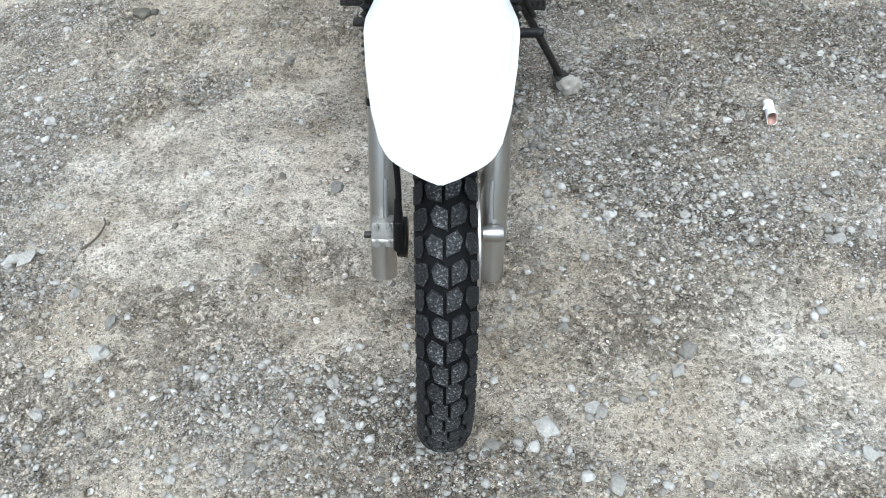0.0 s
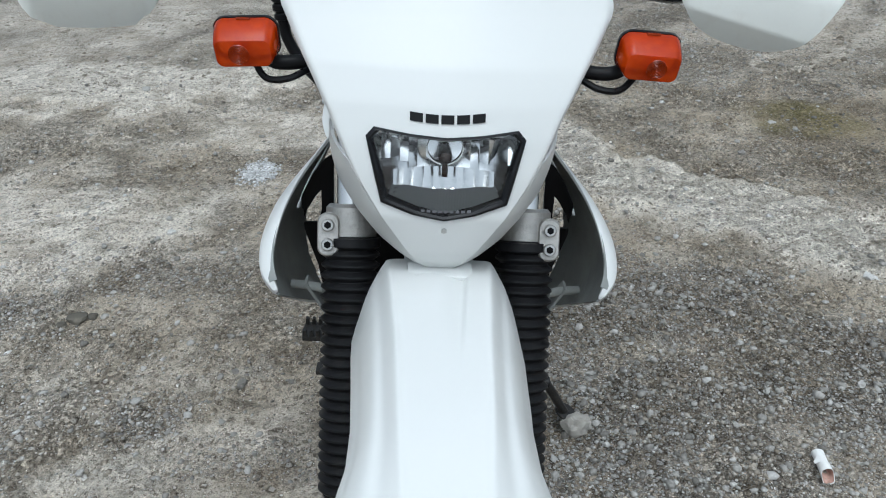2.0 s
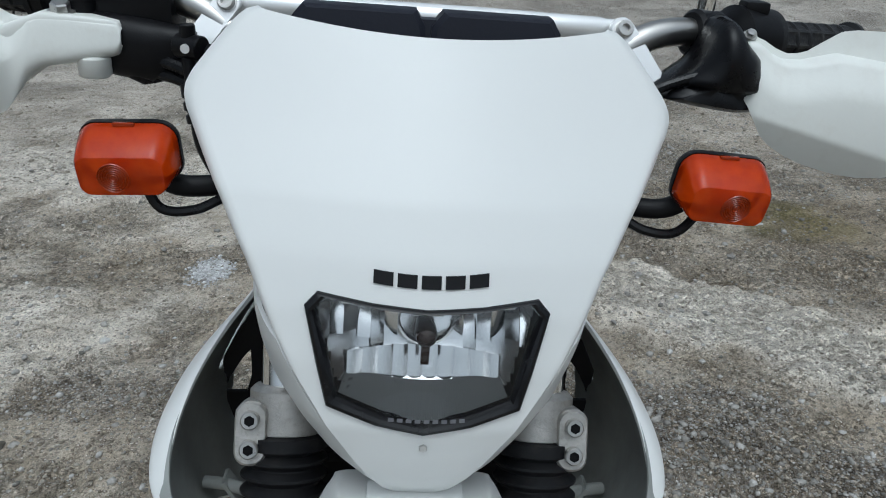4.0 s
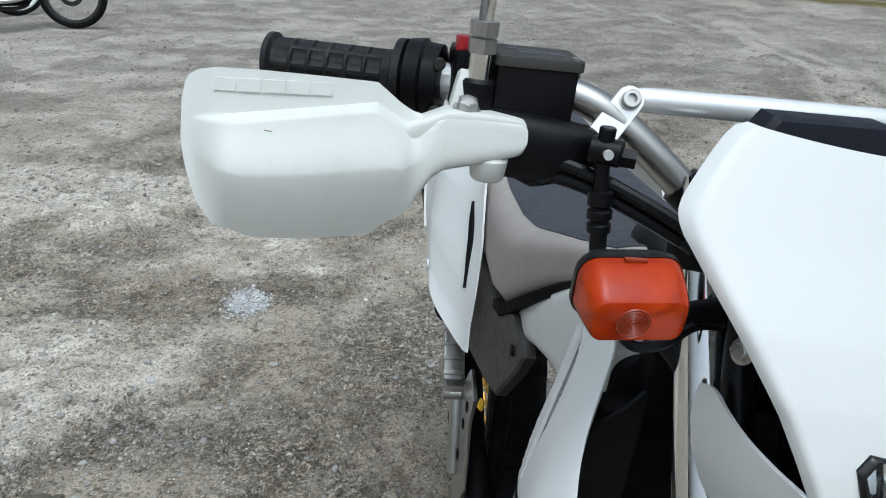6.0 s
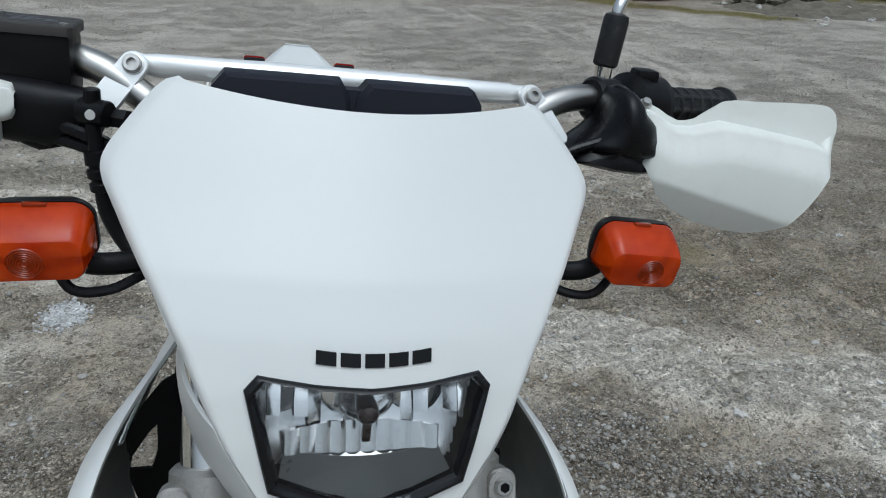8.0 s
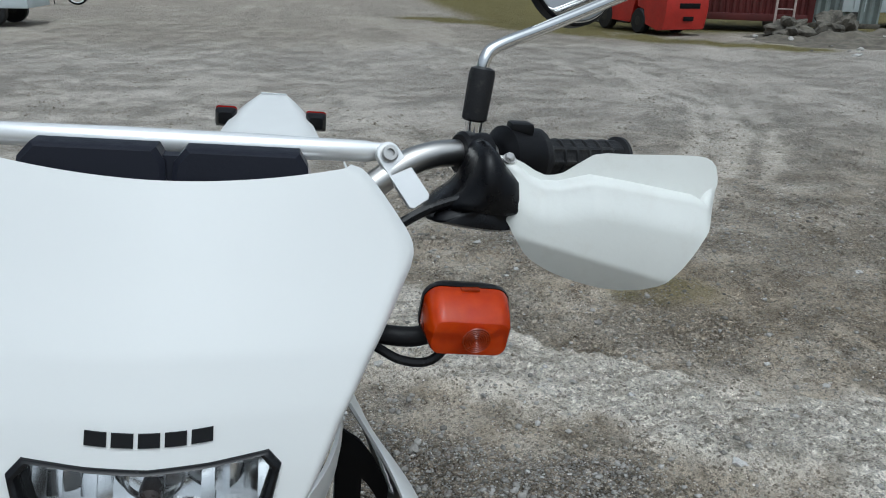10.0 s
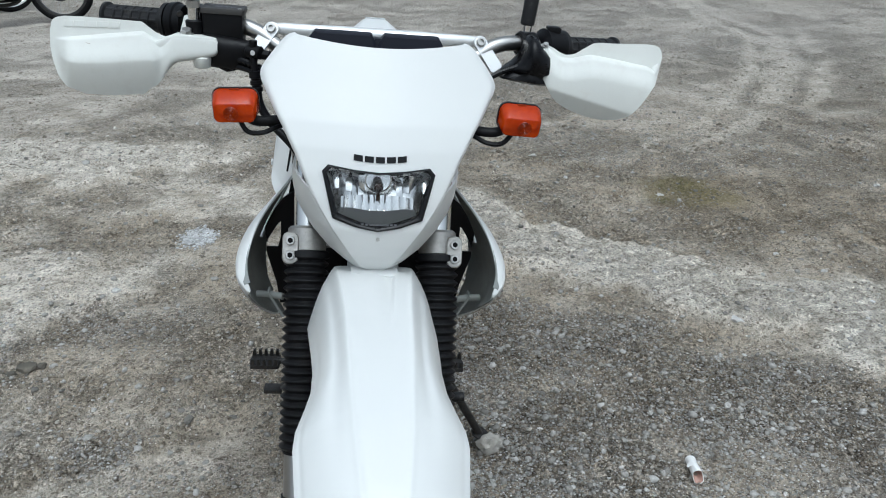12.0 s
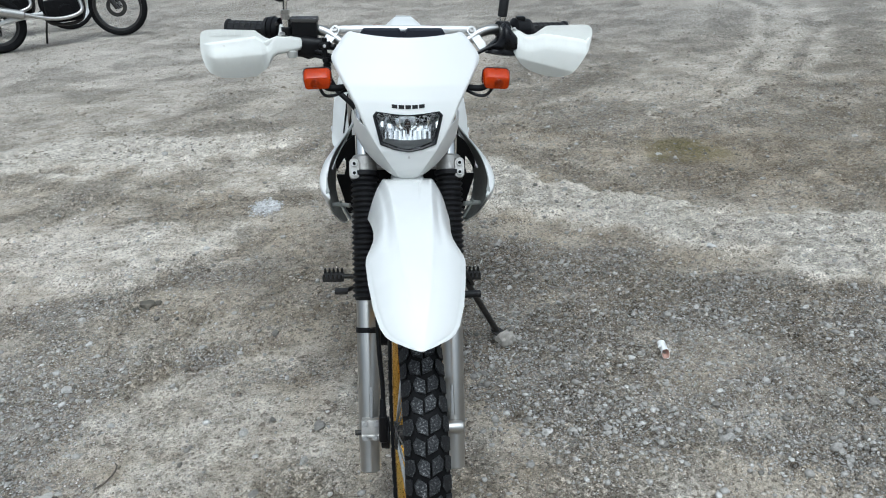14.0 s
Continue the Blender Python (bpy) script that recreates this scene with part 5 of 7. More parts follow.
# dark cover behind the cowl
for x0, x1 in ((-0.100, -0.0068), (-0.0015, 0.090)):
    bm = bmesh.new()
    out = [(x0 - 0.006, 1.085), (x0, 1.150), (x0 + 0.008, 1.1595), (x1 - 0.006, 1.1595), (x1, 1.150), (x1 + 0.003, 1.085)]
    prism(bm, out, lambda a, b, h: V(a, 0.392 - h - 0.25 * (1.16 - b), b), 0.022, 0.004)
    part("meter_cover", bm, PAD, moto, "dark blue-black meter cover")
bm = bmesh.new()
prism(bm, [(-0.010, 1.085), (-0.010, 1.1535), (0.002, 1.1535), (0.002, 1.085)], lambda a, b, h: V(a, 0.390 - h - 0.25 * (1.16 - b), b), 0.013)
part("meter_joint", bm, PAD, moto, "dark joint between the meter covers")
bm = bmesh.new()
box(bm, (0, 0.41, 1.07), (0.16, 0.05, 0.10), 0.012)
part("meter_body", bm, BLACK_PLASTIC, moto)

# turn signals
for s in (-1, 1):
    c = V(-0.1935 if s < 0 else 0.1985, 0.0, 1.0695)
    m = Matrix.Translation((c.x, 0.29, c.z)) @ pose(0, 0, 0, 9, s * 3, 0) @ Matrix.Translation((0, -0.29, 0))
    bm = bmesh.new()

    def ringat(w, h, y, r=0.008, dz=0.0, m=m):
        return [m @ V(a, y, b + dz) for a, b in rounded_rect(w, h, r, 6)]

    rows = loft(bm, [ringat(0.0600, 0.0385, 0.3075, 0.011, -0.0028), ringat(0.0608, 0.0393, 0.3035, 0.0115, -0.0028), ringat(0.0600, 0.0385, 0.3000, 0.0115, -0.0028), ringat(0.0575, 0.0345, 0.2900, 0.010, -0.0042), ringat(0.0545, 0.0285, 0.2805, 0.008, -0.0064), ringat(0.0520, 0.0258, 0.2782, 0.007, -0.0072), ringat(0.0460, 0.0210, 0.2772, 0.006, -0.0074)], caps=False)
    bm.faces.new(rows[-1])
    sig = part("turn_signal", bm, AMBER, moto, "amber turn signal in a black housing", angle=24)
    bm = bmesh.new()
    loft(bm, [ringat(0.0622, 0.0408, 0.305, 0.012, -0.0030), ringat(0.0622, 0.0408, 0.3095, 0.012, -0.0030), ringat(0.055, 0.035, 0.3185, 0.013, -0.004), ringat(0.036, 0.024, 0.325, 0.011, -0.005)])
    part("housing", bm, BLACK_PLASTIC, sig)
    sig.visible_shadow = False
    bm = bmesh.new()
    loft(bm, [ringat(0.056, 0.0345, 0.3025, 0.010, -0.0028), ringat(0.052, 0.031, 0.3035, 0.010, -0.0030), ringat(0.040, 0.022, 0.3045, 0.008, -0.0040), ringat(0.020, 0.012, 0.3048, 0.005, -0.0050)])
    part("reflector", bm, LAMP_WHITE, sig, "pale reflector behind the lens")
    bm = bmesh.new()
    lathe(bm, m @ V(0.004 * s, 0.304, -0.0075), m.to_3x3() @ V(0, -1, 0), [(0, 0.0075), (0.006, 0.0075), (0.010, 0.0085), (0.016, 0.0080), (0.020, 0.0045), (0.021, 0.001)], 20)
    part("bulb", bm, AMBER_IN, sig, "dark amber bulb")
    bm = bmesh.new()
    prof = [(0.0, 0.0004)]
    for k in range(6):
        rr = 0.0016 + 0.0015 * k
        prof += [(0.0002, rr), (0.0009, rr + 0.0005), (0.0002, rr + 0.0010)]
    lathe(bm, m @ V(0.004 * s, 0.27715, -0.0074), m.to_3x3() @ V(0, -1, 0), prof, 32, caps=False)
    part("lens_ripple", bm, AMBER_IN, sig, "moulded rings of the lens")
    bm = bmesh.new()
    box(bm, m @ V(0, 0.302, 0.0172), (0.013, 0.004, 0.0022), 0.0006)
    part("lens_tab", bm, AMBER_IN, sig)
    bm = bmesh.new()
    box(bm, m @ V(0, 0.303, -0.0245), (0.030, 0.016, 0.008), 0.002)
    tube(bm, [m @ V(-s * 0.004, 0.318, -0.018), (s * 0.172, 0.325, 1.040), (s * 0.140, 0.330, 1.040), (s * 0.105, 0.335, 1.045)], 0.0075, 12, flat=0.7)
    part("stalk", bm, BLACK_PLASTIC, sig, "black rubber stalk")
    bm = bmesh.new()
    tube(bm, [m @ V(0.0, 0.312, -0.028), (s * 0.180, 0.312, 1.027), (s * 0.158, 0.315, 1.026), (s * 0.135, 0.325, 1.034), (s * 0.11, 0.335, 1.03)], 0.0036, 8)
    part("wire", bm, BLACK_GLOSS, sig, "black wire loop")

# handlebar
bm = bmesh.new()
half = [(0, 0.412, 1.05), (0.05, 0.412, 1.05), (0.085, 0.421, 1.068), (0.12, 0.437, 1.097), (0.155, 0.450, 1.124), (0.185, 0.460, 1.140), (0.22, 0.471, 1.1445), (0.28, 0.491, 1.1385), (0.396, 0.531, 1.134)]
tube(bm, [(-a, b, c) for a, b, c in half[:0:-1]] + half, 0.0118, 18, 6)
bar = part("handlebar", bm, ALU, moto, "silver handlebar with a crossbar")
bm = bmesh.new()
rings = []
for x, ry, rz in ((-0.160, 0.006, 0.008), (-0.148, 0.006, 0.008), (-0.143, 0.009, 0.009), (-0.085, 0.0095, 0.0095), (-0.06, 0.011, 0.010), (0.06, 0.011, 0.010), (0.085, 0.0095, 0.0095), (0.141, 0.009, 0.009), (0.146, 0.006, 0.008), (0.158, 0.006, 0.008)):
    rings.append([V(x, 0.462 + ry * math.cos(2 * math.pi * k / 20), 1.144 + rz * math.sin(2 * math.pi * k / 20)) for k in range(20)])
loft(bm, rings)
part("crossbar", bm, ALU_LIGHT, bar, "pale aluminium crossbar")
for s in (-1, 1):
    a, b = V(s * 0.1575, 0.452, 1.144), V(s * 0.1815, 0.440, 1.112)
    d = (b - a).normalized()
    nrm = V(s * 0.05, -0.86, 0.5)
    nrm = (nrm - d * nrm.dot(d)).normalized()
    side = d.cross(nrm)
    bm = bmesh.new()
    out = [(-0.0105 * math.sin(k * math.pi / 8), -0.0105 * math.cos(k * math.pi / 8)) for k in range(9)]
    L = (b - a).length + 0.008
    out += [(L - 0.003, 0.0105), (L, 0.0075), (L, -0.0075), (L - 0.003, -0.0105)]
    prism(bm, out, lambda p, q, h: a + d * p + side * q + nrm * h, 0.005, 0.0008)
    br = part("bracket", bm, ALU_LIGHT, moto, "white-silver crossbar bracket")
    bm = bmesh.new()
    lathe(bm, a + nrm * 0.005, nrm, [(0, 0.0078), (0.0008, 0.0078), (0.001, 0.0068), (0.005, 0.0066), (0.0055, 0.006), (0.0055, 0.0036), (0.002, 0.0034)], 24)
    part("bolt", bm, STEEL, br)
    bm = bmesh.new()
    box(bm, (s * 0.045, 0.405, 1.045), (0.03, 0.04, 0.045), 0.006)
    part("bar_clamp", bm, CAST, bar)


def along_bar(s, x):
    """A place on the grip's straight part, and its way outwards."""
    a, b = V(s * 0.28, 0.491, 1.1385), V(s * 0.425, 0.541, 1.133)
    return a + (b - a) * ((x - 0.28) / 0.145), (b - a).normalized()


for s, inner, outer in ((-1, 0.316, 0.415), (1, 0.300, 0.402)):
    o, d = along_bar(s, inner)
    L = (along_bar(s, outer)[0] - o).length
    bm = bmesh.new()
    prof = [(-0.003, 0.016, 0), (-0.003, 0.0275, 0), (0.003, 0.0275, 0), (0.006, 0.019, 0)]
    st = (L - 0.018) / 6
    for k in range(6):
        h = 0.010 + st * k
        prof += [(h, 0.0186, 0), (h + 0.002, 0.0186, 0), (h + 0.003, 0.0166, 1), (h + st - 0.001, 0.0166, 1)]
    prof += [(L - 0.006, 0.0175, 0), (L - 0.004, 0.0215, 0), (L, 0.0215, 0), (L + 0.001, 0.0195, 0)]
    rings = []
    for h, rr, ribs in prof:
        c = o + d * h
        rings.append([c + (p - c) * (1.10 if ribs and k % 6 < 2 else 1.0) for k, p in enumerate(ring_points(c, d, rr, 48))])
    loft(bm, rings)
    part("grip", bm, RUBBER, bar, "ribbed black rubber grip")

# throttle side
o, d = along_bar(-1, 0.312)
bm = bmesh.new()
lathe(bm, o, -d, [(0, 0.020), (0.002, 0.0285), (0.013, 0.0295), (0.015, 0.027), (0.026, 0.026), (0.028, 0.018)], 32)
box(bm, o - d * 0.016 + V(0, 0.0, -0.024), (0.022, 0.028, 0.018), 0.004)
throttle = part("throttle_housing", bm, BLACK_PLASTIC, moto, "black throttle housing")
for dz in (-0.018, 0.016):
    bm = bmesh.new()
    cyl(bm, o - d * 0.02 + V(0, -0.021, dz), o - d * 0.02 + V(0, -0.0265, dz), 0.0045, seg=16, rim=0.0008)
    part("screw", bm, DARK_STEEL, throttle)
bm = bmesh.new()
cyl(bm, o - d * 0.028, o - d * 0.038, 0.0135, seg=24)
part("spacer", bm, ALU_LIGHT, bar)
o2 = along_bar(-1, 0.272)[0]
bm = bmesh.new()
box(bm, o2 + V(0, -0.002, 0.006), (0.022, 0.040, 0.044), 0.006)
switch = part("kill_switch", bm, BLACK_PLASTIC, moto, "black switch box with a red button")
bm = bmesh.new()
box(bm, o2 + V(-0.004, -0.012, 0.030), (0.012, 0.013, 0.012), 0.002)
part("button", bm, RED_BUTTON, switch, "red button")

bm = bmesh.new()
box(bm, (-0.228, 0.464, 1.1400), (0.058, 0.043, 0.046), 0.004)
master = part("brake_master_cylinder", bm, BLACK_PLASTIC, moto, "black brake fluid reservoir on the handlebar")
bm = bmesh.new()
loft(bm, [[V(x, 0.452 - 0.12 * (x + 0.272) + ry * a, z + rz * b) for a, b in rounded_rect(2, 2, 0.7, 4)] for x, z, ry, rz in ((-0.277, 1.116, 0.010, 0.014), (-0.273, 1.115, 0.016, 0.020), (-0.245, 1.109, 0.020, 0.024), (-0.215, 1.106, 0.020, 0.024), (-0.196, 1.110, 0.015, 0.017), (-0.184, 1.113, 0.0125, 0.0125), (-0.180, 1.113, 0.010, 0.010))])
part("pump_body", bm, BLACK_PLASTIC, master)
bm = bmesh.new()
loft(bm, [[V(-0.208 + a * 0.032 * k, 0.438 + 0.012 * b * k + 0.004 * k, z + 0.012 + 0.004 * a) for a, b in rounded_rect(2, 2, 0.6, 5)] for k, z in ((0.5, 1.072), (0.85, 1.077), (1.0, 1.088), (0.95, 1.098))])
part("lever_boot", bm, BLACK_GLOSS, master)
bm = bmesh.new()
cyl(bm, (-0.269, 0.446, 1.105), (-0.269, 0.446, 1.152), 0.0125, seg=20, rim=0.002)
part("mirror_mount", bm, BLACK_PLASTIC, master)
bm = bmesh.new()
prism(bm, rounded_rect(0.0625, 0.048, 0.004), lambda a, b, h: V(-0.228 + a, 0.464 + b, 1.1625 + h), 0.0075, 0.0012)
lid = part("lid", bm, GREY_PLASTIC, master, "charcoal reservoir lid")
bm = bmesh.new()
for x, y, w in ((-0.236, 0.470, 0.022), (-0.226, 0.463, 0.03), (-0.232, 0.457, 0.016), (-0.214, 0.457, 0.010)):
    box(bm, (x, y, 1.1703), (w, 0.0026, 0.0006))
part("lid_print", bm, TEXT_GREY, master, "illegible raised print")
for x, y in ((-0.252, 0.481), (-0.203, 0.447)):
    bm = bmesh.new()
    cyl(bm, (x, y, 1.169), (x, y, 1.1712), 0.0032, seg=14)
    part("screw", bm, STEEL, master)
bm = bmesh.new()
tube(bm, [(-0.245, 0.434, 1.112), (-0.29, 0.428, 1.104), (-0.34, 0.455, 1.098), (-0.40, 0.488, 1.098)], 0.006, 10, flat=1.4)
part("brake_lever", bm, BLACK_PLASTIC, bar)
bm = bmesh.new()
cyl(bm, (-0.190, 0.421, 1.116), (-0.170, 0.411, 1.116), 0.0095, seg=16, rim=0.001)
cyl(bm, (-0.1815, 0.416, 1.103), (-0.1815, 0.416, 1.133), 0.0058, seg=14, rim=0.001)
cyl(bm, (-0.172, 0.420, 1.112), (-0.158, 0.415, 1.112), 0.0075, seg=6)
cyl(bm, (-0.1815, 0.4135, 1.108), (-0.1795, 0.411, 1.088), 0.0052, seg=14)
lathe(bm, (-0.1797, 0.411, 1.090), (0.12, -0.06, -1), [(0, 0.0055), (0.001, 0.0088), (0.010, 0.0092), (0.0115, 0.0070), (0.013, 0.0070), (0.0145, 0.0090), (0.020, 0.0090), (0.0215, 0.0068), (0.023, 0.0068), (0.0245, 0.0086), (0.030, 0.0086), (0.031, 0.006)], 18)
tube(bm, [(-0.1762, 0.409, 1.062), (-0.172, 0.407, 1.040), (-0.155, 0.398, 1.015), (-0.118, 0.37, 0.985), (-0.075, 0.33, 0.93)], 0.0062, 12)
hose = part("brake_hose", bm, BLACK_PLASTIC, moto, "black brake hose with banjo joint")
bm = bmesh.new()
cyl(bm, (-0.1815, 0.4115, 1.1165), (-0.1815, 0.4045, 1.1165), 0.0035, seg=12)
part("bolt_head", bm, ALU_LIGHT, hose)
for dz, dx in ((0.0, 0.0), (-0.011, 0.004)):
    bm = bmesh.new()
    tube(bm, [(-0.295, 0.478, 1.118 + dz), (-0.245, 0.452, 1.104 + dz), (-0.19 + dx, 0.424, 1.098 + dz), (-0.125 + dx, 0.393, 1.074 + dz), (-0.085, 0.37, 1.045)], 0.0052, 10)
    part("throttle_cable", bm, BLACK_GLOSS, moto, "black throttle cable")
bm = bmesh.new()
cyl(bm, (-0.113, 0.4335, 1.0915), (-0.102, 0.4285, 1.083), 0.0155, seg=24)
part("cable_clip", bm, BLACK_PLASTIC, bar)
bm = bmesh.new()
cyl(bm, (-0.118, 0.388, 1.072), (-0.110, 0.383, 1.067), 0.0135, seg=20)
part("cable_band", bm, BLACK_PLASTIC, moto)

# clutch side
o, d = along_bar(1, 0.300)
bm = bmesh.new()
lathe(bm, o, -d, [(0, 0.020), (0.003, 0.028), (0.036, 0.029), (0.041, 0.022), (0.046, 0.014)], 30)
box(bm, o - d * 0.02 + V(0, -0.004, 0.028), (0.022, 0.02, 0.012), 0.004)
part("switch_housing", bm, BLACK_PLASTIC, bar, "black switch housing")
bm = bmesh.new()
BOOT = [(0.187, 1.098), (0.198, 1.112), (0.215, 1.124), (0.225, 1.144), (0.228, 1.161), (0.237, 1.164), (0.245, 1.159), (0.253, 1.146), (0.267, 1.138), (0.274, 1.122), (0.289, 1.108), (0.289, 1.091), (0.262, 1.089), (0.249, 1.089), (0.228, 1.091), (0.208, 1.094), (0.191, 1.097)]
cx, cz = 0.238, 1.113
rings = []
for k, y in ((0.55, 0.474), (0.88, 0.466), (0.98, 0.452), (1.0, 0.438), (0.97, 0.424), (0.88, 0.413), (0.72, 0.406), (0.48, 0.402), (0.22, 0.401)):
    ring = []
    for i, (a, b) in enumerate(BOOT):
        (p, q), (e, f) = BOOT[i - 1], BOOT[(i + 1) % len(BOOT)]
        for w0, w1, w2 in ((0.36, 0.62, 0.02), (0.10, 0.80, 0.10), (0.02, 0.62, 0.36)):
            x, z = w0 * p + w1 * a + w2 * e, w0 * q + w1 * b + w2 * f
            x, z = cx + (x - cx) * k, cz + (z - cz) * k
            crease = 0.010 * math.exp(-((z - 1.106 + 0.10 * (x - 0.24)) / 0.0045) ** 2) * smooth01((0.45 - y) / 0.02)
            ring.append(V(x, y + crease + 0.25 * max(x - 0.25, 0), z))
    rings.append(ring)
loft(bm, rings)
part("clutch_cover", bm, BLACK_GLOSS, bar, "lumpy black rubber clutch cover", angle=60)
bm = bmesh.new()
cyl(bm, (0.222, 0.470, 1.1445), (0.250, 0.480, 1.1425), 0.0195, seg=24, rim=0.003)
part("clutch_perch", bm, BLACK_PLASTIC, bar)
bm = bmesh.new()
tube(bm, [(0.262, 0.440, 1.102), (0.30, 0.445, 1.1), (0.35, 0.470, 1.098), (0.40, 0.49, 1.098)], 0.006, 10, flat=1.4)
part("clutch_lever", bm, BLACK_PLASTIC, bar, "black clutch lever")
bm = bmesh.new()
tube(bm, [(0.215, 0.418, 1.118), (0.185, 0.418, 1.106), (0.155, 0.405, 1.090), (0.12, 0.385, 1.06)], 0.0045, 10)
part("clutch_cable", bm, BLACK_GLOSS, moto, "black clutch cable")

# mirrors
bm = bmesh.new()
cyl(bm, (-0.269, 0.446, 1.150), (-0.269, 0.446, 1.170), 0.0085, seg=18)
cyl(bm, (-0.269, 0.446, 1.186), (-0.268, 0.447, 1.208), 0.0052, seg=14)
tube(bm, [(-0.268, 0.447, 1.205), (-0.267, 0.449, 1.235), (-0.272, 0.46, 1.256), (-0.30, 0.475, 1.27)], 0.0052, 12)
stem = part("mirror", bm, CHROME, moto, "rear-view mirror on a chrome stem")
for z in (1.169, 1.180):
    bm = bmesh.new()
    cyl(bm, (-0.269, 0.446, z), (-0.269, 0.446, z + 0.0095), 0.0102, seg=6)
    part("nut", bm, STEEL, stem)
bm = bmesh.new()
m = pose(-0.296, 0.462, 1.262, 12, 38, 0)
loft(bm, [[m @ V(a * k, y, b * k) for a, b in rounded_rect(0.125, 0.085, 0.03, 6)] for k, y in ((0.6, -0.022), (0.9, -0.014), (1.0, -0.002), (1.0, 0.006))])
part("mirror_head", bm, BLACK_PLASTIC, stem, "black mirror shell")

bm = bmesh.new()
cyl(bm, (0.235, 0.480, 1.150), (0.236, 0.4805, 1.180), 0.0078, seg=18)
tube(bm, [(0.239, 0.482, 1.212), (0.241, 0.484, 1.226), (0.252, 0.490, 1.236), (0.30, 0.512, 1.254), (0.37, 0.545, 1.281), (0.400, 0.560, 1.293), (0.412, 0.570, 1.304), (0.405, 0.585, 1.316), (0.385, 0.59, 1.322)], 0.0056, 14, 8)
stem = part("mirror", bm, CHROME, moto, "rear-view mirror on a bent chrome stem")
bm = bmesh.new()
lathe(bm, (0.2355, 0.480, 1.172), (0.08, 0.04, 1.0), [(0, 0.009), (0.002, 0.0112), (0.040, 0.0115), (0.045, 0.0105), (0.047, 0.006)], 22)
part("boot", bm, RUBBER, stem, "black rubber boot")
m = pose(0.350, 0.598, 1.312, -14, 0, 12)
bm = bmesh.new()
loft(bm, [[m @ V(0.054 * k * math.cos(2 * math.pi * i / 40), y, 0.060 * k * math.sin(2 * math.pi * i / 40)) for i in range(40)] for k, y in ((0.97, -0.006), (1.0, -0.004), (1.0, 0.008), (0.8, 0.02), (0.3, 0.026))])
part("mirror_head", bm, BLACK_PLASTIC, stem, "black mirror shell")
bm = bmesh.new()
loft(bm, [[m @ V(0.051 * k * math.cos(2 * math.pi * i / 40), y, 0.057 * k * math.sin(2 * math.pi * i / 40)) for i in range(40)] for k, y in ((1.0, -0.0065), (0.95, -0.0072))])
part("mirror_face", bm, MIRROR, stem, "mirror glass")

# hand guards
GUARD_L = [(0.4565, 1.130, 1.108), (0.456, 1.138, 1.102), (0.453, 1.144, 1.090), (0.447, 1.148, 1.073), (0.436, 1.1505, 1.058), (0.413, 1.1505, 1.047), (0.376, 1.149, 1.045), (0.337, 1.147, 1.0475),
           (0.325, 1.138, 1.058), (0.3195, 1.134, 1.060), (0.313, 1.1305, 1.067), (0.306, 1.1285, 1.077), (0.298, 1.130, 1.089), (0.290, 1.1335, 1.094), (0.272, 1.133, 1.097), (0.247, 1.130, 1.102), (0.238, 1.129, 1.104), (0.2345, 1.127, 1.107), (0.2335, 1.124, 1.111)]
GUARD_R = [(0.4365, 1.148, 1.143), (0.435, 1.156, 1.138), (0.4315, 1.161, 1.129), (0.426, 1.1635, 1.117), (0.420, 1.164, 1.104), (0.412, 1.164, 1.089), (0.404, 1.1635, 1.076), (0.396, 1.163, 1.066), (0.387, 1.1625, 1.059), (0.375, 1.1615, 1.053), (0.36, 1.1605, 1.050), (0.342, 1.160, 1.0505), (0.331, 1.158, 1.0525),
           (0.317, 1.149, 1.0555), (0.306, 1.1415, 1.059), (0.298, 1.139, 1.062), (0.290, 1.138, 1.066), (0.281, 1.141, 1.071), (0.272, 1.146, 1.079), (0.264, 1.149, 1.090), (0.258, 1.150, 1.102), (0.252, 1.151, 1.114), (0.248, 1.149, 1.125)]


def guard_y(x):
    return 0.394 + 0.17 * (0.445 - x) + 0.008 * smooth01((x - 0.43) / 0.03)


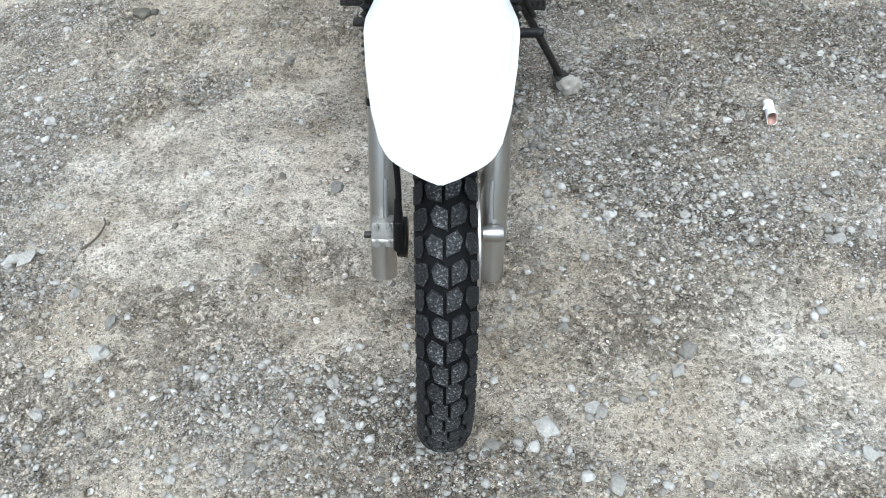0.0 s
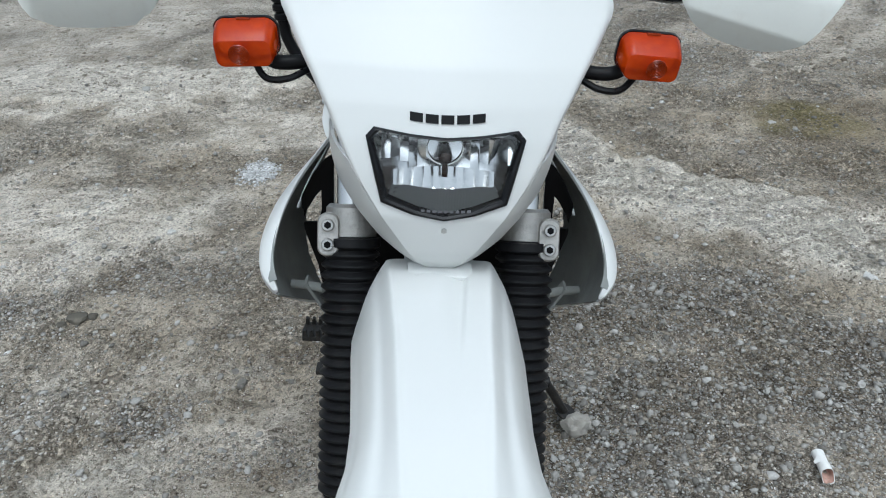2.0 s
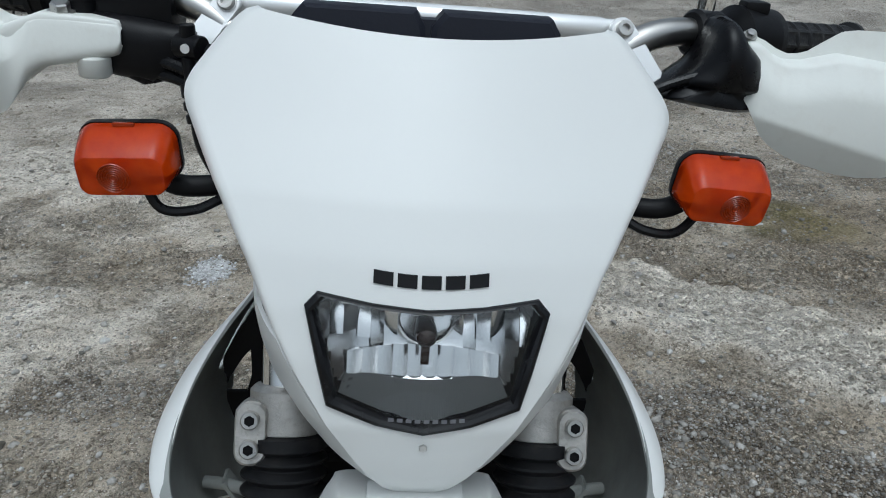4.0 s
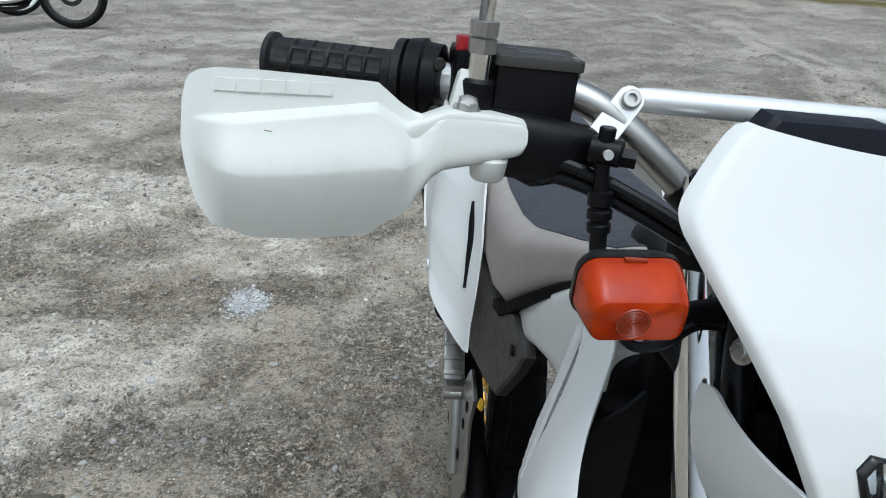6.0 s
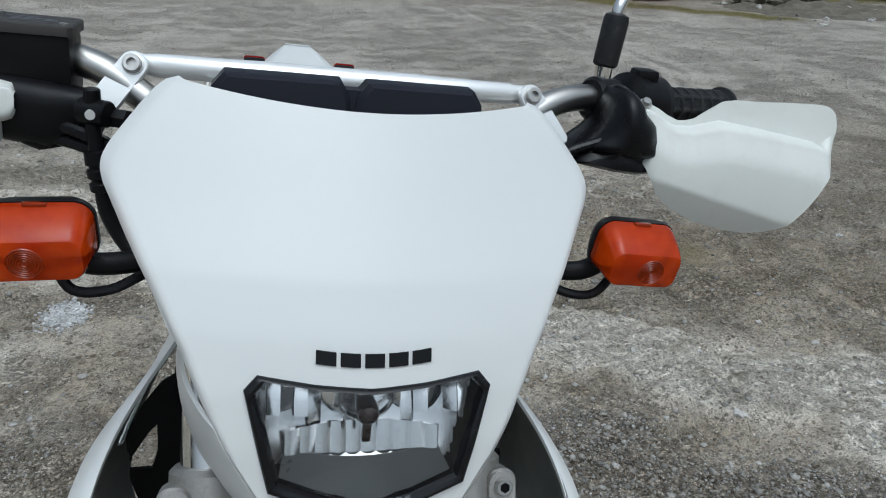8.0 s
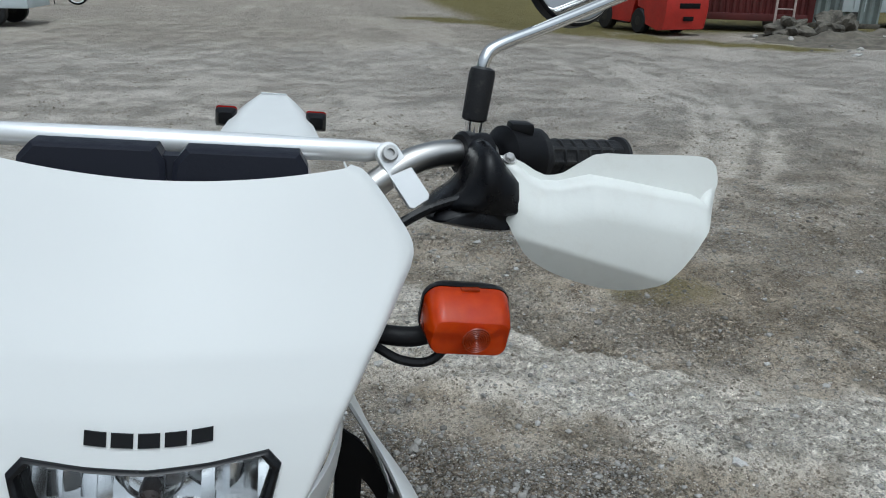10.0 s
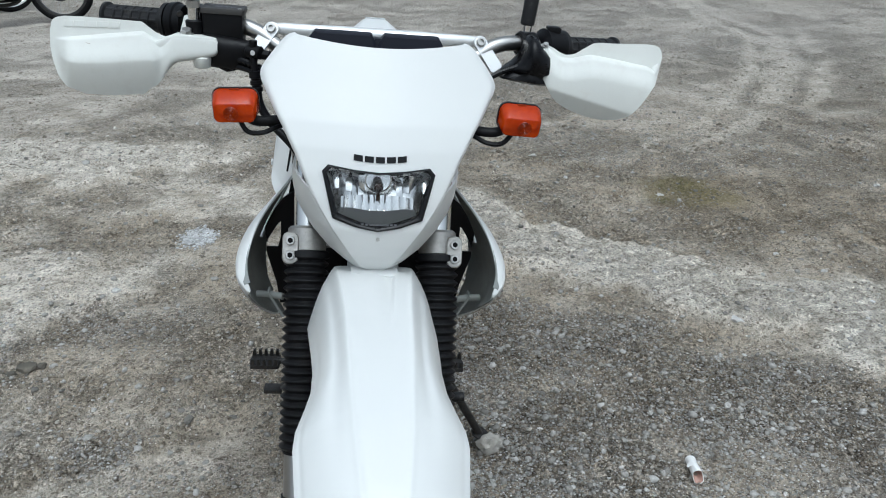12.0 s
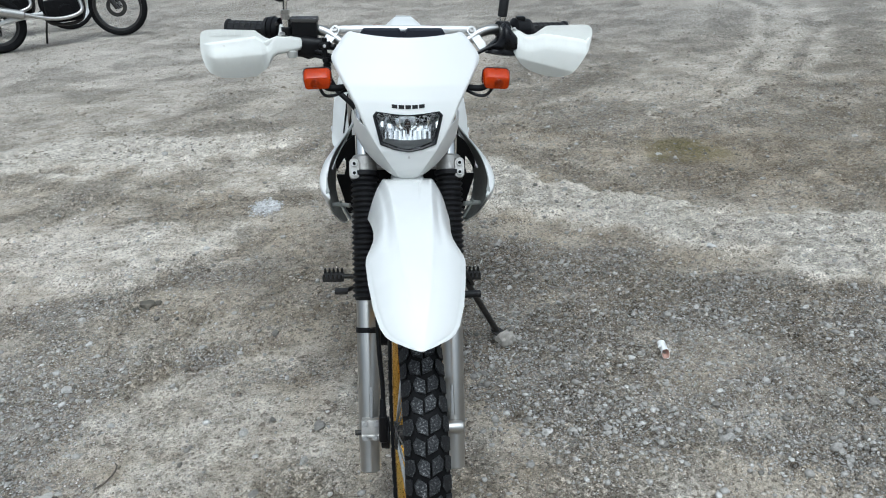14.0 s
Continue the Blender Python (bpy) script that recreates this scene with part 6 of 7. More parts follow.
def guard_place(u, v, s, table):
    hi, lo = table[0][0], table[-1][0]
    x = hi - (hi - lo) * u
    top = interp([(a, b) for a, b, c in table], x)
    bot = interp([(a, c) for a, b, c in table], x)
    crease = 1.139 - 0.115 * (x - 0.30) if s < 0 else interp([(0.25, 1.149), (0.263, 1.144), (0.274, 1.136), (0.285, 1.132), (0.300, 1.1325), (0.327, 1.140), (0.36, 1.137), (0.412, 1.131), (0.424, 1.126), (0.434, 1.112)], x)
    crease = min(max(crease, bot + 0.3 * (top - bot)), top - (0.12 if s < 0 else 0.045) * (top - bot))
    z = bot + (crease - bot) * v / 0.75 if v < 0.75 else crease + (top - crease) * (v - 0.75) / 0.25
    arm = smooth01((0.315 - x) / 0.02) * (1 - (2 * v - 1) ** 4) ** 0.5 if s < 0 else 0.0
    d = min(max((crease - z) / max(crease - bot, 1e-4), 0), 1)
    edge = smooth01((hi - 0.004 - x) / 0.030) * smooth01((x - lo - 0.06) / 0.03)
    body = 0.0085 * smooth01((crease - z) / 0.0036) + 0.0070 * smooth01(d / 0.42) - 0.62 * max(d - 0.42, 0) ** 1.25 * (crease - bot)
    y = guard_y(x) - 0.3 * (1.10 - z) - body * edge - 0.012 * arm
    if s > 0:
        swell = (0.0125 * smooth01((crease - z) / 0.0026) + 0.0065 * smooth01((crease - z) / 0.03)) * smooth01((hi - 0.003 - x) / 0.014) * smooth01((x - lo + 0.004) / 0.02)
        y = guard_y(x) - 0.3 * (1.10 - z) - swell + 2.4 * max(1.124 - z, 0) ** 2 + 0.5 * max(1.080 - z - 0.22 * (x - 0.32), 0)
    return V(s * x, y, z)


for s, table in ((-1, GUARD_L), (1, GUARD_R)):
    bm = bmesh.new()
    grid(bm, lambda u, v: guard_place(u, v, s, table), 110, 72)
    thicken(bm, 0.004)
    if s < 0:
        arm = [(0.318, 0.052), (0.29, 0.042), (0.262, 0.036), (0.242, 0.029), (0.2365, 0.026), (0.2345, 0.020)]
        loft(bm, [[V(s * x, guard_y(x) + 0.008 + 0.014 * a, 0.5 * (interp([(p, q) for p, q, r in table], x) + interp([(p, r) for p, q, r in table], x)) + h * b) for a, b in rounded_rect(1.6, 0.95, 0.2)] for x, h in arm])
        cyl(bm, (s * 0.257, guard_y(0.257) + 0.004, 1.103), (s * 0.257, guard_y(0.257) + 0.004, 1.086), 0.0135, 0.012, 24, 0.002)
        box(bm, (-0.281, guard_y(0.279) + 0.022, 1.142), (0.009, 0.012, 0.030), 0.003, pose(0, 0, 0, -20, 14, 0))
    guard = part("hand_guard", bm, WHITE_GUARD, moto, "white plastic hand guard", angle=48)
    for j in range(5):
        bm = bmesh.new()
        x = (0.366 + 0.0146 * j) if s < 0 else (0.356 + 0.0112 * j)
        w = 0.0125 if s < 0 else 0.0095
        z0, z1 = (1.1375, 1.1450) if s < 0 else (1.1490, 1.1550)
        prism(bm, [(x, z0), (x + w, z0), (x + w, z1), (x, z1)], lambda p, q, h: V(s * p, guard_y(p) - 0.3 * (1.10 - q) + 0.0004 - h, q), 0.0018)
        part("raised_mark", bm, WHITE_GUARD, guard, "raised white moulded mark")
    bm = bmesh.new()
    if s < 0:
        hexbolt(bm, (-0.277, guard_y(0.277) + 0.008, 1.1315), (0.06, -0.35, 1), 0.0072, 0.010)
    else:
        hexbolt(bm, (0.257, 0.432, 1.150), (0, -0.6, 1), 0.0042, 0.005)
    part("bolt", bm, STEEL, guard)
    if s < 0:
        for x, z, w in ((0.403, 1.1185, 0.005), (0.388, 1.098, 0.007), (0.366, 1.0985, 0.003), (0.362, 1.1003, 0.0015)):
            bm = bmesh.new()
            box(bm, (-x, guard_y(x) - 0.3 * (1.10 - z) - 0.0147 + 0.0004, z), (w, 0.0006, 0.0006), 0.0, pose(0, 0, 0, 0, 4 - 900 * (w - 0.006), 0))
            part("scuff", bm, SCUFF, guard, "small brown scuff")


# cowl fixing
bm = bmesh.new()
cyl(bm, (-0.085, 0.310, 1.028), (-0.112, 0.302, 1.031), 0.005, seg=18)
hexbolt(bm, (-0.112, 0.302, 1.031), (-1, -0.35, 0.25), 0.0062, 0.006)
part("cowl_bolt", bm, STEEL, moto, "zinc bolt that holds the cowl")

# tank shrouds
SHROUD_TOP = [(0.258, 0.174, 0.806), (0.262, 0.178, 0.816), (0.272, 0.181, 0.826), (0.288, 0.182, 0.838), (0.315, 0.179, 0.857), (0.353, 0.171, 0.874), (0.392, 0.157, 0.890), (0.44, 0.134, 0.914), (0.47, 0.117, 0.932), (0.50, 0.112, 0.944), (0.54, 0.114, 0.944), (0.60, 0.122, 0.910)]
SHROUD_LOW = [(0.258, 0.170, 0.803), (0.262, 0.1735, 0.797), (0.272, 0.1765, 0.790), (0.30, 0.177, 0.768), (0.37, 0.169, 0.712), (0.435, 0.153, 0.660), (0.46, 0.150, 0.662), (0.52, 0.142, 0.70), (0.60, 0.132, 0.80)]


def eased(table, y):
    """The table's value with its corners rounded off."""
    w = min(0.020, 0.5 * (y - 0.258))
    return sum(k * interp(table, y + w * d) for d, k in ((-1, 0.1), (-0.6, 0.2), (-0.2, 0.2), (0.2, 0.2), (0.6, 0.2), (1, 0.1)))


def shroud_place(u, v, s, off=0.0):
    y = 0.258 + 0.33 * u
    xt, zt = eased([(a, b) for a, b, c in SHROUD_TOP], y), eased([(a, c) for a, b, c in SHROUD_TOP], y)
    xl, zl = eased([(a, b) for a, b, c in SHROUD_LOW], y), eased([(a, c) for a, b, c in SHROUD_LOW], y)
    bulge = eased([(0.258, 0.002), (0.265, 0.007), (0.28, 0.012), (0.31, 0.018), (0.36, 0.026), (0.40, 0.038), (0.44, 0.049), (0.48, 0.046), (0.52, 0.030), (0.60, 0.010)], y)
    x = xt + (xl - xt) * v + bulge * math.sin(math.pi * v ** interp([(0.30, 0.62), (0.36, 0.78), (0.43, 1.0), (0.60, 1.0)], y)) ** interp([(0.34, 0.75), (0.50, 0.95)], y)
    x += 0.009 * smooth01((0.47 - y) / 0.10) * (0.45 + 0.55 * smooth01(v / 0.22))
    return V(s * (x - off), y, zt + (zl - zt) * v)


def shroud_x(y, z):
    """How far out the shroud's skin lies at this place."""
    zt, zl = eased([(a, c) for a, b, c in SHROUD_TOP], y), eased([(a, c) for a, b, c in SHROUD_LOW], y)
    return shroud_place((y - 0.258) / 0.33, min(max((zt - z) / (zt - zl), 0.0), 1.0), 1).x


VENT = [(0.530, 0.919), (0.490, 0.893), (0.458, 0.853), (0.440, 0.809), (0.451, 0.803), (0.471, 0.842), (0.503, 0.882)]
BEHIND = [(0.448, 0.64), (0.460, 0.74), (0.474, 0.80), (0.504, 0.86), (0.541, 0.915), (0.565, 0.97), (0.70, 0.97), (0.70, 0.64)]


def cut_shroud(bm):
    """Takes the slanting slit and the part behind the rear edge out of the skin."""
    bmesh.ops.delete(bm, geom=[f for f in bm.faces if any(inside(f.calc_center_median().yz, p) for p in (VENT, BEHIND))], context="FACES")
    trim_openings(bm, [VENT, BEHIND])


def trim_openings(bm, polys, ax="y", reach=0.006):
    """Draws the ragged border of openings on to their outlines."""
    for v in {v for e in bm.edges if e.is_boundary for v in e.verts}:
        p = abs(v.co.x) if ax == "x" else v.co.y
        best = None
        for poly in polys:
            for (a, b), (c, d) in zip(poly, poly[1:] + poly[:1]):
                t = min(max(((p - a) * (c - a) + (v.co.z - b) * (d - b)) / ((c - a) ** 2 + (d - b) ** 2), 0), 1)
                q = (a + (c - a) * t, b + (d - b) * t)
                g = math.hypot(q[0] - p, q[1] - v.co.z)
                if best is None or g < best[0]:
                    best = (g, q)
        if best[0] < reach:
            if ax == "x":
                v.co.x = math.copysign(best[1][0], v.co.x)
            else:
                v.co.y = best[1][0]
            v.co.z = best[1][1]


for s in (-1, 1):
    bm = bmesh.new()
    grid(bm, lambda u, v: shroud_place(u, v ** 1.5, s), 84, 72)
    for k in range(4):
        bmesh.ops.smooth_vert(bm, verts=[v for v in bm.verts if not v.is_boundary], factor=0.5, use_axis_x=True)
    cut_shroud(bm)
    thicken(bm, 0.0035)
    shroud = part("tank_shroud", bm, WHITE, moto, "white plastic tank shroud", angle=45)
    shroud.matrix_basis = Matrix.Translation((0.003, 0, 0))
    bm = bmesh.new()
    grid(bm, lambda u, v: shroud_place(0.015 + u * 0.97, 0.02 + v * 0.96, s, 0.006), 84, 70)
    cut_shroud(bm)
    thicken(bm, 0.002)
    part("inner_liner", bm, LINER, shroud, "dusty grey inner face")
    # black strip laid on the skin as the dark of a crease
    for run, wide in (([(0.452, 0.798), (0.425, 0.805), (0.395, 0.818), (0.362, 0.832)], 0.0022),):
        bm = bmesh.new()
        rows = []
        for k, p in enumerate(spline([V(0, a, b) for a, b in run], 6)):
            w = wide * min(smooth01((k + 1) / 7), smooth01((19 - k) / 8)) + 0.0004
            ring = []
            for off, h in ((-w, -0.002), (-w, 0.0012), (w, 0.0012), (w, -0.002)):
                ring.append(V(s * (shroud_x(p.y, p.z + off) + h), p.y, p.z + off))
            rows.append(ring)
        loft(bm, rows)
        part("slot", bm, ENGINE_AND_GAPS, shroud, "narrow black slot")
    bm = bmesh.new()
    hole = [(0.170, 0.805), (0.170, 0.815), (0.154, 0.842), (0.147, 0.850), (0.147, 0.822), (0.152, 0.804)]

    def web_xz(u, v):
        z = 0.70 + 0.22 * v
        xo = interp([(0.70, 0.149), (0.74, 0.155), (0.795, 0.170), (0.84, 0.172), (0.87, 0.157), (0.89, 0.143), (0.905, 0.121), (0.92, 0.108)], z)
        return 0.105 + (xo - 0.105) * u, z

    grid(bm, lambda u, v: V(s * web_xz(u, v)[0], 0.420 - 0.10 * (web_xz(u, v)[0] - 0.12), web_xz(u, v)[1]), 60, 70, lambda u, v: not inside(web_xz(u, v), hole))
    trim_openings(bm, [hole], "x", 0.0035)
    thicken(bm, 0.004)
    part("inner_web", bm, BLACK_PLASTIC, shroud, "black inner bracket")
    # filler boxes added to keep the cavity behind the web dark
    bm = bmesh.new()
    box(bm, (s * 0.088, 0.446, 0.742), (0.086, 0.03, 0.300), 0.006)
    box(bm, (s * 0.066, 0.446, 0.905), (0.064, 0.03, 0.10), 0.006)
    part("cavity_filler", bm, ENGINE_AND_GAPS, moto, "black filler boxes added beside the frame")
    bm = bmesh.new()
    tube(bm, [(s * 0.138, 0.34, 0.752), (s * 0.16, 0.35, 0.750), (s * 0.18, 0.355, 0.748)], 0.0055, 12)
    box(bm, (s * 0.150, 0.352, 0.735), (0.004, 0.02, 0.05), 0.001, pose(0, 0, 0, 0, s * 28, 0))
    part("stay", bm, LINER, shroud)


# tank, seat and side panels
def body_loft(bm, stations, seg=28, power=2.6, top=None):
    """stations: y, half width, bottom, top."""
    rings = []
    for y, w, z0, z1 in stations:
        c, h = (z0 + z1) / 2, (z1 - z0) / 2
        ring = []
        for k in range(seg):
            a = 2 * math.pi * k / seg
            ca, sa = math.cos(a), math.sin(a)
            q = top if top and sa > 0 else power
            ring.append(V(w * math.copysign(abs(ca) ** (2 / q), ca), y, c + h * math.copysign(abs(sa) ** (2 / q), sa)))
        rings.append(ring)
    loft(bm, rings)


bm = bmesh.new()
body_loft(bm, [(0.468, 0.06, 0.87, 0.94), (0.485, 0.10, 0.845, 0.955), (0.52, 0.124, 0.835, 0.962), (0.555, 0.133, 0.828, 0.952), (0.60, 0.136, 0.824, 0.922), (0.65, 0.137, 0.812, 0.888), (0.69, 0.137, 0.796, 0.862), (0.715, 0.136, 0.795, 0.843), (0.728, 0.133, 0.80, 0.832), (0.733, 0.12, 0.81, 0.82)], seg=48, power=6.5)
part("fuel_tank", rear(bm), WHITE, moto, "white fuel tank")
# plate added to keep the gap before the white tank dark
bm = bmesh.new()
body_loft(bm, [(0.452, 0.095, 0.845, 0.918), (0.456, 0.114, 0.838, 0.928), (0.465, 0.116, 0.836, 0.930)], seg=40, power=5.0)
part("tank_dark_plate", rear(bm), ENGINE_AND_GAPS, moto, "black plate added to hide the tank front")
bm = bmesh.new()
lathe(bm, (0, 0.50, 0.958), (0, 0.05, 1), [(0, 0.05), (0.012, 0.05), (0.03, 0.032), (0.036, 0.028), (0.04, 0.015)], 28)
part("fuel_cap", rear(bm), BLACK_PLASTIC, moto, "black fuel cap")
bm = bmesh.new()
body_loft(bm, [(0.525, 0.040, 0.955, 0.985), (0.540, 0.062, 0.95, 0.998), (0.57, 0.074, 0.95, 1.006), (0.60, 0.070, 0.95, 1.003), (0.63, 0.055, 0.955, 0.992), (0.645, 0.030, 0.965, 0.982)], seg=36, power=3.0)
part("tank_cover", rear(bm), BLACK_PLASTIC, moto, "black plastic cover over the tank top")
bm = bmesh.new()
SEAT = [(0.545, 0.05, 0.955, 0.983), (0.56, 0.112, 0.948, 0.988), (0.59, 0.130, 0.925, 0.983), (0.62, 0.139, 0.905, 0.976), (0.66, 0.147, 0.876, 0.964), (0.70, 0.1515, 0.848, 0.952), (0.745, 0.1535, 0.815, 0.938), (0.765, 0.1535, 0.803, 0.934), (0.83, 0.153, 0.786, 0.920), (0.95, 0.147, 0.785, 0.912), (1.10, 0.135, 0.80, 0.912), (1.25, 0.12, 0.85, 0.925), (1.42, 0.095, 0.90, 0.95), (1.46, 0.06, 0.91, 0.945)]
body_loft(bm, SEAT, seg=72, power=6.0, top=3.2)
seat = part("seat", rear(bm), SEAT_GREY, moto, "grey vinyl seat with a dark top")
for s in (-1, 1):
    bm = bmesh.new()
    prism(bm, [(0.545, 0.962), (0.62, 0.909), (0.70, 0.852), (0.765, 0.807), (0.80, 0.797), (0.80, 0.785), (0.763, 0.791), (0.70, 0.836), (0.62, 0.894), (0.545, 0.946)], lambda a, b, h: V(s * (interp([(0.545, 0.100), (0.62, 0.126), (0.70, 0.138), (0.80, 0.141)], a) + h), a, b), 0.011, 0.002)
    part("seat_base", rear(bm), ENGINE_AND_GAPS, seat, "black rim of the seat base")
bm = bmesh.new()


def seat_top(u, v):
    y = 0.56 + 0.88 * v
    w = interp([(0.56, 0.098), (0.59, 0.116), (0.62, 0.122), (0.70, 0.128), (0.80, 0.124), (0.95, 0.118), (1.2, 0.10), (1.44, 0.07)], y)
    x = (2 * u - 1) * w
    hw, z0, z1 = (interp([(q[0], q[k]) for q in SEAT], y) for k in (1, 2, 3))
    return V(x, y, (z0 + z1) / 2 + (z1 - z0) / 2 * (1 - min(abs(x) / hw, 0.999) ** 3.2) ** (1 / 3.2) + 0.0012)


grid(bm, seat_top, 24, 40)
thicken(bm, 0.004)
part("seat_top", rear(bm), SEAT_DARK, seat, "dark blue-black vinyl top")
for s in (-1, 1):
    bm = bmesh.new()
    out = [(0.99, 0.797), (0.805, 0.788), (0.748, 0.806), (0.71, 0.824), (0.690, 0.818), (0.662, 0.812), (0.650, 0.800), (0.672, 0.765), (0.740, 0.684), (0.80, 0.666), (0.96, 0.635)]
    prism(bm, out, lambda a, b, h: V(s * (0.127 + h + 0.03 * (a - 0.7)), a, b), 0.016, 0.004)
    pan = part("side_panel", rear(bm), GREY_PLASTIC, moto, "charcoal plastic side panel")
    bm = bmesh.new()
    cyl(bm, (s * 0.141, 0.690, 0.785), (s * 0.1455, 0.690, 0.785), 0.007, seg=18)
    part("screw", rear(bm), ENGINE_AND_GAPS, pan)
    bm = bmesh.new()

    def cover(u, v):
        y0 = interp([(0, 0.815), (0.12, 0.840), (0.33, 0.860), (0.6, 0.905), (1, 0.985)], v)
        y1 = interp([(0, 1.16), (0.3, 1.30), (1, 1.46)], v)
        z0 = interp([(0, 0.702), (0.04, 0.697), (0.12, 0.698), (0.3, 0.712), (0.5, 0.735), (0.8, 0.77), (1, 0.80)], u)
        z1 = interp([(0, 0.905), (0.4, 0.91), (1, 0.94)], u) - (0.045 if s > 0 else 0.0)
        y = y0 + (y1 - y0) * u
        z = z0 + (z1 - z0) * v
        edge = interp([(0.64, 0.176), (0.70, 0.175), (0.766, 0.166), (0.82, 0.157), (0.90, 0.150)], z)
        x = edge + 0.045 * smooth01(u / 0.50 + 0.10) * interp([(0.70, 1.0), (0.80, 1.25), (0.87, 1.15), (0.93, 0.4)], z) - 0.001
        return V(s * x, y, z)

    grid(bm, cover, 60, 40)
    thicken(bm, 0.0035)
    cov = part("side_cover", rear(bm), WHITE, moto, "white plastic side cover")
    # black strip on the cover, in place of a slot's inner shade
    bm = bmesh.new()
    rows = []
    for k in range(13):
        v = 0.32 + 0.48 * k / 12
        w = 0.0012 + 0.011 * min(smooth01(k / 8), smooth01((12 - k) / 3))
        c = 0.075 + 0.02 * (v - 0.5)
        rows.append([cover(c - w, v) + V(s * 0.0006, 0, 0), cover(c - w, v) + V(s * 0.0046, 0, 0), cover(c + w, v) + V(s * 0.0046, 0, 0), cover(c + w, v) + V(s * 0.0006, 0, 0)])
    loft(bm, rows)
    part("cover_slot", rear(bm), ENGINE_AND_GAPS, cov, "narrow black strip laid on for a slot")
    bm = bmesh.new()
    cyl(bm, cover(0.42, 0.12) + V(s * 0.001, 0, 0), cover(0.42, 0.12) + V(s * 0.004, 0, 0), 0.008, seg=18)
    part("screw", rear(bm), STICKER, cov)

# tail
bm = bmesh.new()


TAIL_X = 0.025


def tail_place(u, v):
    y = 1.40 + 0.35 * v
    w = interp([(1.40, 0.115), (1.50, 0.104), (1.60, 0.088), (1.68, 0.070), (1.735, 0.054), (1.75, 0.045)], y)
    c = interp([(1.40, 0.945), (1.50, 0.958), (1.60, 0.974), (1.70, 0.984), (1.75, 0.986)], y)
    a = abs(2 * u - 1)
    return V(TAIL_X + (2 * u - 1) * w, y, c - 0.03 * max(a - 0.55, 0) ** 1.5 * 2.2)


grid(bm, tail_place, 24, 24)
thicken(bm, 0.004)
part("rear_fender", rear(bm), WHITE, moto, "white rear fender")
bm = bmesh.new()
prism(bm, rounded_rect(0.062, 0.006, 0.002), lambda a, b, h: V(TAIL_X + a, 1.735 + b, 0.9865 + h), 0.003)
part("fender_mark", rear(bm), STICKER, moto)
for s in (-1, 1):
    bm = bmesh.new()
    loft(bm, [[V(TAIL_X + s * 0.100 + a, y, 0.952 + b) for a, b in rounded_rect(w, h, 0.006)] for w, h, y in ((0.03, 0.026, 1.57), (0.046, 0.040, 1.585), (0.046, 0.040, 1.60))])
    tube(bm, [(TAIL_X + s * 0.085, 1.58, 0.95), (TAIL_X + s * 0.04, 1.58, 0.95)], 0.008, 8)
    sig = part("rear_turn_signal", rear(bm), BLACK_PLASTIC, moto, "dark rear turn signal with a red lens")
    bm = bmesh.new()
    loft(bm, [[V(TAIL_X + s * 0.100 + a, y, 0.954 + b) for a, b in rounded_rect(w, h, 0.006)] for w, h, y in ((0.046, 0.042, 1.60), (0.04, 0.036, 1.625))])
    part("lens", rear(bm), RED_LENS, sig, "red lens")

# frame, engine and running gear
bm = bmesh.new()
tube(bm, [(0, 0.40, 0.90), (0, 0.44, 0.72), (0, 0.48, 0.45), (0, 0.52, 0.28)], 0.018, 12)
for s in (-1, 1):
    tube(bm, [(s * 0.02, 0.42, 0.88), (s * 0.09, 0.7, 0.78), (s * 0.10, 1.0, 0.76), (s * 0.08, 1.4, 0.88)], 0.012, 10)
    tube(bm, [(s * 0.085, 0.92, 0.78), (s * 0.085, 0.90, 0.55), (s * 0.09, 0.86, 0.33)], 0.015, 10)
    tube(bm, [(0, 0.52, 0.28), (s * 0.10, 0.60, 0.25), (s * 0.11, 0.86, 0.33)], 0.013, 10)
part("frame", rear(bm), ENGINE_AND_GAPS, moto, "dark painted tube frame")
bm = bmesh.new()
box(bm, (0, 0.66, 0.36), (0.20, 0.36, 0.24), 0.05, seg=3)
cyl(bm, (-0.135, 0.63, 0.35), (0.125, 0.63, 0.35), 0.085, seg=36, rim=0.012)
engine = part("engine", rear(bm), ENGINE_AND_GAPS, moto, "dark engine with cooling fins")
for k in range(9):
    bm = bmesh.new()
    box(bm, (0, 0.555 - 0.006 * k, 0.50 + 0.027 * k), (0.19, 0.17, 0.007), 0.002)
    part("fin", rear(bm), ENGINE_AND_GAPS, engine)
bm = bmesh.new()
box(bm, (0, 0.54, 0.61), (0.12, 0.11, 0.26), 0.01)
part("cylinder", rear(bm), ENGINE_AND_GAPS, engine)
# black filler blocks for the dark space behind the fork
bm = bmesh.new()
for s in (-1, 1):
    box(bm, (s * 0.066, 0.455, 0.80), (0.035, 0.03, 0.20), 0.01)
part("inner_filler", rear(bm), BLACK_PLASTIC, moto)
bm = bmesh.new()
tube(bm, [(-0.05, 0.46, 0.66), (-0.09, 0.42, 0.52), (-0.11, 0.55, 0.38), (-0.115, 0.8, 0.40), (-0.125, 0.98, 0.55), (-0.14, 1.06, 0.66)], 0.018, 14)
cyl(bm, (-0.15, 1.02, 0.655), (-0.155, 1.42, 0.76), 0.045, 0.05, 24, 0.01)
part("exhaust", rear(bm), ENGINE_AND_GAPS, moto, "black exhaust pipe and silencer")
REAR_HUB = V(0, 1.375, 0.315)
bm = bmesh.new()
rw = wheel(moto, REAR_HUB, "rear_wheel", (0.228, 0.262, 0.292, 0.303), 0.055, GOLD, 36, "gold spoked rear rim")
rw.matrix_basis = BODY
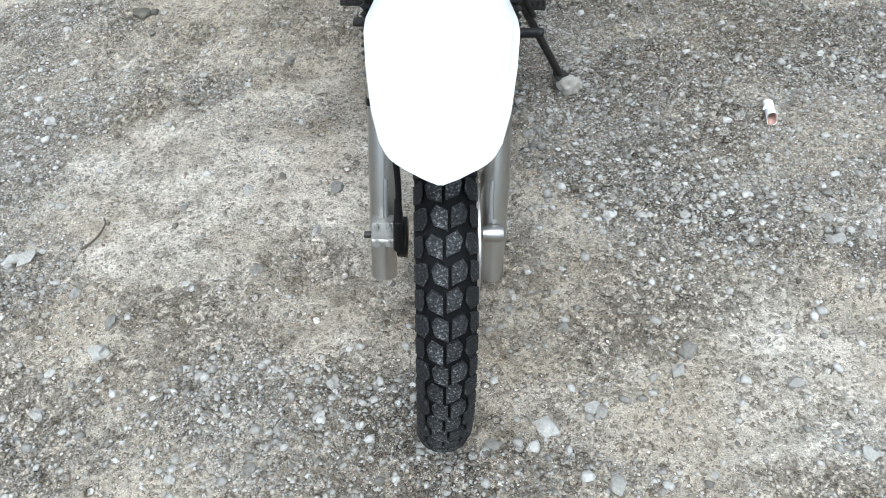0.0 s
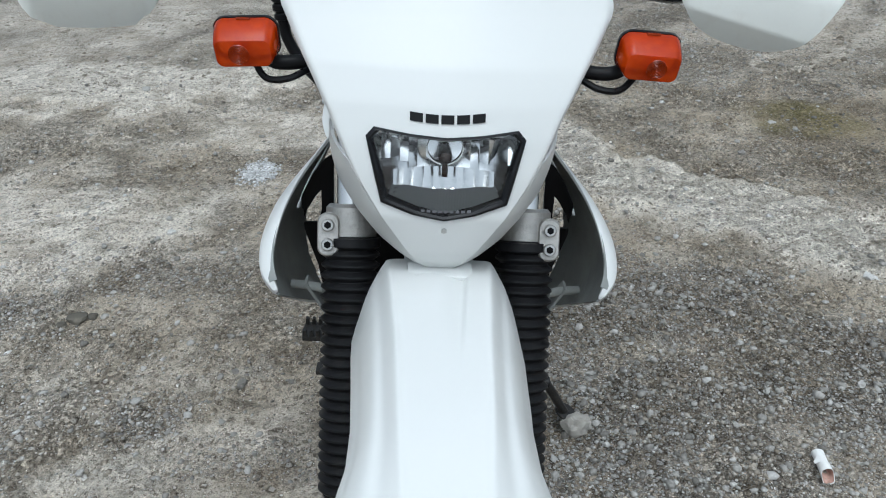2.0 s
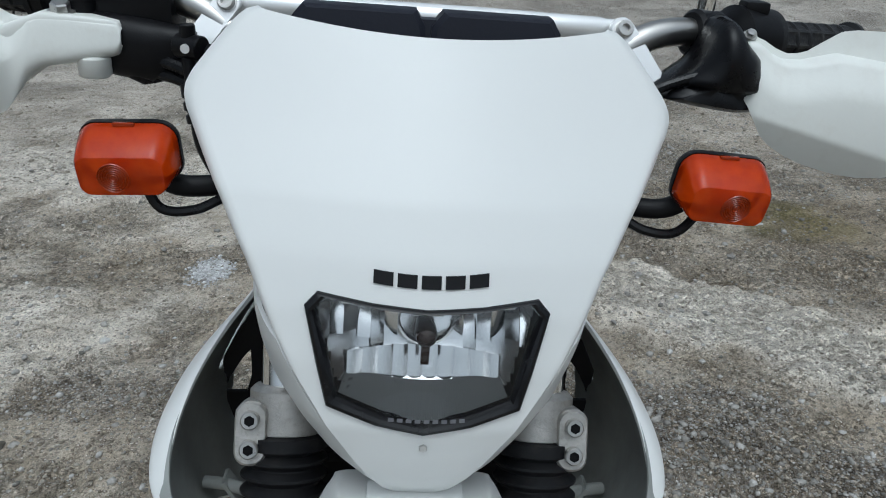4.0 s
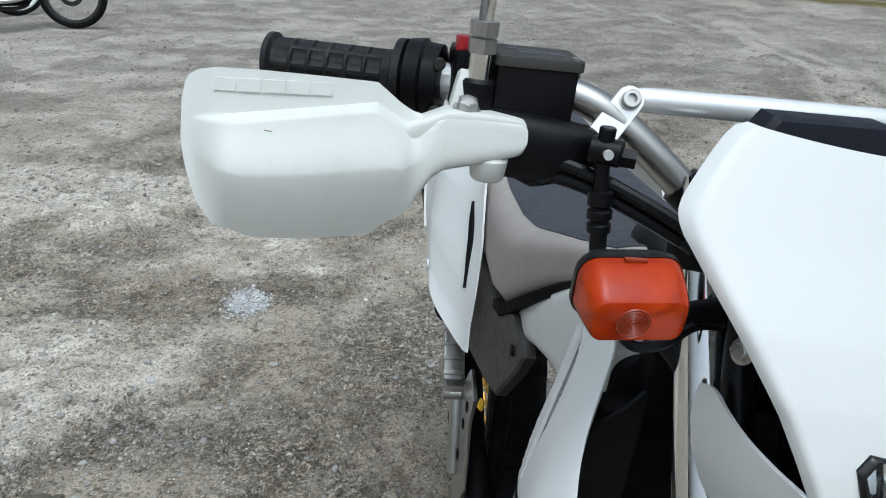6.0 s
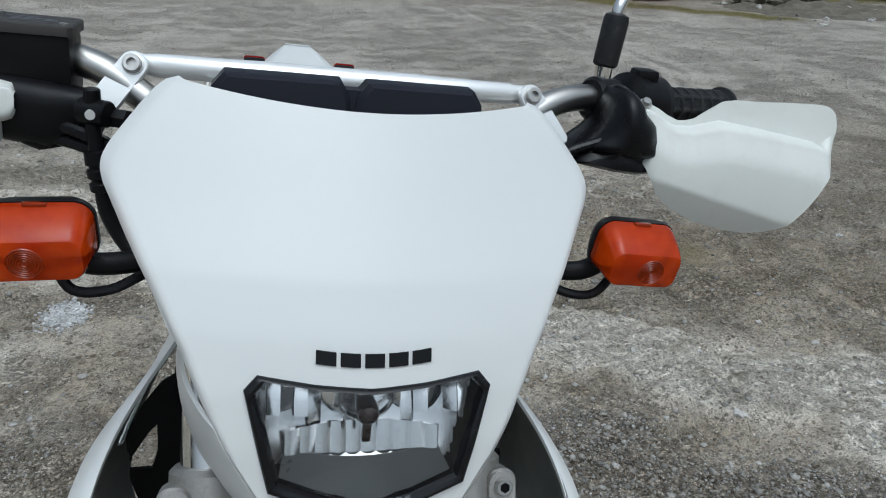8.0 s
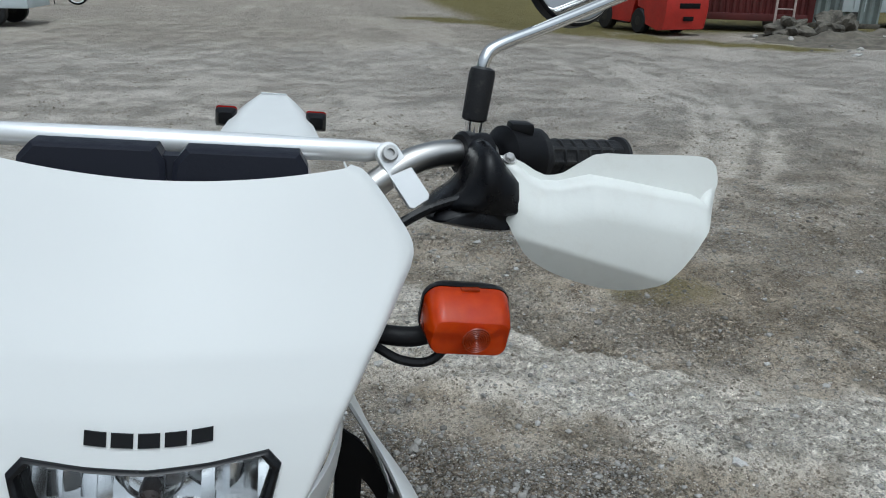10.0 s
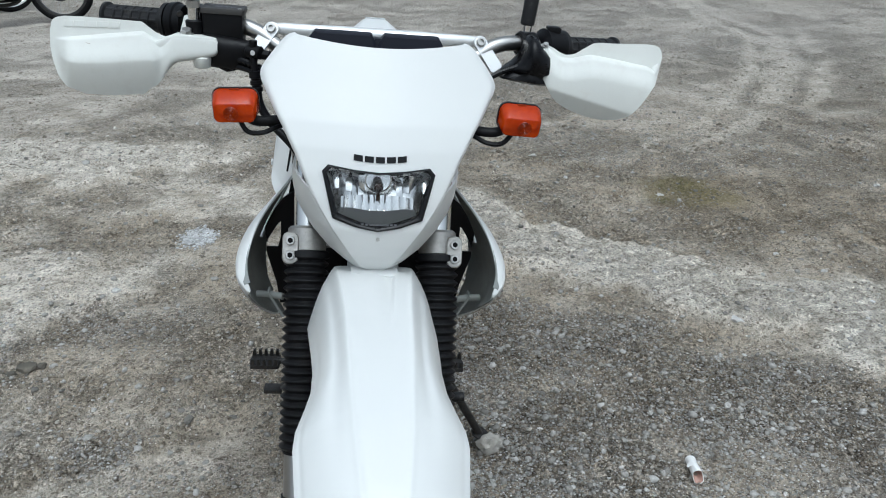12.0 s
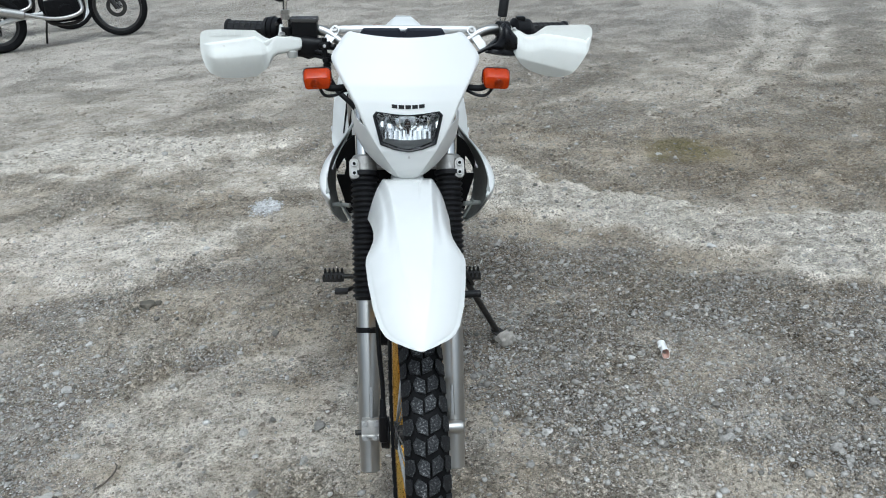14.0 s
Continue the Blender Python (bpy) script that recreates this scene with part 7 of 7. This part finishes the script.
for k in range(44):
    a = 2 * math.pi * k / 44
    for j, x in enumerate((-0.042, -0.016, 0.016, 0.042) if k % 2 else (-0.03, 0.0, 0.03)):
        box(bm, (0, 0, 0), (0.019, 0.022, 0.014), 0.0, Matrix.Translation(REAR_HUB) @ Matrix.Rotation(a, 4, "X") @ Matrix.Translation((x, 0, 0.302 - 0.010 * abs(x) / 0.042)))
tr = part("tread", bm, TYRE, rw, "black tread knobs")
bm = bmesh.new()
for s in (-1, 1):
    tube(bm, [(s * 0.085, 0.90, 0.37), (s * 0.10, 1.1, 0.345), (s * 0.10, 1.40, 0.315)], 0.019, 12, flat=0.8)
part("swingarm", rear(bm), ALU, moto, "silver swingarm")
for s in (-1, 1):
    bm = bmesh.new()
    prism(bm, [(0.83, 0.44), (0.86, 0.55), (0.845, 0.60), (0.90, 0.62), (0.93, 0.58), (0.95, 0.47), (0.90, 0.36), (0.86, 0.36)], lambda a, b, h: V(s * (0.140 + h), a, b), 0.006, 0.001)
    plate = part("foot_bracket", rear(bm), ALU, moto, "silver foot bracket plate")
    # the holes are not cut; black discs give their dark
    for a, b in ((0.885, 0.56), (0.895, 0.52), (0.90, 0.455)):
        bm = bmesh.new()
        cyl(bm, (s * 0.1462, a, b), (s * 0.1472, a, b), 0.009, seg=18)
        part("hole", rear(bm), ENGINE_AND_GAPS, plate, "black disc laid on for a round hole")
    bm = bmesh.new()
    box(bm, (s * 0.163, 0.985, 0.60), (0.030, 0.10, 0.016), 0.004, pose(0, 0, 0, 48, 0, 0))
    step = part("pillion_step", rear(bm), ALU, moto, "folded silver pillion step")
    for k in range(5):
        bm = bmesh.new()
        box(bm, (s * 0.163, 0.952 + 0.016 * k, 0.577 + 0.018 * k), (0.034, 0.006, 0.018), 0.001, pose(0, 0, 0, 48, 0, 0))
        part("tooth", rear(bm), ALU, step)
    bm = bmesh.new()
    box(bm, (s * 0.158, 0.945, 0.555), (0.034, 0.030, 0.022), 0.004)
    part("step_bracket", rear(bm), ALU, step)
    bm = bmesh.new()
    cyl(bm, (s * 0.150, 0.935, 0.548), (s * 0.178, 0.935, 0.548), 0.009, seg=18)
    part("pivot", rear(bm), STEEL, step)
    bm = bmesh.new()
    tube(bm, [(s * 0.150, 1.10, 0.70), (s * 0.152, 1.0, 0.60), (s * 0.152, 0.95, 0.54), (s * 0.150, 0.90, 0.42)], 0.012, 12)
    part("frame_stay", rear(bm), ALU, moto, "silver frame stay")
    # rider's foot peg
    x1 = 0.255
    bm = bmesh.new()
    prism(bm, [(0.188, 0.803), (0.195, 0.799), (x1, 0.799), (x1 + 0.004, 0.825), (x1, 0.851), (0.195, 0.851), (0.188, 0.847)], lambda a, b, h: V(s * a, b, 0.298 + h), 0.010, 0.002)
    tube(bm, [(s * 0.10, 0.835, 0.298), (s * 0.195, 0.828, 0.303)], 0.008, 10)
    peg = part("foot_peg", rear(bm), DARK_STEEL, moto, "toothed dark steel foot peg")
    for y in (0.804, 0.846):
        bm = bmesh.new()
        for k in range(5):
            x = 0.196 + 0.0135 * k
            prism(bm, [(x - 0.005, 0), (x - 0.0028, 0.017), (x + 0.0028, 0.017), (x + 0.005, 0)], lambda a, b, h: V(s * a, y - 0.004 + h, 0.306 + b), 0.008)
        part("teeth", rear(bm), DARK_STEEL, peg)
bm = bmesh.new()
tube(bm, [(-0.12, 0.83, 0.28), (-0.15, 0.77, 0.295), (-0.165, 0.71, 0.32), (-0.175, 0.68, 0.33)], 0.007, 10)
box(bm, (-0.188, 0.675, 0.332), (0.040, 0.028, 0.010), 0.003)
part("brake_pedal", rear(bm), DARK_STEEL, moto, "dark steel brake pedal")
bm = bmesh.new()
tube(bm, [(0.13, 0.77, 0.30), (0.15, 0.73, 0.30), (0.165, 0.68, 0.31), (0.185, 0.672, 0.315)], 0.006, 10)
shift = part("shift_lever", rear(bm), DARK_STEEL, moto, "dark steel shift lever")
bm = bmesh.new()
cyl(bm, (0.180, 0.672, 0.315), (0.240, 0.675, 0.315), 0.0115, seg=18, rim=0.0015)
part("rubber_tip", rear(bm), RUBBER, shift, "black rubber tip")
bm = bmesh.new()
A, B = V(0.176, 0.784, 0.365), V(0.340, 0.862, 0.052)
tube(bm, [A, A.lerp(B, 0.5), B], 0.0105, 14)
lathe(bm, B + V(0.000, 0, -0.002), (0.35, -0.1, 1), [(0, 0.020), (0.003, 0.026), (0.007, 0.026), (0.010, 0.016)], 24)
tube(bm, [A + V(0.02, -0.02, 0.0), A.lerp(B, 0.3) + V(0.012, -0.012, 0.01)], 0.006, 8)
part("side_stand", bm, DARK_STEEL, moto, "dark steel side stand")
bm = bmesh.new()
lump(bm, (-0.138, 0.83, 0.605), (0.005, 0.006, 0.012), 2.0, 2)
part("cable_tag", rear(bm), YELLOW, moto, "small yellow tag")


# ---- other motorcycles parked behind ----
def parked_bike(label, m, steer, white_rim, arm_mat):
    """Its own axes: y forwards from the rear axle, z up."""
    t = thing("parked_motorcycle", label, "motorcycle", "motorcycles parked behind", m=m)
    rim_mat = WHITE_RIM if white_rim else DARK_STEEL
    turn = Matrix.Translation((0, 1.25, 0)) @ pose(0, 0, 0, 0, 0, steer) @ Matrix.Translation((0, -1.25, 0))
    fw = wheel(t, V(0, 1.36, 0.345), "front_wheel", (0.283, 0.303, 0.326, 0.345), 0.043, rim_mat, 32, "spoked wheel with a black tyre")
    fw.matrix_basis = turn
    bm = bmesh.new()
    lathe(bm, (0.055, 1.36, 0.345), (1, 0, 0), [(0, 0.075), (0, 0.12), (0.004, 0.12), (0.004, 0.075), (0, 0.075)], 40, caps=False)
    part("brake_disc", bm, DARK_STEEL, fw)
    wheel(t, V(0, 0, 0.315), "rear_wheel", (0.228, 0.262, 0.292, 0.315), 0.058, rim_mat, 32, "spoked wheel with a black tyre")
    for s in (-1, 1):
        bm = bmesh.new()
        tube(bm, [(s * 0.095, 1.375, 0.32), (s * 0.095, 1.25, 0.58), (s * 0.095, 1.06, 0.98)], lambda u: 0.026 if u < 0.5 else 0.022, 14)
        bmesh.ops.transform(bm, matrix=turn, verts=bm.verts)
        part("fork_leg", bm, DARK_STEEL, t, "dark fork leg")
        bm = bmesh.new()
        tube(bm, [(s * 0.10, 0.0, 0.315), (s * 0.10, 0.25, 0.35), (s * 0.07, 0.5, 0.37)], 0.028, 12, flat=0.7)
        part("swingarm", bm, arm_mat, t, "pale swingarm")
    bm = bmesh.new()
    box(bm, (0, 0.74, 0.38), (0.24, 0.38, 0.26), 0.05)
    box(bm, (0, 0.86, 0.60), (0.16, 0.17, 0.26), 0.03)
    cyl(bm, (-0.14, 0.75, 0.36), (0.14, 0.75, 0.36), 0.09, seg=28, rim=0.015)
    part("engine", bm, ENGINE_AND_GAPS, t, "dark engine")
    bm = bmesh.new()
    tube(bm, [(0, 1.08, 0.92), (0, 1.0, 0.6), (0, 0.92, 0.26), (0, 0.6, 0.24), (0, 0.48, 0.4)], 0.02, 12)
    tube(bm, [(0, 1.08, 0.94), (0, 0.7, 0.82), (0, 0.2, 0.86)], 0.02, 12)
    part("frame", bm, DARK_STEEL, t)
    bm = bmesh.new()
    tube(bm, [(0.10, 0.92, 0.52), (0.14, 0.9, 0.34), (0.15, 0.6, 0.30), (0.15, 0.2, 0.42)], 0.022, 12)
    cyl(bm, (0.15, 0.3, 0.38), (0.15, -0.1, 0.5), 0.05, seg=20, rim=0.01)
    part("exhaust", bm, STEEL, t, "silver exhaust")
    bm = bmesh.new()
    body_loft(bm, [(1.10, 0.06, 0.86, 0.95), (1.0, 0.13, 0.80, 1.02), (0.8, 0.14, 0.78, 1.02), (0.6, 0.10, 0.78, 0.92)])
    part("fuel_tank", bm, WHITE, t)
    bm = bmesh.new()
    body_loft(bm, [(0.66, 0.10, 0.80, 0.90), (0.3, 0.13, 0.80, 0.88), (-0.05, 0.12, 0.82, 0.91), (-0.2, 0.06, 0.86, 0.92)])
    part("seat", bm, SEAT_DARK, t)
    bm = bmesh.new()
    tube(bm, [(-0.36, 0.92, 1.08), (-0.15, 1.0, 1.07), (0, 1.03, 1.03), (0.15, 1.0, 1.07), (0.36, 0.92, 1.08)], 0.012, 12)
    part("handlebar", bm, DARK_STEEL, t)
    bm = bmesh.new()
    tube(bm, [(-0.10, 0.55, 0.30), (-0.2, 0.52, 0.15), (-0.27, 0.5, 0.01)], 0.012, 10)
    part("side_stand", bm, DARK_STEEL, t)


def bike_pose(rearx, reary, frontx, fronty, lean):
    return pose(rearx, reary, 0, 0, lean, math.degrees(math.atan2(-(frontx - rearx), fronty - reary)))


parked_bike("dark motorcycle with a pale swingarm parked behind", bike_pose(-4.69, 8.48, -3.57, 9.22, -5), -28, False, WHITE)
parked_bike("dark motorcycle with silver rims parked behind", bike_pose(-5.7, 9.35, -4.46, 10.08, -5), 8, True, STEEL)
parked_bike("motorcycle with silver rims parked far off", bike_pose(-9.2, 27.6, -7.8, 27.4, -5), 10, True, STEEL)


# ---- small things on the ground ----
def on_ground(x, y, up=0.0):
    return float(relief(np.array([x]), np.array([y]))[0]) + up


def stone(x, y, size, seed, name="stone", mat=None, label="loose grey stone on the gravel", squash=0.6):
    bm = bmesh.new()
    rng = random.Random(seed)
    lump(bm, (0, 0, 0), (size, size * rng.uniform(0.65, 0.95), size * squash * rng.uniform(0.7, 1.1)), seed * 1.37, 2, 0.55)
    tagged(part(name, bm, mat or STONE, m=pose(x, y, on_ground(x, y, size * squash * 0.35), 0, 0, rng.uniform(0, 360)), angle=28), label, "stone", "loose stones")


bm = bmesh.new()
lump(bm, (0, 0, 0), (0.034, 0.026, 0.024), 6.2, 3, 0.5)
tagged(part("concrete_chunk", bm, CONCRETE, m=pose(0.368, 1.742, on_ground(0.368, 1.742, 0.016), 0, 0, 25), angle=28), "pale broken concrete chunk under the side stand", "stone")

# torn card tube
tb = thing("card_tube", "torn white card tube with a reddish inside", "litter", m=pose(0.880, 1.616, on_ground(0.880, 1.616, 0.013), 0, 0, -3) @ Matrix.Scale(0.80, 4))


def tube_place(u, v, k=1.0):
    a = 2 * math.pi * u
    y = -0.047 + 0.097 * v + 0.026 * (1 - v) * smooth01(0.5 + 0.8 * math.cos(a))
    r = 0.0165 * k * (1 + 0.08 * math.sin(2 * a + 4 * v))
    return V(r * math.sin(a), y, r * math.cos(a))


bm = bmesh.new()
grid(bm, tube_place, 36, 16)
thicken(bm, 0.0008)
part("card", bm, PAPER, tb)
bm = bmesh.new()
grid(bm, lambda u, v: tube_place(u, 0.03 + 0.94 * v, 0.90), 32, 12)
thicken(bm, 0.0006)
part("lining", bm, PAPER_IN, tb, "reddish inner lining")
bm = bmesh.new()
grid(bm, lambda u, v: V(-0.010 - 0.014 * u, 0.004 + 0.026 * v * (1 - 0.7 * u), 0.0150 - 0.008 * u), 8, 6)
thicken(bm, 0.0010)
part("flap", bm, PAPER, tb)

bm = bmesh.new()
tube(bm, [(-0.03, -0.055, 0.006), (-0.005, -0.03, 0.010), (0.008, 0.0, 0.014), (0.004, 0.03, 0.010), (-0.006, 0.045, 0.008)], lambda u: 0.0030 - 0.0012 * u, 8)
tagged(part("twig", bm, TWIG, m=pose(-0.81, 1.21, on_ground(-0.81, 1.21, 0.0))), "thin curved dry twig on the ground", "twig")

for n, (x, y, size) in enumerate([
    (-0.684, 0.939, 0.018), (-0.682, 0.858, 0.022), (-1.115, 1.64, 0.02), (-0.76, 0.71, 0.018), (-0.161, 0.792, 0.016), (0.267, 0.706, 0.022),
    (0.556, 0.881, 0.022), (0.53, 0.835, 0.016), (0.938, 1.183, 0.018), (0.438, 1.264, 0.014), (0.508, 1.258, 0.013), (0.61, 1.262, 0.013),
    (-0.267, 1.218, 0.014), (-1.003, 1.121, 0.02), (-0.968, 1.13, 0.024), (-0.941, 1.157, 0.012), (-0.771, 0.809, 0.013), (-0.387, 1.403, 0.012),
    (0.314, 0.956, 0.009), (-0.295, 0.607, 0.013), (-0.544, 1.053, 0.01), (0.791, 1.41, 0.01), (0.928, 1.247, 0.013), (-0.806, 1.027, 0.014),
    (-0.37, 0.73, 0.014), (0.846, 0.667, 0.016), (-0.285, 0.823, 0.01), (0.824, 1.303, 0.01), (1.397, 1.286, 0.02), (0.923, 1.178, 0.016),
    (-1.124, 1.642, 0.016), (0.428, 1.258, 0.014), (1.034, 1.883, 0.011), (-1.292, 2.176, 0.014),
    (1.21, 1.103, 0.012),
]):
    stone(x, y, size, n + 1)
for n, (x, y, size) in enumerate([(-1.022, 2.192, 0.028), (-1.066, 2.175, 0.018), (-0.985, 2.205, 0.015)]):
    stone(x, y, size, 300 + n, "clod", ROCK, "brown clod of dry earth on the gravel")
rng = random.Random(21)
for k in range(240):
    x, y = rng.uniform(-1.8, 2.6), 0.35 + 5.0 * rng.random() ** 1.4
    if math.hypot(x - 0.05, y - 0.9) < 0.14 or math.hypot(x - 0.37, y - 1.74) < 0.1 or math.hypot(x - 0.07, y - 2.26) < 0.2:
        continue
    stone(x, y, 0.006 + 0.014 * rng.random() ** 2.2, 40 + k)

build_tread()
